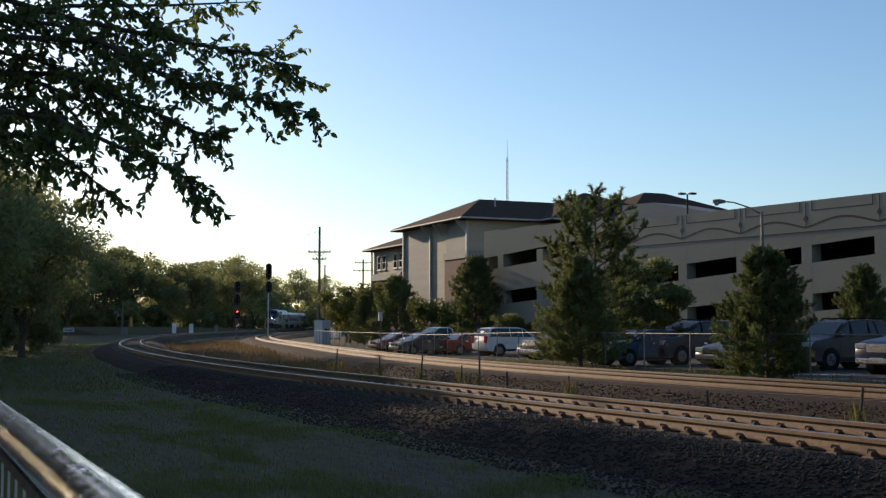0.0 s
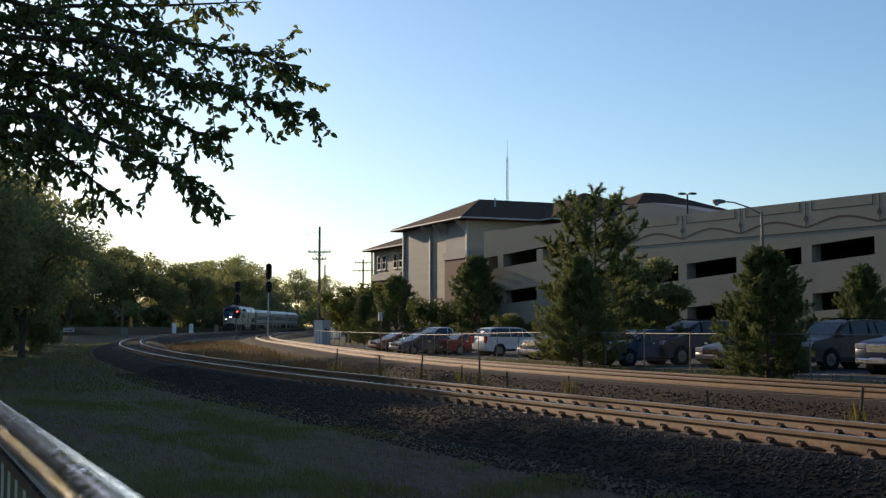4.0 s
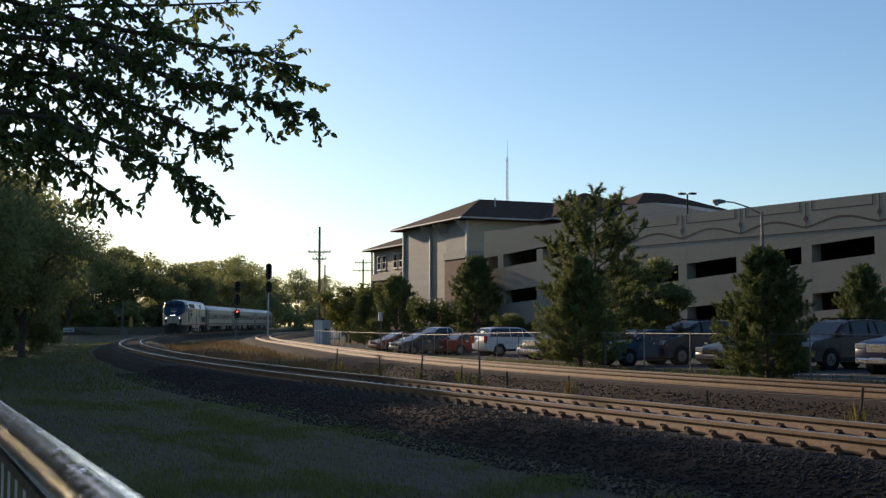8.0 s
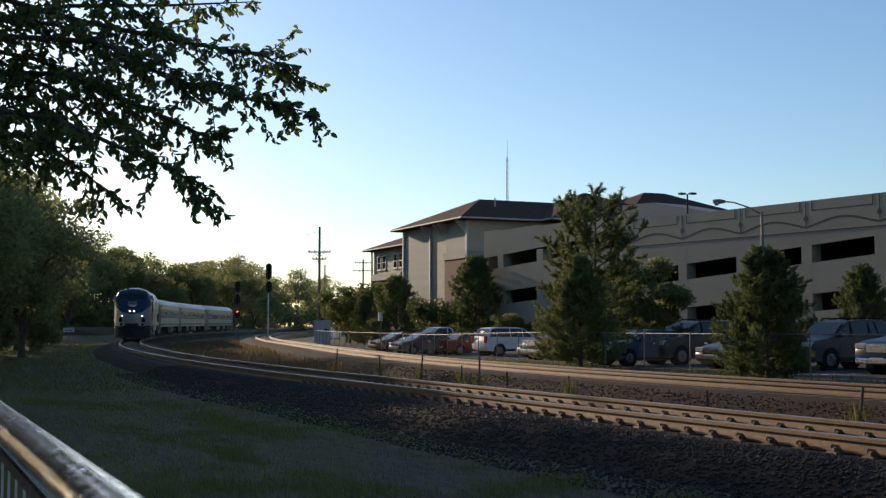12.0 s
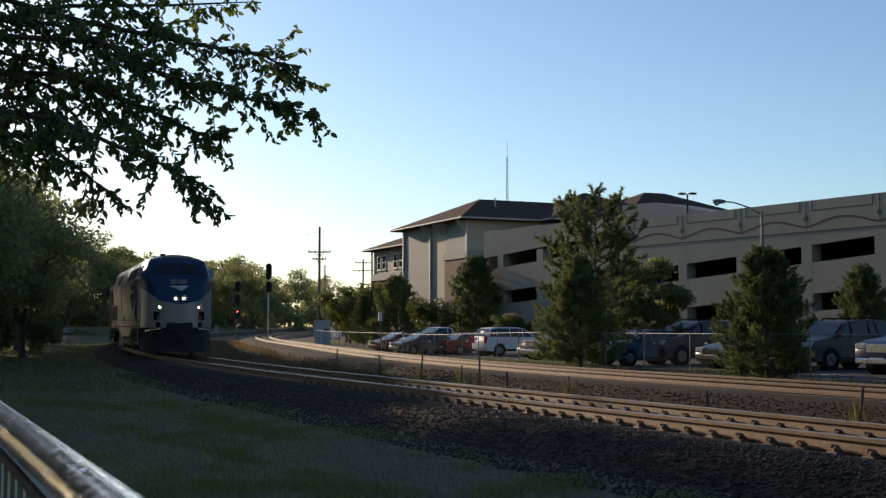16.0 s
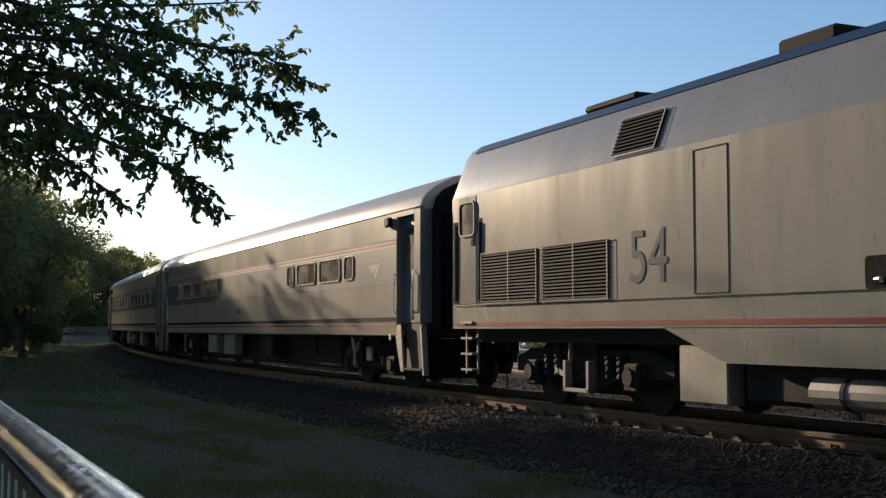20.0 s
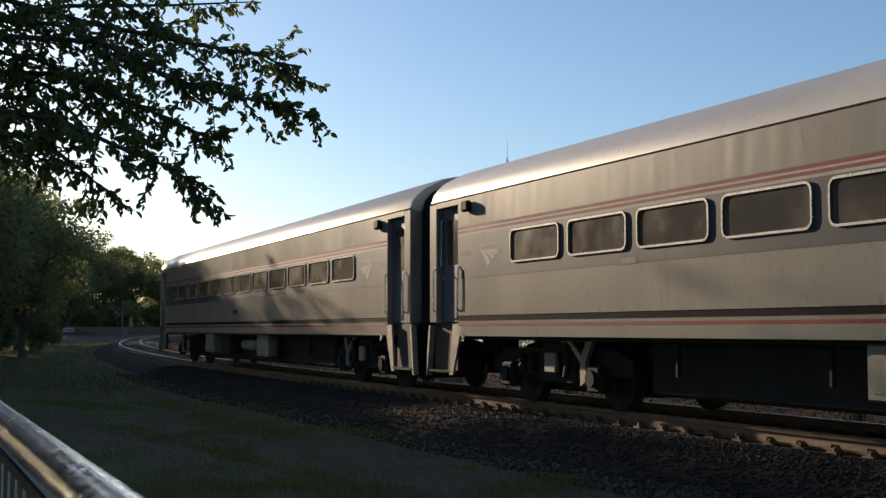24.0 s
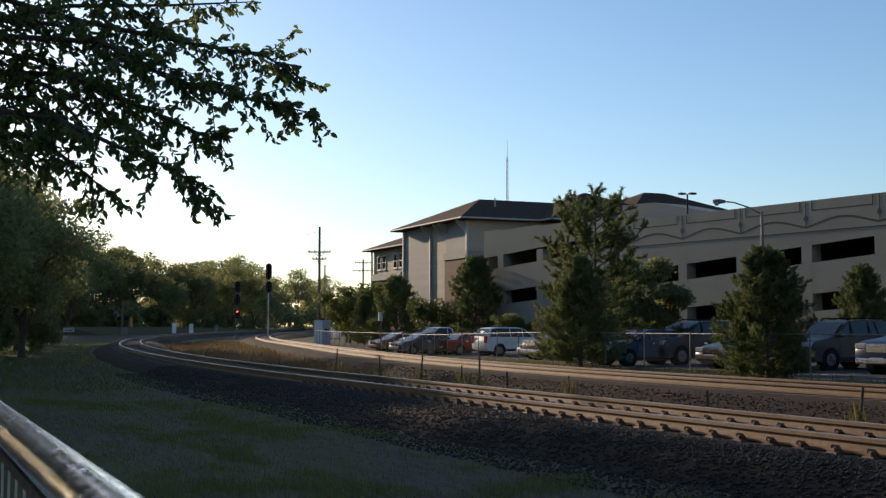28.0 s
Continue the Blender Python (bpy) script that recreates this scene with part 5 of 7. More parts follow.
        fz = 0.72 if kind == "sedan" else 0.92
        fx = max(p[0] for p in prof) - 0.14
        box(bm, fx - 0.1, fx + 0.13, s * (hw - 0.50), s * (hw - 0.06), fz - 0.09, fz + 0.09, 0.03)
        part("headlight", bm, M["headlamp"], V, "clear headlight")
        bm = bmesh.new()
        rx = min(p[0] for p in prof)
        box(bm, rx - 0.02, rx + 0.12, s * (hw - 0.28), s * (hw - 0.03), 0.82, 1.02 if kind == "sedan" else 1.25, 0.02)
        part("tail_light", bm, M["taillamp"], V, "red tail light")
        for wx in (-wb / 2, wb / 2):
            bm = bmesh.new()
            rod(bm, (wx, s * (hw - 0.22), r), (wx, s * (hw + 0.005), r), r, seg=22)
            tyre = part("wheel", bm, M["black"], V, "black tyre")
            bm = bmesh.new()
            rod(bm, (wx, s * (hw + 0.004), r), (wx, s * (hw + 0.014), r), r * 0.6, r * 0.54, seg=18)
            for q in range(5):
                w = q * math.pi * 0.4
                rod(bm, (wx, s * (hw + 0.016), r), (wx + r * 0.52 * math.cos(w), s * (hw + 0.016), r + r * 0.52 * math.sin(w)), 0.03, 0.02, 5)
            part("rim", bm, M["rim"], tyre, "silver wheel rim")
            bm = bmesh.new()
            rod(bm, (wx, s * (hw - 0.3), r + 0.01), (wx, s * (hw + 0.002), r + 0.01), r + 0.045, seg=22)
            part("wheel_arch", bm, M["black"], V)
    # front and rear glass, grille, plates
    bm = bmesh.new()
    a, b = glass[-1], glass[-2]
    bm.faces.new([bm.verts.new(p) for p in ((a[0] + 0.15, -hw * 0.86, a[1] + 0.04), (a[0] + 0.15, hw * 0.86, a[1] + 0.04), (b[0] + 0.11, hw * 0.72, b[1] + 0.045), (b[0] + 0.11, -hw * 0.72, b[1] + 0.045))])
    part("windscreen", bm, M["carglass"], V, "dark windscreen")
    bm = bmesh.new()
    a, b = glass[0], glass[1]
    bm.faces.new([bm.verts.new(p) for p in ((a[0] - 0.14, -hw * 0.84, a[1] + 0.02), (a[0] - 0.14, hw * 0.84, a[1] + 0.02), (b[0] - 0.11, hw * 0.72, b[1] + 0.03), (b[0] - 0.11, -hw * 0.72, b[1] + 0.03))])
    part("rear_window", bm, M["carglass"], V)
    fx = max(p[0] for p in prof)
    bm = bmesh.new()
    box(bm, fx - 0.06, fx + 0.02, -0.42, 0.42, 0.58 if kind == "sedan" else 0.72, 0.74 if kind == "sedan" else 1.0, 0.02)
    part("radiator_grille", bm, M["black"] if kind != "pickup" else M["chrome"], V)
    for px in (fx + 0.005, min(p[0] for p in prof) - 0.025):
        bm = bmesh.new()
        box(bm, px, px + 0.02, -0.26, 0.26, 0.44, 0.56)
        part("licence_plate", bm, M["pale"], V)
    bm = bmesh.new()
    box(bm, fx - 0.1, fx + 0.045, -hw * 0.9, hw * 0.9, 0.36, 0.54, 0.04)
    part("bumper", bm, paint if kind == "sedan" else M["chrome"] if kind == "pickup" else M["dark"], V)
    if kind == "suv":
        for s in (-1, 1):
            bm = bmesh.new()
            pipe(bm, [(-1.6, s * 0.66, 1.79), (-1.5, s * 0.66, 1.86), (0.1, s * 0.66, 1.86), (0.25, s * 0.66, 1.78)], 0.022, 6)
            part("roof_rack", bm, M["black"], V, "black roof rail")
    return V


def lot_z(x):
    return rise(back(x)) * 0.65 - 0.295 - lot_dip(back(x))


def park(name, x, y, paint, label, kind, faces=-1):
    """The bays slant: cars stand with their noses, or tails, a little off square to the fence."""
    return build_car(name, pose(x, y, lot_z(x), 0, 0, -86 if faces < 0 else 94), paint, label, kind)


PAINT = {k: car_paint(k + "_car_paint", c, mt) for k, c, mt in (("blue", (0.022, 0.055, 0.095), 0.4), ("charcoal", (0.03, 0.032, 0.038), 0.5), ("grey", (0.05, 0.055, 0.065), 0.6), ("brown", (0.07, 0.056, 0.05), 0.5), ("navy", (0.02, 0.03, 0.07), 0.4), ("silver", (0.42, 0.42, 0.42), 0.4), ("white", (0.72, 0.72, 0.70), 0.0), ("red", (0.16, 0.02, 0.018), 0.2), ("maroon", (0.12, 0.03, 0.028), 0.3), ("green", (0.03, 0.10, 0.07), 0.4))}
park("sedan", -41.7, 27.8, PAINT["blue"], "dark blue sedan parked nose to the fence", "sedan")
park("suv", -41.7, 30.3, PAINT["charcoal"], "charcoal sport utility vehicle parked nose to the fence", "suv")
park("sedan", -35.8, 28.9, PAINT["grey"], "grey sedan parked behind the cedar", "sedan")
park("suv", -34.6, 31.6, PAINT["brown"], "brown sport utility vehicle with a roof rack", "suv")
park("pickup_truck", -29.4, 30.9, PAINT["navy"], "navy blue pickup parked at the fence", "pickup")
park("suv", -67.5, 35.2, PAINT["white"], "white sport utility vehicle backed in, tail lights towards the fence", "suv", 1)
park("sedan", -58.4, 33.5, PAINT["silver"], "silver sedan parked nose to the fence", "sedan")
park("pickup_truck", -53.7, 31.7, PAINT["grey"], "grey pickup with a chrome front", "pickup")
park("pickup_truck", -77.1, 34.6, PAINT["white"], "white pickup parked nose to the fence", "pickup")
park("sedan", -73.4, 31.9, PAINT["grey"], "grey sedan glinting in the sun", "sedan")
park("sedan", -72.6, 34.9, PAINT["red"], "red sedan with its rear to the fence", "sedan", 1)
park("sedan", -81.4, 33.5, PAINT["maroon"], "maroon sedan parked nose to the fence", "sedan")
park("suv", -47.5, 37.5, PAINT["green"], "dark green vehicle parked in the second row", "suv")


# ---- fences, poles, signals ----
def build_chain_fence():
    F = thing("chain_link_fence", Matrix(), "low galvanised chain-link fence along the lot", "fence")
    us = [2.0 + 3.05 * k for k in range(39)]
    tops = []
    for u in us:
        p, th = line(u, off2(u) + 4.9)
        z0, z1 = p.z * 0.7 - 0.6, p.z * 0.7 + 1.02 - 0.8 * lot_dip(u)
        tops.append(Vector((p.x, p.y, z1)))
        bm = bmesh.new()
        rod(bm, (p.x, p.y, z0), (p.x, p.y, z1 + 0.03), 0.022, seg=8)
        bmesh.ops.create_uvsphere(bm, u_segments=8, v_segments=5, radius=0.04, matrix=Matrix.Translation((p.x, p.y, z1 + 0.04)))
        part("post", bm, M["galv"], F)
    for a, b in zip(tops, tops[1:]):
        bm = bmesh.new()
        rod(bm, a, b, 0.017, seg=7)
        part("top_rail", bm, M["galv"], F)
    # wire mesh: crossing diagonals as thin three-sided wires
    vs, fs = [], []
    for a, b in zip(tops[:26], tops[1:27]):
        d = (b - a)
        L, h = d.length, 1.12
        n = int(L / 0.12)
        for k in range(-int(h / 0.12), n):
            for sgn in (0, 1):
                x0, x1 = k * 0.12, k * 0.12 + h
                z0, z1 = 0.0, h
                if x0 < 0:
                    z0, x0 = -x0, 0.0
                if x1 > L:
                    z1 -= x1 - L
                    x1 = L
                if x1 <= x0:
                    continue
                if sgn:
                    z0, z1 = h - z0, h - z1
                p, q = a + d * (x0 / L) - Vector((0, 0, h - z0)), a + d * (x1 / L) - Vector((0, 0, h - z1))
                i = len(vs)
                w = 0.0009
                vs += [p + Vector((0, 0, w)), p - Vector((0, 0, w)), q - Vector((0, 0, w)), q + Vector((0, 0, w))]
                fs.append((i, i + 1, i + 2, i + 3))
    ob = from_arrays("wire_mesh", [tuple(v) for v in vs], fs, M["meshwire"], F)
    ob["kind"] = "stuff"


def build_stakes():
    """Old dark posts with weeds between the two tracks."""
    rnd = random.Random(8)
    base = None
    for u, h, o in ((15.0, 0.95, 3.9), (19.0, 0.7, 4.0), (24.6, 0.8, 4.2), (29.3, 1.15, 4.1), (31.5, 0.85, 4.5), (27.4, 0.8, 4.0), (33.8, 1.1, 4.2), (38.5, 1.0, 4.6), (44.5, 1.1, 4.8), (11.6, 1.15, 3.9)):
        p, th = line(u, o)
        z = ground_z(p.x, p.y)
        S = thing("old_fence_post", Matrix.Translation((p.x, p.y, z - 0.1)) @ pose(0, 0, 0, rnd.uniform(-4, 4), rnd.uniform(-4, 4), rnd.uniform(0, 90)), "dark weathered post overgrown with weeds", "post", "posts between the tracks")
        bm = bmesh.new()
        rod(bm, (0, 0, 0), (0.01, 0, h + 0.1), 0.032, 0.024, 7)
        part("stake", bm, M["bark"], S)
        bm = bmesh.new()
        rod(bm, (0, 0, h * 0.62), (0, 0, h * 0.68), 0.036, seg=7)
        part("wire_wrap", bm, M["clip"], S)


def build_pole(name, x, y, top, label, arms, r=0.17):
    z = ground_z(x, y) - 0.3
    P = thing(name, Matrix.Translation((x, y, z)), label, "utility pole")
    h = top - z
    bm = bmesh.new()
    rod(bm, (0, 0, 0), (0, 0, h), r, r * 0.7, 12)
    part("pole", bm, M["wood"], P, "weathered wooden pole")
    d = Vector((0.45, 0.89, 0))
    for za, w in arms:
        bm = bmesh.new()
        zz = za - z
        a, b = -d * w / 2, d * w / 2
        rod(bm, (a.x, a.y, zz), (b.x, b.y, zz), 0.07, seg=6)
        rod(bm, (0, 0, zz - 0.6), (b.x * 0.5, b.y * 0.5, zz), 0.03, seg=5)
        rod(bm, (0, 0, zz - 0.6), (a.x * 0.5, a.y * 0.5, zz), 0.03, seg=5)
        arm = part("crossarm", bm, M["wood"], P)
        for t in (-0.46, -0.2, 0.2, 0.46):
            bm = bmesh.new()
            q = d * w * t
            rod(bm, (q.x, q.y, zz + 0.05), (q.x, q.y, zz + 0.28), 0.06, 0.04, 8)
            part("insulator", bm, M["dark"], arm)
    return P


def wire(a, b, sag, r=0.012):
    bm = bmesh.new()
    a, b = Vector(a), Vector(b)
    pts = [a.lerp(b, k / 16) - Vector((0, 0, sag * 4 * (k / 16) * (1 - k / 16))) for k in range(17)]
    sd = (b - a).cross(Vector((0, 0, 1))).normalized() * r
    loft(bm, [[p + sd, p + Vector((0, 0, r)), p - sd, p - Vector((0, 0, r))] for p in pts])
    ob = part("overhead_wire", bm, M["black"])
    tagged(ob, "thin dark overhead wire between poles", "cable")


def build_signal(x, y, heads, top, label, lit):
    z = ground_z(x, y)
    S = thing("railway_signal", Matrix.Translation((x, y, z - 0.1)), label, "railway signal")
    h = top - z
    bm = bmesh.new()
    rod(bm, (0, 0, 0), (0, 0, h), 0.075, 0.06, 10)
    box(bm, -0.25, 0.25, -0.25, 0.25, 0, 0.3)
    part("mast", bm, M["galv"] if lit else M["whitepaint"], S, "steel signal mast")
    bm = bmesh.new()
    for a in (-0.22, 0.22):
        rod(bm, (0.2, a, 0.3), (0.2, a, h), 0.02, seg=5)
    for k in range(int(h / 0.4)):
        rod(bm, (0.2, -0.22, 0.5 + 0.4 * k), (0.2, 0.22, 0.5 + 0.4 * k), 0.015, seg=4)
    part("ladder", bm, M["galv"], S)
    for zh, hh in heads:
        zz = zh - z
        bm = bmesh.new()
        pts = [(0.36 * math.cos(a), zz + 0.36 * math.sin(a) + hh / 2 - 0.36) for a in [math.pi * k / 10 for k in range(11)]] + [(0.36 * math.cos(a), zz + 0.36 * math.sin(a) - hh / 2 + 0.36) for a in [math.pi + math.pi * k / 10 for k in range(11)]]
        prism(bm, pts, 0.12, 0.16, "x")
        hd = part("signal_head", bm, M["black"], S, "black target plate")
        for j, dz in enumerate((0.3, 0.0, -0.3)[: 3 if hh > 1.3 else 1]):
            bm = bmesh.new()
            rod(bm, (0.16, 0, zz + dz), (0.38, 0, zz + dz + 0.02), 0.13, seg=12, caps=False)
            part("hood", bm, M["black"], hd)
            bm = bmesh.new()
            rod(bm, (0.16, 0, zz + dz), (0.17, 0, zz + dz), 0.10, seg=12)
            part("lens", bm, M["redglow"] if lit and zh == lit else M["black"], hd)
    return S


build_chain_fence()
build_stakes()
build_pole("utility_pole", -130.2, 43.5, 12.8, "tall weathered wooden utility pole with crossarms", [(9.95, 2.6), (9.15, 1.6)])
build_pole("utility_pole", -215.4, 80.7, 14.5, "distant wooden utility pole with crossarms", [(13.9, 3.2), (12.4, 4.0)], 0.2)
build_pole("utility_pole", -131.5, 44.6, 8.6, "short bare wooden pole beside the tall one", [], 0.1)
wire((-130.2, 43.5, 12.4), (-259.6, 57.0, 18.0), 1.6, 0.012)
wire((-130.5, 42.6, 10.1), (-260.6, 52.0, 15.6), 1.8, 0.014)
wire((-129.9, 44.4, 10.1), (-259.0, 60.0, 15.8), 1.8, 0.014)
wire((-130.2, 43.5, 8.0), (-215.4, 80.7, 10.4), 1.2, 0.014)
build_signal(-135.8, 39.2, [(8.0, 1.9), (6.2, 1.3)], 8.3, "railway signal mast with two dark heads", 0)
build_signal(-147.3, 38.5, [(6.6, 1.3), (5.0, 1.3), (3.22, 1.1)], 7.0, "railway signal mast showing red", 3.22)


def build_cabinet():
    C = thing("relay_cabinet", pose(-113.6, 38.3, ground_z(-113.6, 38.3), 0, 0, 24), "silver trackside relay cabinet on a concrete base", "cabinet")
    bm = bmesh.new()
    box(bm, -0.6, 0.6, -0.55, 0.55, 0.1, 2.4, 0.03)
    part("body", bm, M["cabinet"], C)
    bm = bmesh.new()
    box(bm, -0.7, 0.7, -0.65, 0.65, -0.3, 0.1)
    part("base", bm, M["concrete"], C)
    bm = bmesh.new()
    box(bm, -0.66, 0.66, -0.61, 0.61, 2.4, 2.47, 0.02)
    part("roof", bm, M["cabinet"], C)
    bm = bmesh.new()
    box(bm, 0.6, 0.63, -0.45, 0.45, 0.3, 2.25, 0.01)
    d = part("door", bm, M["cabinet"], C)
    bm = bmesh.new()
    box(bm, 0.63, 0.645, -0.35, 0.35, 1.45, 1.6)
    part("label_bar", bm, M["dark"], d)
    bm = bmesh.new()
    box(bm, -0.15, 0.15, -0.15, 0.15, 2.47, 2.65, 0.03)
    part("vent", bm, M["dark"], C)


def build_small_case(x, y, s):
    z = ground_z(x, y)
    C = thing("equipment_case", Matrix.Translation((x, y, z - 0.05)), "small white trackside equipment case", "cabinet")
    bm = bmesh.new()
    box(bm, -0.5 * s, 0.5 * s, -0.6 * s, 0.6 * s, 0.2, 1.6 * s, 0.05)
    part("case", bm, M["whitepaint"], C)
    bm = bmesh.new()
    box(bm, -0.4 * s, 0.4 * s, -0.5 * s, 0.5 * s, 0, 0.2)
    part("foot", bm, M["concrete"], C)


def build_crossing():
    x, y = -178.8, 29.9
    z = ground_z(x, y)
    C = thing("crossing_signal", Matrix.Translation((x, y, z - 0.05)), "level crossing signal with white crossed boards", "crossing signal")
    bm = bmesh.new()
    rod(bm, (0, 0, 0), (0, 0, 5.2), 0.08, seg=8)
    part("mast", bm, M["galv"], C)
    for a in (45, -45):
        bm = bmesh.new()
        box(bm, 0.1, 0.14, -0.75, 0.75, -0.08, 0.08)
        bmesh.ops.transform(bm, matrix=Matrix.Translation((0, -0.9, 3.6)) @ pose(0, 0, 0, a), verts=bm.verts)
        part("crossboard", bm, M["galv"], C, "faded white crossed board")
    for a in (-0.5, 0.5):
        bm = bmesh.new()
        rod(bm, (0.1, a, 2.6), (0.25, a, 2.6), 0.28, seg=14)
        part("flasher", bm, M["black"], C)
    bm = bmesh.new()
    box(bm, -0.4, 0.4, -0.3, 0.7, 0.3, 1.4, 0.03)
    part("gate_motor", bm, M["galv"], C)
    for px, py, h, mt in ((-200.9, 42.0, 1.6, "whitepaint"), (-204.8, 45.7, 1.5, "whitepaint"), (-206.0, 50.3, 1.3, "galv"), (-128.0, 14.2, 1.3, "whitepaint")):
        zz = ground_z(px, py)
        B = thing("marker_post", Matrix.Translation((px, py, zz - 0.05)), "short pale trackside marker post", "post", "marker posts")
        bm = bmesh.new()
        box(bm, -0.1, 0.1, -0.35, 0.35, 0.3, h + 0.4, 0.03)
        part("board", bm, M[mt], B)
        bm = bmesh.new()
        rod(bm, (0, 0, 0), (0, 0, 0.5), 0.06, seg=6)
        part("stem", bm, M["dark"], B)
    zz = ground_z(-214, 37.2)
    B = thing("marker_post", Matrix.Translation((-214, 37.2, zz)), "orange-yellow marker post near the crossing", "post")
    bm = bmesh.new()
    rod(bm, (0, 0, 0), (0, 0, 2.9), 0.35, 0.3, 8)
    part("post", bm, M["amber"], B)
    for k, (px, py) in enumerate(((-93.6, 11.75),)):
        zz = ground_z(px, py)
        S = thing("small_sign", Matrix.Translation((px, py, zz - 0.05)), "small white rectangular sign on a post", "sign")
        bm = bmesh.new()
        rod(bm, (0, 0, 0), (0, 0, 1.85), 0.03, seg=6)
        part("post", bm, M["galv"], S)
        bm = bmesh.new()
        box(bm, 0.03, 0.045, -0.38, 0.38, 1.42, 1.72)
        b = part("board", bm, M["whitepaint"], S)
        for k2 in range(2):
            bm = bmesh.new()
            box(bm, 0.046, 0.05, -0.3, 0.3, 1.49 + 0.11 * k2, 1.54 + 0.11 * k2)
            part("lettering_bar", bm, M["dark"], b)


def build_lamp(x, y, top, arm, label):
    z = lot_z(x)
    S = thing("street_lamp", Matrix.Translation((x, y, z)), label, "street lamp")
    h = top - z
    bm = bmesh.new()
    rod(bm, (0, 0, 0), (0, 0, h), 0.10, 0.07, 12)
    part("pole", bm, M["galv"], S, "pale metal pole")
    a = Vector(arm)
    bm = bmesh.new()
    pipe(bm, [(0, 0, h - 0.15), a * 0.35 + Vector((0, 0, h + 0.2)), a * 0.75 + Vector((0, 0, h + 0.45)), a + Vector((0, 0, h + 0.5))], 0.035, 8)
    part("arm", bm, M["galv"], S)
    bm = bmesh.new()
    d = a.normalized()
    e = a + Vector((0, 0, h + 0.5))
    rod(bm, e, e + d * 0.3, 0.07, 0.13, 10)
    rod(bm, e + d * 0.3, e + d * 0.62, 0.13, 0.09, 10)
    hd = part("lamp_head", bm, M["galv"], S, "cobra head lamp")
    bm = bmesh.new()
    bmesh.ops.create_uvsphere(bm, u_segments=10, v_segments=6, radius=0.13, matrix=Matrix.Translation(e + d * 0.42 - Vector((0, 0, 0.08))))
    part("bowl", bm, M["headlamp"], hd)
    return S


build_cabinet()
build_small_case(-160.0, 54.8, 1.1)
build_small_case(-164.0, 57.5, 0.8)
build_crossing()
build_lamp(-47.9, 39.0, 7.0, (-0.75, -1.65, 0), "pale metal street lamp with a curved arm")


def build_roof_lamp():
    S = thing("deck_lamp", Matrix.Translation((-78.2, 56.4, 7.2)), "double-headed dark lamp on the garage roof", "street lamp")
    bm = bmesh.new()
    rod(bm, (0, 0, -1.6), (0, 0, 4.6), 0.07, seg=8)
    part("pole", bm, M["dark"], S)
    for s in (-1, 1):
        bm = bmesh.new()
        box(bm, -0.2 + 0.2 * s, 0.2 + 0.2 * s, min(0.08 * s, 0.62 * s), max(0.08 * s, 0.62 * s), 4.55, 4.70, 0.03)
        part("lamp_head", bm, M["dark"], S)


def build_mast():
    S = thing("radio_mast", Matrix.Translation((-352.8, 182.8, 0)), "slender distant lattice radio mast", "mast")
    for a in range(3):
        c, s = math.cos(a * 2.094), math.sin(a * 2.094)
        bm = bmesh.new()
        rod(bm, (0.6 * c, 0.6 * s, 0), (0.3 * c, 0.3 * s, 58), 0.11, 0.08, 5)
        part("mast_leg", bm, M["galv"], S)
    bm = bmesh.new()
    for k in range(29):
        for a in range(3):
            r0, r1 = 0.6 - 0.3 * k / 29, 0.6 - 0.3 * (k + 1) / 29
            c, s, c2, s2 = math.cos(a * 2.094), math.sin(a * 2.094), math.cos((a + 1) * 2.094), math.sin((a + 1) * 2.094)
            rod(bm, (r0 * c, r0 * s, 2 * k), (r1 * c2, r1 * s2, 2 * k + 2), 0.05, seg=4, caps=False)
    part("bracing", bm, M["galv"], S)
    bm = bmesh.new()
    rod(bm, (0, 0, 58), (0, 0, 64), 0.06, 0.03, 5)
    part("antenna", bm, M["galv"], S)


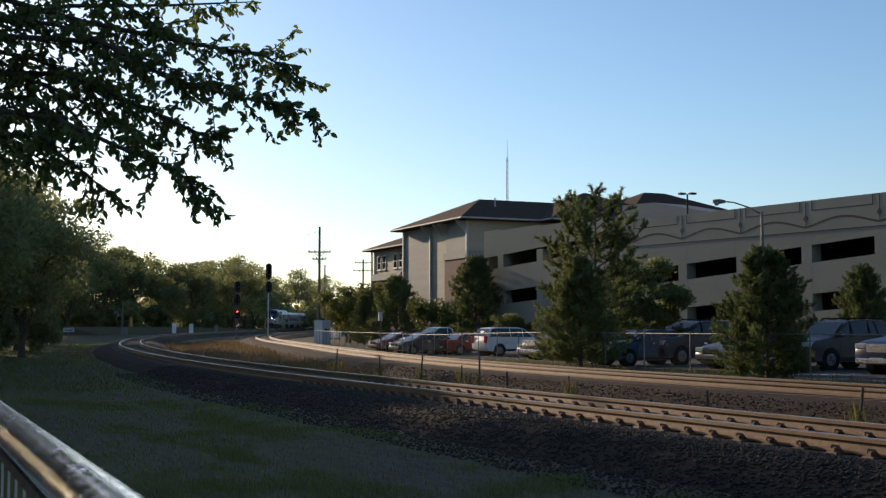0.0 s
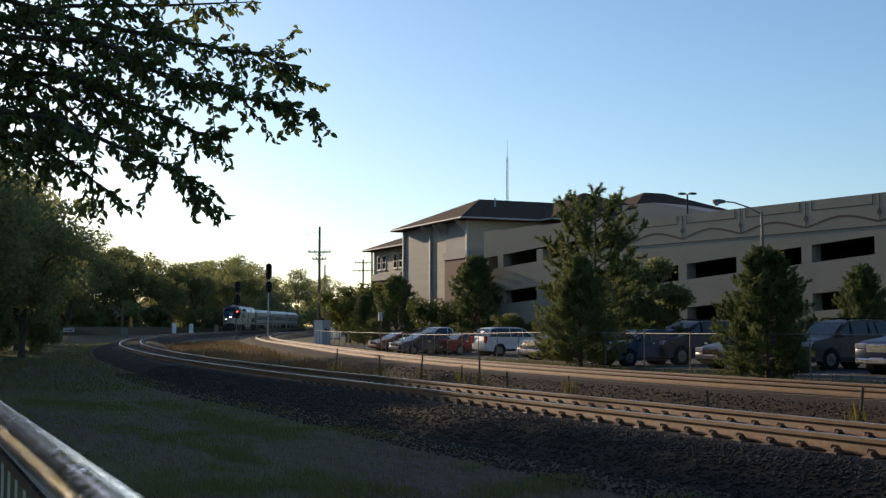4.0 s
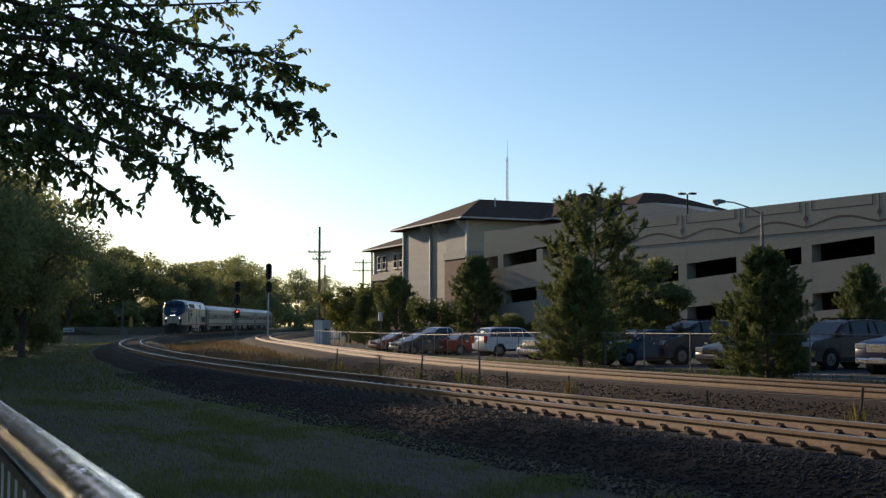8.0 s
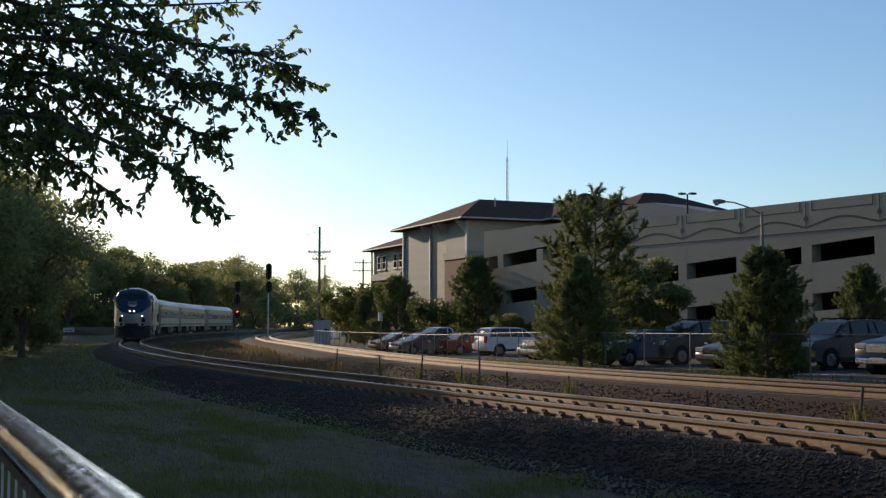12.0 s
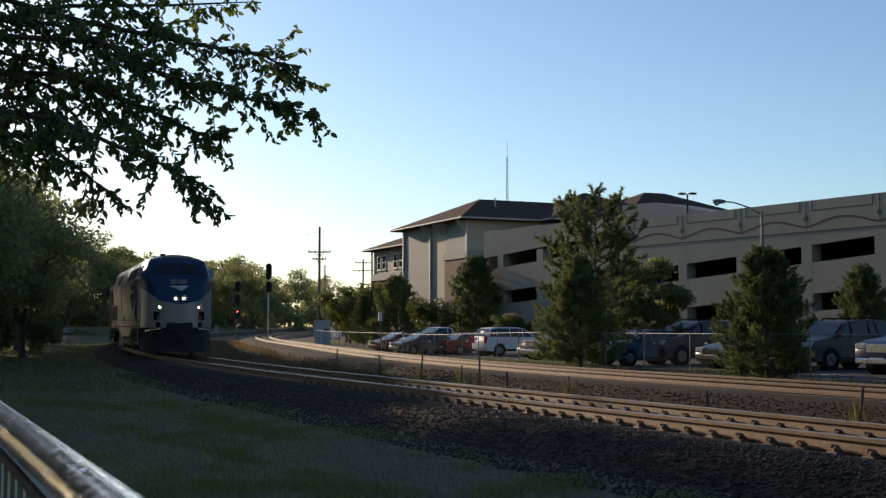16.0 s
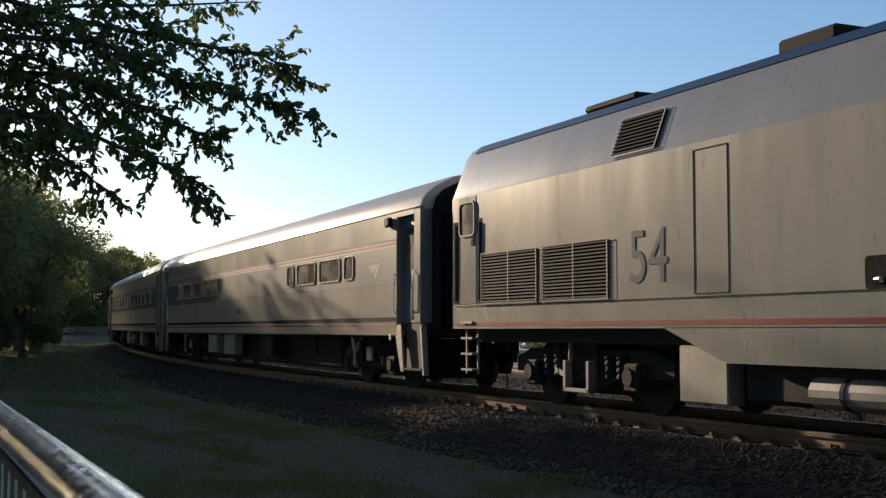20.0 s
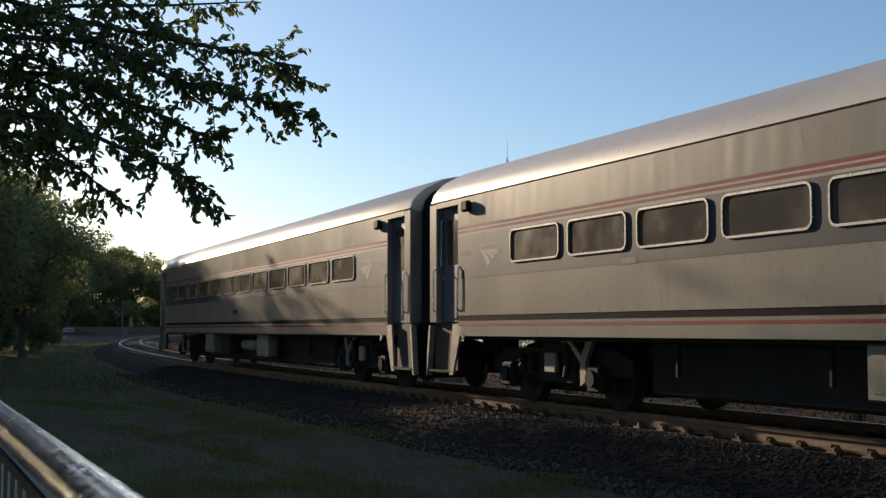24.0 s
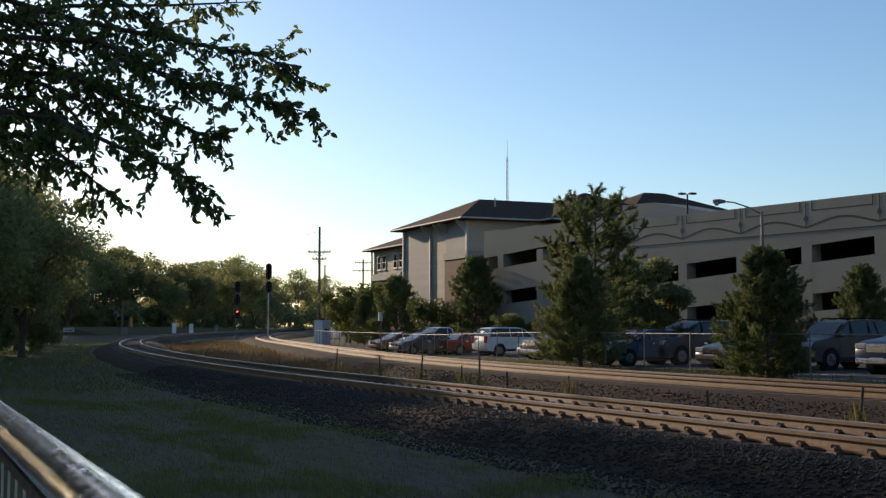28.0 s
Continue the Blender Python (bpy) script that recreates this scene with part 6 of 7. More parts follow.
def build_small_things():
    S = thing("leaning_post", pose(-79.6, 31.2, lot_z(-79.6) - 0.1, 0, -4, 0), "pale leaning post by the lot", "post")
    bm = bmesh.new()
    rod(bm, (0, 0, 0), (0, 0, 2.95), 0.07, 0.06, 8)
    part("shaft", bm, M["wood"], S)
    bm = bmesh.new()
    box(bm, -0.08, 0.08, -0.13, 0.13, 2.35, 2.95)
    part("plate", bm, M["pale"], S)
    S = thing("sign_post", pose(-33.6, 33.0, lot_z(-33.6)), "thin pale metal post in the lot", "post")
    bm = bmesh.new()
    rod(bm, (0, 0, 0), (0, 0, 2.1), 0.03, seg=8)
    part("shaft", bm, M["whitepaint"], S)
    for x, y, r in ((-28.6, 8.65, 0.06), (-14.0, 12.9, 0.12)):
        bm = bmesh.new()
        bmesh.ops.create_icosphere(bm, subdivisions=2, radius=r)
        for v in bm.verts:
            v.co *= 1 + 0.35 * noise.noise(v.co * 14)
            v.co.z *= 0.45
        ob = part("litter_scrap", bm, M["whitepaint"])
        ob.matrix_basis = Matrix.Translation((x, y, ground_z(x, y) + r * 0.3))
        tagged(ob, "crumpled white scrap lying on the ballast", "litter")
    # raised road beyond the crossing
    bm = bmesh.new()
    loft(bm, [[(x + a * 0.62, y - a * 0.78, z) for a, z in ((-13, 0.0), (-2.2, h - 0.1), (2.2, h - 0.1), (13, 0.0))] for x, y, h in ((-184.0, 8.0, 1.5), (-194.0, 22.0, 1.75), (-212.0, 42.0, 1.7), (-232.0, 66.0, 1.4))])
    bank = part("embankment", bm, M["grass"])
    tagged(bank, "low grassy road embankment behind the crossing", "embankment", kind="structure")
    bm = bmesh.new()
    loft(bm, [[(x + a * 0.62, y - a * 0.78, z) for a, z in ((-2.0, h - 0.2), (-2.0, h - 0.05), (2.0, h - 0.05), (2.0, h - 0.2))] for x, y, h in ((-184.0, 8.0, 1.5), (-194.0, 22.0, 1.75), (-212.0, 42.0, 1.7), (-232.0, 66.0, 1.4))])
    rd = part("road", bm, M["asphalt"])
    tagged(rd, "grey road surface on the embankment", "road", kind="structure")


build_roof_lamp()
build_mast()
build_small_things()


# ---- railing beside the camera ----
def build_railing():
    R = thing("railing", Matrix(), "polished steel handrail over thin dark pickets", "railing")
    bm = bmesh.new()
    rod(bm, (-7.0, 0.165, 0.985), (2.2, 0.165, 0.985), 0.027, seg=28)
    smooth(part("handrail", bm, M["chrome"], R, "polished steel tube handrail"), 60)
    bm = bmesh.new()
    box(bm, -7.0, 2.2, 0.152, 0.178, 0.938, 0.952)
    part("top_bar", bm, M["dark"], R)
    bm = bmesh.new()
    box(bm, -7.0, 2.2, 0.15, 0.18, 0.02, 0.05)
    part("bottom_bar", bm, M["dark"], R)
    bm = bmesh.new()
    rod(bm, (0, 0, 0.05), (0, 0, 0.94), 0.002, seg=6)
    me = bpy.data.meshes.new("picket")
    bm.to_mesh(me)
    bm.free()
    me.materials.append(M["whitepaint"])
    for k in range(75):
        share("picket", me, R, Matrix.Translation((-6.9 + 0.12 * k, 0.165, 0)))
    for x in (-6.95, -4.9, 1.0):
        bm = bmesh.new()
        rod(bm, (x, 0.165, -0.12), (x, 0.165, 0.96), 0.024, seg=12)
        part("post", bm, M["chrome"], R)
    bm = bmesh.new()
    box(bm, -9, 6, -4.0, 0.3, -0.55, -0.1)
    ob = part("walkway", bm, M["concrete"])
    tagged(ob, "plain concrete walkway under the railing", "walkway", kind="structure")


build_railing()


# ---- trees ----
def leaf_quads(centres, radii, n, size, seed, flat=0.0, aspect=0.55):
    """Random leaf clump quads in and near the surface of ellipsoids."""
    rnd = np.random.RandomState(seed)
    C, R = np.array(centres, float), np.array(radii, float)
    w = R.prod(1) ** 0.66
    idx = rnd.choice(len(C), n, p=w / w.sum())
    d = rnd.normal(size=(n, 3))
    d /= np.linalg.norm(d, axis=1)[:, None]
    rr = rnd.uniform(0.25, 1.0, n) ** 0.5
    P = C[idx] + d * R[idx] * (rr * (1 + 0.18 * rnd.normal(size=n)))[:, None]
    a = rnd.normal(size=(n, 3))
    a[:, 2] *= 1 - flat
    a /= np.linalg.norm(a, axis=1)[:, None]
    b = np.cross(a, rnd.normal(size=(n, 3)))
    b /= np.linalg.norm(b, axis=1)[:, None]
    s = (size * rnd.uniform(0.5, 1.4, n))[:, None]
    V = np.stack([P - a * s, P + b * s * aspect, P + a * s, P - b * s * aspect], 1).reshape(-1, 3)
    F = np.arange(4 * n).reshape(-1, 4)
    return V, F


def grow(bm, p, d, r, ln, depth, rnd, tips):
    """A tapering limb with side branches."""
    n = 3
    q = Vector(p)
    d = Vector(d).normalized()
    for k in range(n):
        e = (d + Vector((rnd.uniform(-0.2, 0.2), rnd.uniform(-0.2, 0.2), rnd.uniform(-0.05, 0.15)))).normalized()
        q2 = q + e * ln / n
        rod(bm, q, q2, r * (1 - 0.22 * k), r * (1 - 0.22 * (k + 1)), 6, caps=False)
        q, d = q2, e
        if depth > 0 and k > 0:
            for j in range(2):
                a = rnd.uniform(0, 6.28)
                side = Vector((math.cos(a), math.sin(a), rnd.uniform(0.1, 0.6)))
                grow(bm, q, (d * 0.5 + side), r * 0.45, ln * 0.55, depth - 1, rnd, tips)
    tips.append(q.copy())


def build_tree(name, height, spread, n, size, seed, leafmat, label, low=0.25, squash=1.0, reach=0.48):
    """A broadleaf tree at the origin: trunk, limbs, crown of clumps."""
    rnd = random.Random(seed)
    T = thing(name, Matrix(), label, "tree")
    bm = bmesh.new()
    tips = []
    rod(bm, (0, 0, -0.3), (0.05, 0, height * low * 1.2), height * 0.024, height * 0.017, 10)
    for k in range(6):
        a = k * 1.05 + rnd.uniform(-0.3, 0.3)
        out = rnd.uniform(0.35, 0.9)
        grow(bm, (0.03, 0, height * (low + 0.04 * k)), (math.cos(a) * out, math.sin(a) * out, 0.9), height * 0.011, height * reach, 1, rnd, tips)
    part("trunk", bm, M["bark"], T, "dark bark trunk and limbs")
    cs, rs = [], []
    for t in tips:
        cs.append(t)
        r = height * rnd.uniform(0.06, 0.13)
        rs.append((r * 1.15, r * 1.15, r * 0.85))
    for k in range(16):
        a, h = rnd.uniform(0, 6.28), rnd.uniform(low + 0.08, 0.92)
        env = spread * math.sin(math.pi * min(1, (h - low * 0.5) / (1.02 - low * 0.5))) ** 0.7
        rr = env * rnd.uniform(0.45, 0.95)
        cs.append((rr * math.cos(a), rr * math.sin(a), h * height))
        r = height * rnd.uniform(0.07, 0.14)
        rs.append((r * 1.2, r * 1.2, r * 0.8 * squash))
    V, F = leaf_quads([tuple(c) for c in cs], rs, n, size, seed)
    V[:, 2] = np.maximum(V[:, 2], height * low * 0.35)
    from_arrays("crown", V, F, leafmat, T)
    return T


def slivers(P, D, size, aspect, rnd):
    """Narrow leaf quads at points P pointing along D."""
    n = len(P)
    s = np.cross(D, rnd.normal(size=(n, 3)))
    s /= np.linalg.norm(s, axis=1)[:, None] + 1e-9
    L = (size * rnd.uniform(0.6, 1.5, n))[:, None]
    return np.stack([P - D * L * 0.6, P + s * L * aspect, P + D * L, P - s * L * aspect], 1).reshape(-1, 3)


def build_cedar(height, width, n, size, seed, label, low=0.04, shape=0.8, lift=0.55, sprays=9):
    """An eastern cedar: boughs to the ground, each with side sprays that end in upswept points."""
    rnd = np.random.RandomState(seed)
    r2 = random.Random(seed)
    T = thing("cedar_tree", Matrix(), label, "tree")
    bm = bmesh.new()
    rod(bm, (0, 0, -0.2), (0, 0, height * 0.92), height * 0.022, 0.02, 8)
    A, B, W = [], [], []
    nb = 120
    for k in range(nb):
        h = low + (0.97 - low) * ((k + r2.random()) / nb) ** 1.05
        a = k * 2.399 + r2.uniform(-0.4, 0.4)
        prof = min(1.0, (h + 0.2) / 0.36) ** 0.7 * (1 - h) ** shape / 0.76
        env = width * prof * r2.uniform(0.62, 1.12) + 0.05
        p0 = Vector((0, 0, h * height * 0.86))
        p1 = p0 + Vector((math.cos(a) * env, math.sin(a) * env, lift * env * (0.1 + 1.2 * h) + 0.02 * height))
        rod(bm, p0, p1, 0.0045 * height, 0.004, 5, caps=False)
        for j in range(sprays):
            f = 0.30 + 0.70 * (j + r2.random()) / sprays
            q0 = p0.lerp(p1, f)
            out = (p1 - p0).normalized()
            q1 = q0 + (out * 0.55 + Vector((r2.gauss(0, 0.55), r2.gauss(0, 0.55), 0.55 + r2.gauss(0, 0.3)))).normalized() * r2.uniform(0.28, 0.62) * (0.35 + 0.11 * height) * (1.15 - 0.45 * f)
            A.append(q0)
            B.append(q1)
            W.append((q1 - q0).length)
    part("trunk", bm, M["bark"], T, "brown trunk and boughs")
    A, B, W = np.array(A), np.array(B), np.array(W)
    idx = rnd.choice(len(A), n, p=W / W.sum())
    t = rnd.uniform(0, 1, n)
    D = (B - A)[idx]
    ln = np.linalg.norm(D, axis=1)[:, None]
    D = D / ln
    P = A[idx] + D * ln * t[:, None] + rnd.normal(size=(n, 3)) * (ln * 0.17 * (1.05 - t[:, None]) + 0.012)
    P[:, 2] = np.maximum(P[:, 2], 0.03)
    D = D + rnd.normal(size=(n, 3)) * 0.5
    D /= np.linalg.norm(D, axis=1)[:, None]
    from_arrays("crown", slivers(P, D, size, 0.17, rnd), np.arange(4 * n).reshape(-1, 4), M["cedar"], T)
    return T


def build_pine(height, width, seed, label):
    """An open pine: upswept limbs in loose tiers, with needle tufts along their outer ends."""
    rnd = np.random.RandomState(seed)
    r2 = random.Random(seed)
    T = thing("pine_tree", Matrix(), label, "tree")
    bm = bmesh.new()
    rod(bm, (0, 0, -0.3), (0.1, 0.05, height * 0.95), 0.13, 0.02, 10)
    P, D = [], []
    nb = 46
    for k in range(nb):
        h = 0.10 + 0.87 * (k + r2.random()) / nb
        a = k * 2.399 + r2.uniform(-0.5, 0.5)
        env = width * min(1.0, 0.55 + h) * (1 - h) ** 0.5 * r2.uniform(0.6, 1.2) + 0.3
        p0 = Vector((0.1 * h, 0.05 * h, h * height * 0.92))
        up = 0.35 + 0.65 * h
        mid = p0 + Vector((math.cos(a) * env * 0.55, math.sin(a) * env * 0.55, up * env * 0.30))
        p1 = p0 + Vector((math.cos(a) * env, math.sin(a) * env, up * env * 0.85))
        rod(bm, p0, mid, 0.035, 0.022, 6, caps=False)
        rod(bm, mid, p1, 0.022, 0.008, 5, caps=False)
        for j in range(int(9 + 11 * env / width)):
            f = 0.35 + 0.65 * r2.random()
            q = p0.lerp(mid, f / 0.55) if f < 0.55 else mid.lerp(p1, (f - 0.55) / 0.45)
            d = ((p1 - mid).normalized() * 0.8 + Vector((r2.gauss(0, 0.7), r2.gauss(0, 0.7), 0.35 + r2.gauss(0, 0.35)))).normalized()
            ln = r2.uniform(0.25, 0.6)
            tip = q + d * ln
            rod(bm, q, tip, 0.01, 0.004, 4, caps=False)
            m = int(60 * ln / 0.4)
            f2 = rnd.uniform(0.1, 1.05, m)[:, None]
            base = np.array(q) + (np.array(tip) - np.array(q)) * f2
            nd = np.array(d) * 0.75 + rnd.normal(size=(m, 3)) * 0.6
            nd /= np.linalg.norm(nd, axis=1)[:, None]
            P.append(base + nd * 0.05)
            D.append(nd)
    part("trunk", bm, M["bark"], T, "brown trunk and upswept limbs")
    P, D = np.concatenate(P), np.concatenate(D)
    n = len(P)
    from_arrays("crown", slivers(P, D, 0.125, 0.13, rnd), np.arange(4 * n).reshape(-1, 4), M["cedar"], T)
    return T


def put(ob, x, y, turn=0.0, s=1.0, sz=None, z=None):
    zz = ground_z(x, y) if z is None else z
    ob.matrix_basis = Matrix.LocRotScale((x, y, zz - 0.05), Euler((0, 0, turn)), (s, s, sz or s))
    return ob


def copy_at(ob, x, y, turn, s, sz=None, label=""):
    zz = ground_z(x, y)
    keep = ob.scale.copy()
    ob.scale = (1, 1, 1)
    c = copy_thing(ob, Matrix.LocRotScale((x, y, zz - 0.05), Euler((0, 0, turn)), (s, s, sz or s)))
    ob.scale = keep
    if label:
        c["label"] = label
    return c


# cedars along the fence and lot
put(build_cedar(4.7, 1.6, 105000, 0.066, 21, "dense dark cedar tree beside the fence"), -40.3, 24.0, 0.4)
put(build_cedar(4.2, 1.42, 105000, 0.06, 22, "dense grey-green cedar tree beside the fence", 0.02, 0.7), -28.5, 23.3, 1.9)
put(build_pine(7.7, 3.2, 23, "tall open-branched pine tree in the lot"), -47.3, 28.9, 0.7)
CEDAR = build_cedar(6.2, 2.2, 60000, 0.095, 24, "dark cedar tree at the edge of the lot", 0.03, 0.75)
put(CEDAR, -42.2, 40.0, 0.0, 0.72, 0.78)
copy_at(CEDAR, -37.5, 40.5, 2.0, 0.8)
copy_at(CEDAR, -95.3, 46.2, 1.0, 1.40, 1.42)
copy_at(CEDAR, -112.4, 45.7, 4.0, 1.35, 1.22)
copy_at(CEDAR, -117.0, 44.0, 5.0, 0.85, 0.9)
copy_at(CEDAR, -84.5, 44.2, 2.7, 0.5)

ROUND = build_tree("round_tree", 5.2, 2.35, 46000, 0.08, 31, M["leaf_oak"], "rounded dark green shade tree in the lot", 0.10, 1.15, 0.26)
put(ROUND, -56.0, 37.2, 0.5, 1.07)
LIME = build_tree("young_tree", 4.6, 1.4, 6500, 0.10, 33, M["leaf_lime"], "young yellow-green broadleaf tree by the lot", 0.15)
put(LIME, -95.2, 42.0, 0.0, 0.95)
copy_at(LIME, -127.0, 46.0, 1.3, 1.4)
copy_at(LIME, -122.0, 46.5, 2.3, 1.45)
copy_at(LIME, -132.0, 47.5, 4.0, 1.2)
copy_at(LIME, -83.3, 43.5, 5.0, 0.65)
REDT = build_tree("red_shrub", 2.3, 0.8, 1500, 0.1, 35, M["redleaf"], "red-leaved shrub by the garage", 0.1)
put(REDT, -50.2, 40.6)

# broadleaf woods: four grown trees, set out and turned
OAKS = [build_tree("broadleaf_tree", 17.5, 5.8, 10500, 0.23, 41 + k, M["leaf_oak"], lab, low) for k, (lab, low) in enumerate((("tall dark green broadleaf tree", 0.16), ("spreading dark green broadleaf tree", 0.08), ("tall ragged green broadleaf tree", 0.14), ("dense dark green broadleaf tree", 0.07)))]
SPOTS = [
    # dark mass beside the line; unseen trees added to its left to cast shade
    (-66.0, 2.8, 0.60), (-72.0, 6.5, 0.55), (-60.0, -1.2, 0.64), (-80.0, 2.5, 0.67), (-90.0, 7.8, 0.60), (-101.0, 5.5, 0.74), (-84.0, -4.0, 0.82), (-112.0, 11.5, 0.58), (-75.0, -12.0, 1.00), (-98.0, -5.0, 1.00), (-62.0, -14.0, 0.95), (-118.0, 3.0, 0.95), (-48.0, -9.5, 0.85), (-38.0, -7.5, 0.75), (-36.0, -0.4, 0.52), (-50.0, -0.2, 0.60), (-44.0, -1.6, 0.58), (-56.0, 2.4, 0.50), (-52.0, -20.0, 1.00), (-40.0, -18.0, 0.90),
    # behind the crossing and round the bend
    (-215.0, 22.0, 1.00), (-222.0, 30.0, 0.92), (-238.0, 36.0, 0.97), (-232.0, 24.0, 1.10), (-252.0, 42.0, 0.97), (-246.0, 50.0, 0.73), (-262.0, 52.0, 0.80), (-270.0, 60.0, 0.78), (-282.0, 48.0, 1.06), (-262.0, 68.0, 0.86), (-276.0, 74.0, 0.84), (-290.0, 80.0, 0.82), (-320.0, 120.0, 0.58), (-340.0, 130.0, 0.61), (-205.0, 14.0, 1.10), (-190.0, 8.0, 1.05), (-172.0, 12.0, 0.90), (-150.0, 4.0, 1.00), (-305.0, 66.0, 0.84), (-325.0, 84.0, 1.05), (-250.0, 20.0, 1.30), (-290.0, 30.0, 1.30), (-360.0, 145.0, 0.65), (-300.0, 125.0, 0.56),
    (-280.0, 118.0, 0.53), (-208.0, 26.0, 0.80), (-226.0, 20.0, 1.10), (-242.0, 30.0, 1.06), (-258.0, 34.0, 1.08), (-268.0, 40.0, 1.07), (-256.0, 58.0, 0.76), (-286.0, 62.0, 0.80), (-300.0, 76.0, 0.98), (-325.0, 132.0, 0.60), (-345.0, 150.0, 0.63), (-200.0, 20.0, 0.75), (-300.0, 140.0, 0.57), (-270.0, 126.0, 0.52), (-330.0, 78.0, 1.03), (-345.0, 92.0, 1.18), (-365.0, 104.0, 0.96), (-380.0, 112.0, 0.96), (-318.0, 66.0, 0.89), (-400.0, 126.0, 1.08), (-420.0, 140.0, 1.08), (-352.0, 84.0, 1.10), (-300.0, 50.0, 1.21), (-340.0, 70.0, 0.99),
]
_rt = random.Random(77)
for i, (tx, ty, ts) in enumerate(SPOTS):
    if i < 4:
        put(OAKS[i], tx, ty, _rt.uniform(0, 6.28), ts)
    else:
        copy_at(OAKS[i % 4], tx, ty, _rt.uniform(0, 6.28), ts, ts * _rt.uniform(0.92, 1.1))
BUSH = build_tree("bush", 4.0, 2.3, 6000, 0.15, 51, M["leaf_oak"], "low dense dark bush", 0.04)
put(BUSH, -66.0, 4.0, 0.3, 0.90)
for tx, ty, ts in ((-84.0, 8.2, 0.80), (-100.0, 10.6, 0.75), (-76.0, 4.6, 0.90), (-58.0, 2.2, 0.90), (-235.0, 40.0, 1.30), (-245.0, 56.0, 1.30), (-255.0, 62.0, 1.40), (-228.0, 33.0, 1.20), (-134.0, 50.0, 0.90), (-89.0, 43.5, 0.45), (-210.0, 30.0, 1.20), (-218.0, 38.0, 1.10), (-238.0, 46.0, 1.50), (-275.0, 104.0, 1.20), (-285.0, 112.0, 1.40), (-295.0, 118.0, 1.40), (-185.0, 16.0, 1.20), (-165.0, 14.0, 1.00)):
    copy_at(BUSH, tx, ty, _rt.uniform(0, 6.28), ts, ts * _rt.uniform(0.8, 1.15))


def build_far_woods():
    """The wooded skyline beyond the bend, far from the camera."""
    rnd = np.random.RandomState(9)
    cs, rs = [], []
    for k in range(330):
        a = radians(rnd.uniform(-14, 36))
        d = rnd.uniform(430, 520)
        x, y = -d * math.cos(a), d * math.sin(a)
        h = rnd.uniform(1.5, 9.0)
        cs.append((x, y, ground_z(x, y) + h))
        r = rnd.uniform(3.5, 6.0)
        rs.append((r, r, r * 0.8))
    V, F = leaf_quads(cs, rs, 30000, 0.9, 10)
    ob = from_arrays("far_woods", V, F, M["leaf_oak"])
    tagged(ob, "distant wooded skyline beyond the bend", "woods", kind="stuff")


build_far_woods()


def build_undergrowth():
    """Leafy thicket at the foot of the woods beyond the bend."""
    rnd = np.random.RandomState(19)
    cs, rs = [], []
    for k in range(240):
        if k < 150:
            a, d, top = radians(rnd.uniform(2, 24)), rnd.uniform(318, 350), 7.0
        else:
            a, d, top = radians(rnd.uniform(1.0, 10.0)), rnd.uniform(238, 256), 4.5
        x, y = -d * math.cos(a), d * math.sin(a)
        r = rnd.uniform(1.8, 3.6)
        cs.append((x, y, ground_z(x, y) + rnd.uniform(0.3, top)))
        rs.append((r, r, r * 0.8))
    V, F = leaf_quads(cs, rs, 36000, 0.5, 20)
    ob = from_arrays("undergrowth", V, F, M["leaf_oak"])
    tagged(ob, "dense dark thicket at the foot of the woods", "undergrowth", kind="stuff")


build_undergrowth()
# unseen trees added behind and beside the camera to close the place and block skylight
for tx, ty, ts in ((16.0, -14.0, 1.0), (26.0, -4.0, 1.1), (40.0, 0.0, 1.2), (6.0, -18.0, 1.0), (-6.0, -20.0, 1.0), (34.0, -16.0, 1.2), (52.0, 3.0, 1.2), (-18.0, -18.0, 0.9), (30.0, 34.0, 1.0), (44.0, 30.0, 1.1), (58.0, 34.0, 1.2), (72.0, 24.0, 1.1), (84.0, 6.0, 1.2), (100.0, 30.0, 1.2), (18.0, 40.0, 1.0), (8.0, 27.0, 0.9), (15.0, 24.0, 0.8), (23.0, 25.0, 0.9), (33.0, 24.0, 0.95), (2.0, 33.0, 0.9), (12.0, -7.0, 0.8), (20.0, 2.0, 0.75), (30.0, 4.5, 0.8), (42.0, 5.0, 0.9), (64.0, 4.0, 1.0), (74.0, 18.5, 1.0), (50.0, 23.0, 0.9)):
    copy_at(OAKS[int(tx + 100) % 4], tx, ty, _rt.uniform(0, 6.28), ts, ts * _rt.uniform(0.92, 1.1))


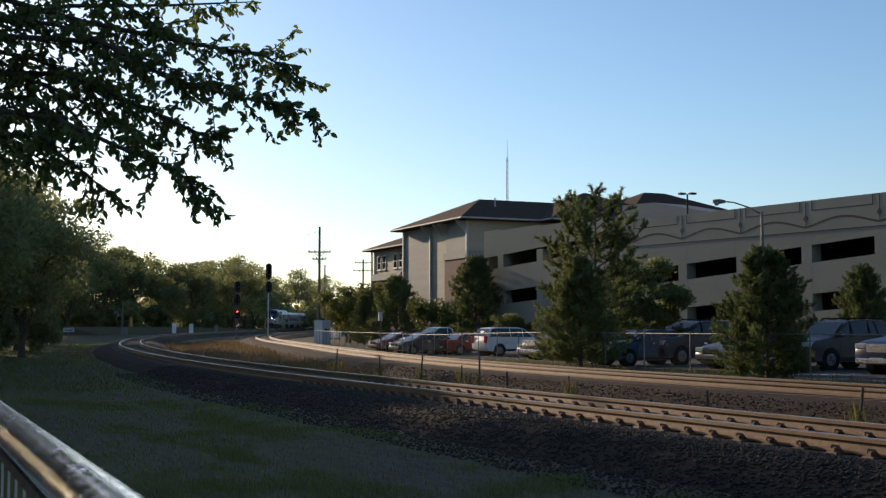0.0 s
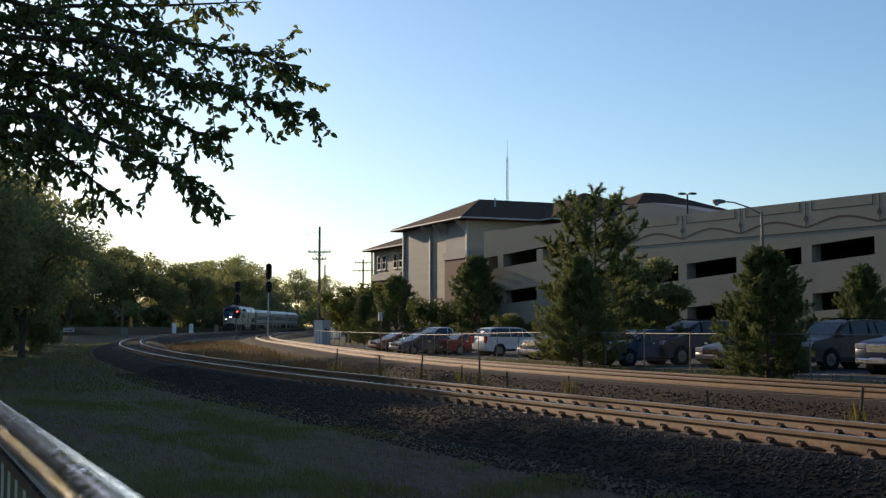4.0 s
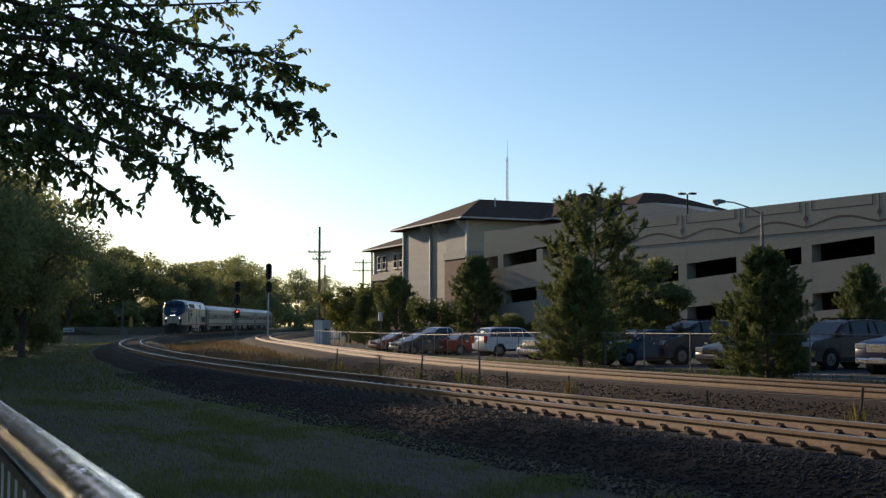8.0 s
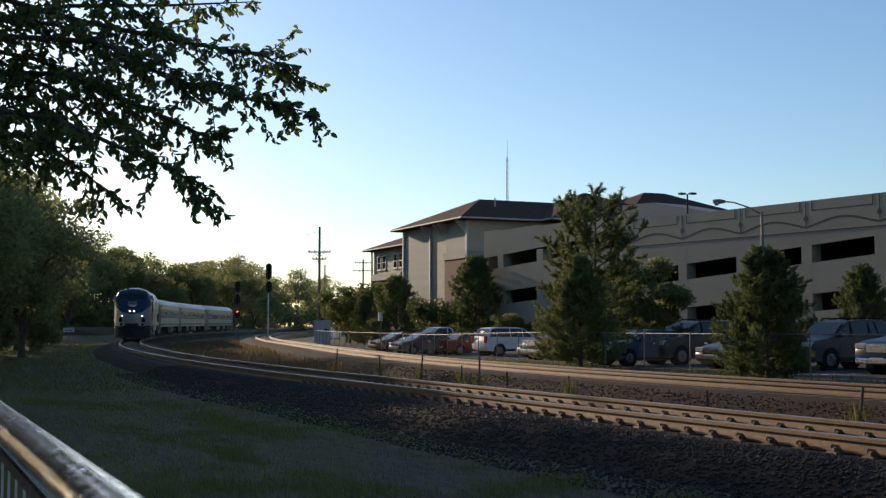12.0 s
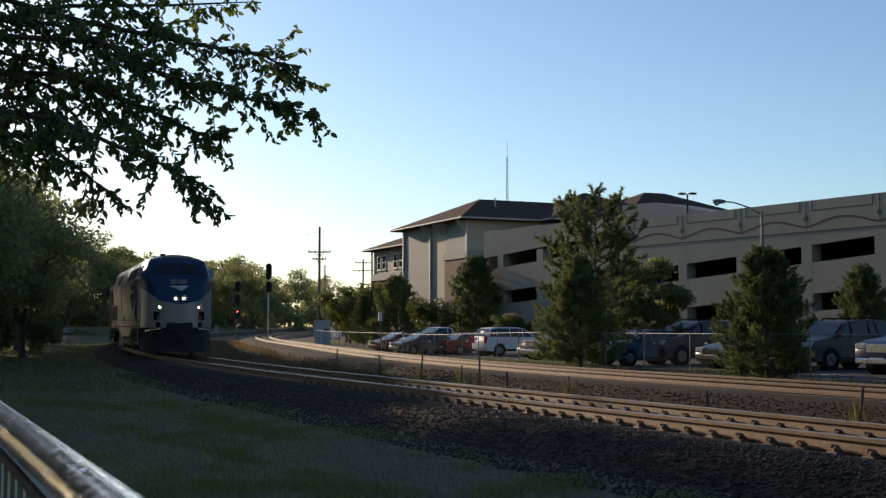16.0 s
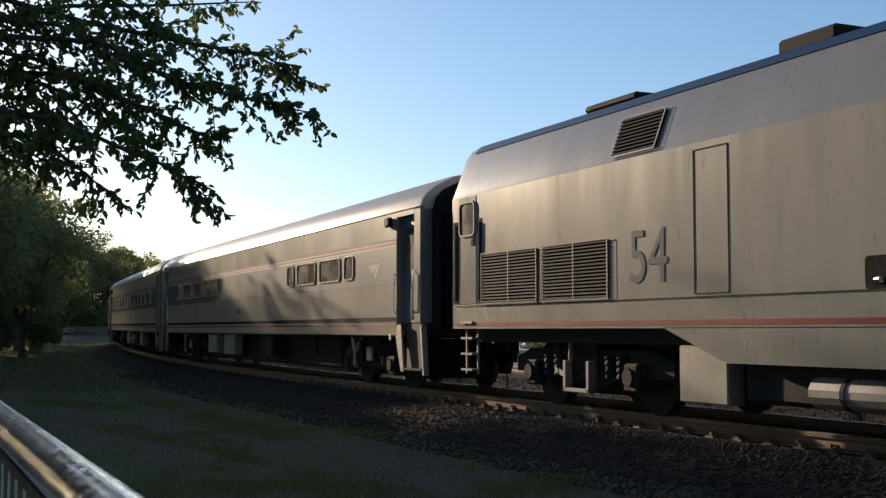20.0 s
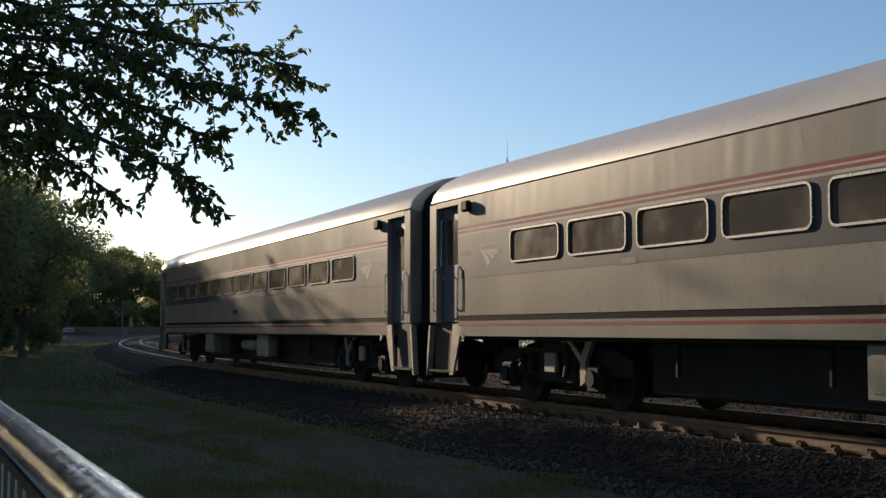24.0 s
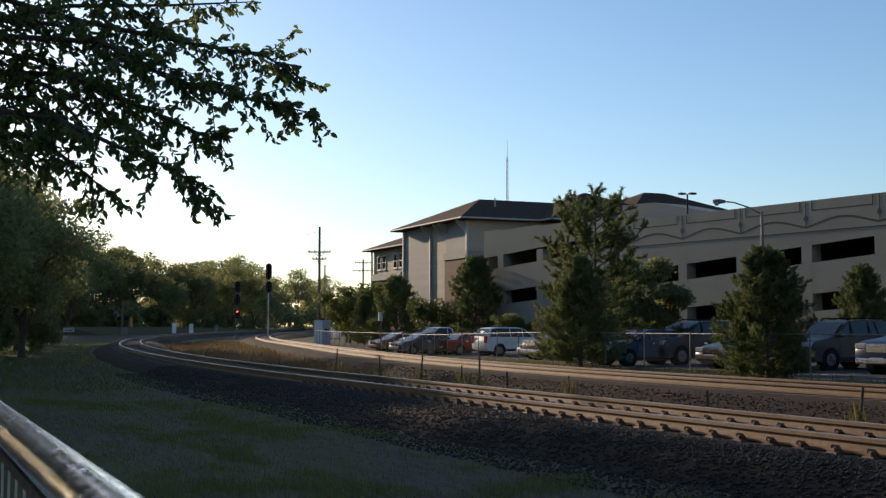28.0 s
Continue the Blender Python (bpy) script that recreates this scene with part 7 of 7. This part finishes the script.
# ---- the near tree whose branches hang into the view ----
def build_near_tree():
    T = thing("shade_tree", pose(-14.6, -1.6, -0.15), "leafy shade tree with low hanging branches", "tree")
    o = Vector((-14.6, -1.6, -0.15))
    rnd = random.Random(5)
    bm = bmesh.new()
    pts = [Vector((0, 0, -0.4)), Vector((0.05, 0.05, 1.6)), Vector((0.12, 0.2, 3.0)), Vector((0.2, 0.3, 5.0)), Vector((0.1, 0.2, 7.2))]
    for k, (a, b) in enumerate(zip(pts, pts[1:])):
        rod(bm, a, b, 0.24 - 0.045 * k, 0.24 - 0.045 * (k + 1), 12)
    part("trunk", bm, M["bark"], T, "dark tree trunk")
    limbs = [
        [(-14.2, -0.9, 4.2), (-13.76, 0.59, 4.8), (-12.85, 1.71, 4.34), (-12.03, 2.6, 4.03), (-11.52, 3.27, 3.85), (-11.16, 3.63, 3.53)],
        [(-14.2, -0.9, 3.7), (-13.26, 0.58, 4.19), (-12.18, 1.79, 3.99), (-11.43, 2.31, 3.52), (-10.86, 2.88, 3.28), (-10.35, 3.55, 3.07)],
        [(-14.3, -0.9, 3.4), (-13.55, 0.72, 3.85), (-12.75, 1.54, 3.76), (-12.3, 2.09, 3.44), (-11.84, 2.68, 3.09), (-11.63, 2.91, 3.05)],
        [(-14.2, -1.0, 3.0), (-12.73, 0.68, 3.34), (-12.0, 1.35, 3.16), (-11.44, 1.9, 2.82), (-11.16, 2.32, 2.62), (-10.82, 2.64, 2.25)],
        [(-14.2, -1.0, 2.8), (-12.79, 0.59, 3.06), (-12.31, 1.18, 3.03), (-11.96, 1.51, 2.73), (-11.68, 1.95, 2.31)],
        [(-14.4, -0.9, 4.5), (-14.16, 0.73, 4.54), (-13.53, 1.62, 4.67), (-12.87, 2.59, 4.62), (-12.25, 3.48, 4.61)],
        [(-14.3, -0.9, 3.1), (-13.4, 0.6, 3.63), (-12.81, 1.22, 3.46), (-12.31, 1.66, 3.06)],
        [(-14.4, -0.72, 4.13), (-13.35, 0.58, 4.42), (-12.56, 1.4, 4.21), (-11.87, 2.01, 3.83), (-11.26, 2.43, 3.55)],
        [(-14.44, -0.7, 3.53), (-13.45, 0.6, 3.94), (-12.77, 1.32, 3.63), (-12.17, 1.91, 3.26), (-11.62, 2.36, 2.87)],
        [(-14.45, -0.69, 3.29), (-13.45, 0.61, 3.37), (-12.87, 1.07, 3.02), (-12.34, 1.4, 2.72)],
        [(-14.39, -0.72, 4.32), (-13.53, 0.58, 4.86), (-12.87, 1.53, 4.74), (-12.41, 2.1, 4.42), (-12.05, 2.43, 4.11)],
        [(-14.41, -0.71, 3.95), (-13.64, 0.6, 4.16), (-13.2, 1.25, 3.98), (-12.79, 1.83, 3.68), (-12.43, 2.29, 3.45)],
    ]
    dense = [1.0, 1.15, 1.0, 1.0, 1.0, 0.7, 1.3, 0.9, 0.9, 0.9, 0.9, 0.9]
    # further limbs above and behind, out of the view
    for k in range(9):
        a = radians(150 + 24 * k)
        limbs.append([(-14.5, -1.4, 4.6 + 0.25 * k), (-14.5 + 1.5 * math.cos(a), -1.4 + 1.5 * math.sin(a), 5.6 + 0.22 * k), (-14.5 + 3.0 * math.cos(a), -1.4 + 3.0 * math.sin(a), 6.2 + 0.2 * k)])
        dense.append(0.8)
    lv, lf = [], []

    def leaf(p, d, s):
        n = Vector((rnd.gauss(0, 1), rnd.gauss(0, 1), rnd.gauss(0, 1)))
        side = d.cross(n)
        if side.length < 1e-3:
            return
        side.normalize()
        nn = side.cross(d)
        i = len(lv)
        w = s * rnd.uniform(0.22, 0.28)
        lv.extend((tuple(p), tuple(p + d * s * 0.35 + side * w + nn * 0.012), tuple(p + d * s * 0.74 + side * w * 0.82 + nn * 0.006), tuple(p + d * s - nn * 0.01), tuple(p + d * s * 0.74 - side * w * 0.82 + nn * 0.006), tuple(p + d * s * 0.35 - side * w + nn * 0.012), tuple(p + d * s * 0.5 - nn * 0.006)))
        lf.extend(((i, i + 1, i + 2, i + 6), (i + 6, i + 2, i + 3), (i, i + 6, i + 4, i + 5), (i + 6, i + 3, i + 4)))
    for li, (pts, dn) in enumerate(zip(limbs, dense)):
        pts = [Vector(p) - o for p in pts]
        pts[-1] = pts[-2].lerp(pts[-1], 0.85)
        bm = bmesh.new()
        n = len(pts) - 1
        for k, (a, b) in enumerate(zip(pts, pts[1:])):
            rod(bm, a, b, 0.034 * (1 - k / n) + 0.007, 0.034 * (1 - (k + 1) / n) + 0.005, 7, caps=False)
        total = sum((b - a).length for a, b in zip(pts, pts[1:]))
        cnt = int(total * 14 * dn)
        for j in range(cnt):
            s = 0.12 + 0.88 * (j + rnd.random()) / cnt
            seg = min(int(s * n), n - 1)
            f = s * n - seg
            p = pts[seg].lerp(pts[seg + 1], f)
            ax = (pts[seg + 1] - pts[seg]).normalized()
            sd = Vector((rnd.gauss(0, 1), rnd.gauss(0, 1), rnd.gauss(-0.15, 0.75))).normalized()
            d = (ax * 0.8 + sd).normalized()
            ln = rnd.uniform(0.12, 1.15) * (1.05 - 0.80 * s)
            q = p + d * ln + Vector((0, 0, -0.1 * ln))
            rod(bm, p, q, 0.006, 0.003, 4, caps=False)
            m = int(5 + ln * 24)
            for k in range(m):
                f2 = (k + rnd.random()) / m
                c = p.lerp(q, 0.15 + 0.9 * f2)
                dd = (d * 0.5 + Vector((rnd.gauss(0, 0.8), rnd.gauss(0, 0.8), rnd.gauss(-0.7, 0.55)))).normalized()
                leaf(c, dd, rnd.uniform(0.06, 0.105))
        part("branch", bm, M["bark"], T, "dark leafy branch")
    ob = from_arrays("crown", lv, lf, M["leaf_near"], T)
    return T


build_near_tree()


# ---- grass, weeds and stones ----
def _lawn(r):
    x, y = r.uniform(-42, -2), r.uniform(0.6, 6.6)
    return (x, y, ground_z(x, y) - 0.01)


def _near_lawn(r):
    while True:
        x, y = -3 - 27 * r.rand() ** 1.4, r.uniform(0.5, 7.2)
        v = 0.7 * noise.noise(Vector((x * 0.22, y * 0.8, 3.0))) + 0.6 * noise.noise(Vector((x * 0.9, y * 1.5, 8.0)))
        if r.rand() < 0.02 + 0.98 * smoothstep(-0.1, 0.4, v):
            return (x, y, ground_z(x, y) - 0.01)


def _far_lawn(r):
    x = r.uniform(-130, -35)
    y = r.uniform(-8, float(np.interp(-x, -_x, _y)) - 2.7)
    return (x, y, ground_z(x, y) - 0.01)


def _between(r):
    u = r.uniform(46, 125)
    s = smoothstep(46, 60, u)
    o = r.uniform(2.7, off2(u) - 2.6)
    p, th = line(u + 3.0 * noise.noise(Vector((u * 0.6, o * 0.8, 1.0))), o + 0.8 * noise.noise(Vector((u * 0.5, o, 7.0))))
    return (p.x, p.y, ground_z(p.x, p.y) - 0.02)


def _verge(r):
    u = r.uniform(4, 100)
    p, th = line(u, off2(u) + r.uniform(4.1, 5.7))
    return (p.x, p.y, ground_z(p.x, p.y) - 0.02)


def _stake_weeds(r):
    u0, o0 = ((15.0, 3.9), (29.3, 4.1), (31.5, 4.5), (33.8, 4.2), (38.5, 4.6), (44.5, 4.8), (24.6, 4.2), (11.6, 3.9))[r.randint(8)]
    p, th = line(u0 + r.normal() * 0.1, o0 + r.normal() * 0.1)
    return (p.x, p.y, ground_z(p.x, p.y) + r.uniform(0.0, 0.5))


blades("lawn_grass", 22000, _lawn, 0.07, 0.012, 1, M["blade"], "thin grass beside the railing")
blades("near_grass", 66000, _near_lawn, 0.075, 0.008, 2, M["blade"], "rough grass in the foreground")
blades("far_grass", 32000, _far_lawn, 0.11, 0.04, 3, M["blade"], "rough grass along the line")
blades("dry_grass", 10000, _between, 0.36, 0.028, 4, M["dry"], "tall dry brown grass between the tracks", 0.35)
def _middle_weeds(r):
    u = r.uniform(5, 60)
    o = r.uniform(2.6, off2(u) - 2.4)
    p, th = line(u, o)
    return (p.x, p.y, ground_z(p.x, p.y) - 0.02)


blades("track_weeds", 7000, _middle_weeds, 0.2, 0.014, 7, M["weed"], "thin brown weeds between the tracks", 0.6)
blades("verge_weeds", 7000, _verge, 0.24, 0.018, 5, M["weed"], "weeds along the chain-link fence")
blades("post_weeds", 500, _stake_weeds, 0.32, 0.02, 6, M["weed"], "weeds grown up round old posts", 0.6)


def _shoulder(r):
    x = -3 - 42 * r.rand() ** 2.0
    y = 9.08 - 2.4 * r.rand() ** 2.4
    y0 = y
    y = float(np.interp(-x, -_x, _y)) - (10.148 - y)
    d = abs(y0 - 10.148)
    z = float(np.interp(d, [0, 1.4, 1.9, 2.75, 4.4], [-0.20, -0.205, -0.28, -0.61, -0.64]))
    return (x, y, max(z + rise(back(x)), ground_z(x, y)) + 0.02)


def _crib(r):
    x = r.uniform(-30, -3)
    y = 10.148 + r.uniform(-1.2, 3.2)
    d = abs(y - 10.148)
    return (x, y, float(np.interp(d, [0, 1.25, 1.9, 3.1], [-0.215, -0.21, -0.26, -0.6])) + 0.004)


stones("ballast_stones", 36000, _shoulder, 0.022, 11, None, "dark angular ballast stones beside the rails")
def _middle(r):
    u = r.uniform(4, 48)
    p, th = line(u, r.uniform(2.2, off2(u) - 1.9))
    d = min(p.y - float(np.interp(-p.x, -_x, _y)), abs(off2(u) - (p.y - float(np.interp(-p.x, -_x, _y)))))
    z = float(np.interp(d, [1.95, 3.1, 4.4], [-0.24, -0.58, -1.2])) + rise(u)
    return (p.x, p.y, max(z, ground_z(p.x, p.y)) + 0.012)


# small dark stones added to darken the strip between the tracks
stones("cinders", 12000, _middle, 0.024, 13, None, "small dark stones added to darken the strip between the two tracks", "filler_stone")
stones("ballast_stones", 6000, _crib, 0.032, 12, None, "dark angular ballast stones between the rails")
build_ties(TRACK_A, lambda u: 0.0, -9.0, 92.0, 29.0)
build_ties(TRACK_B, off2, 6.0, 70.0, 0.0)


# ---- what moves ----
def motions():
    times = [0.25 * k for k in range(113)]
    walk(LOCO, [(t, loco_pose(t)) for t in times])
    for k, c in enumerate(COACHES):
        walk(c, [(t, coach_pose(t, k)) for t in times])
    for ob, x, r in ALL_WHEELS:
        start = run(0.0)
        walk(ob, [(k / 30, Matrix.Translation((x, 0, r)) @ Matrix.Rotation((start - run(k / 30)) / r, 4, "Y")) for k in range(841)])


motions()
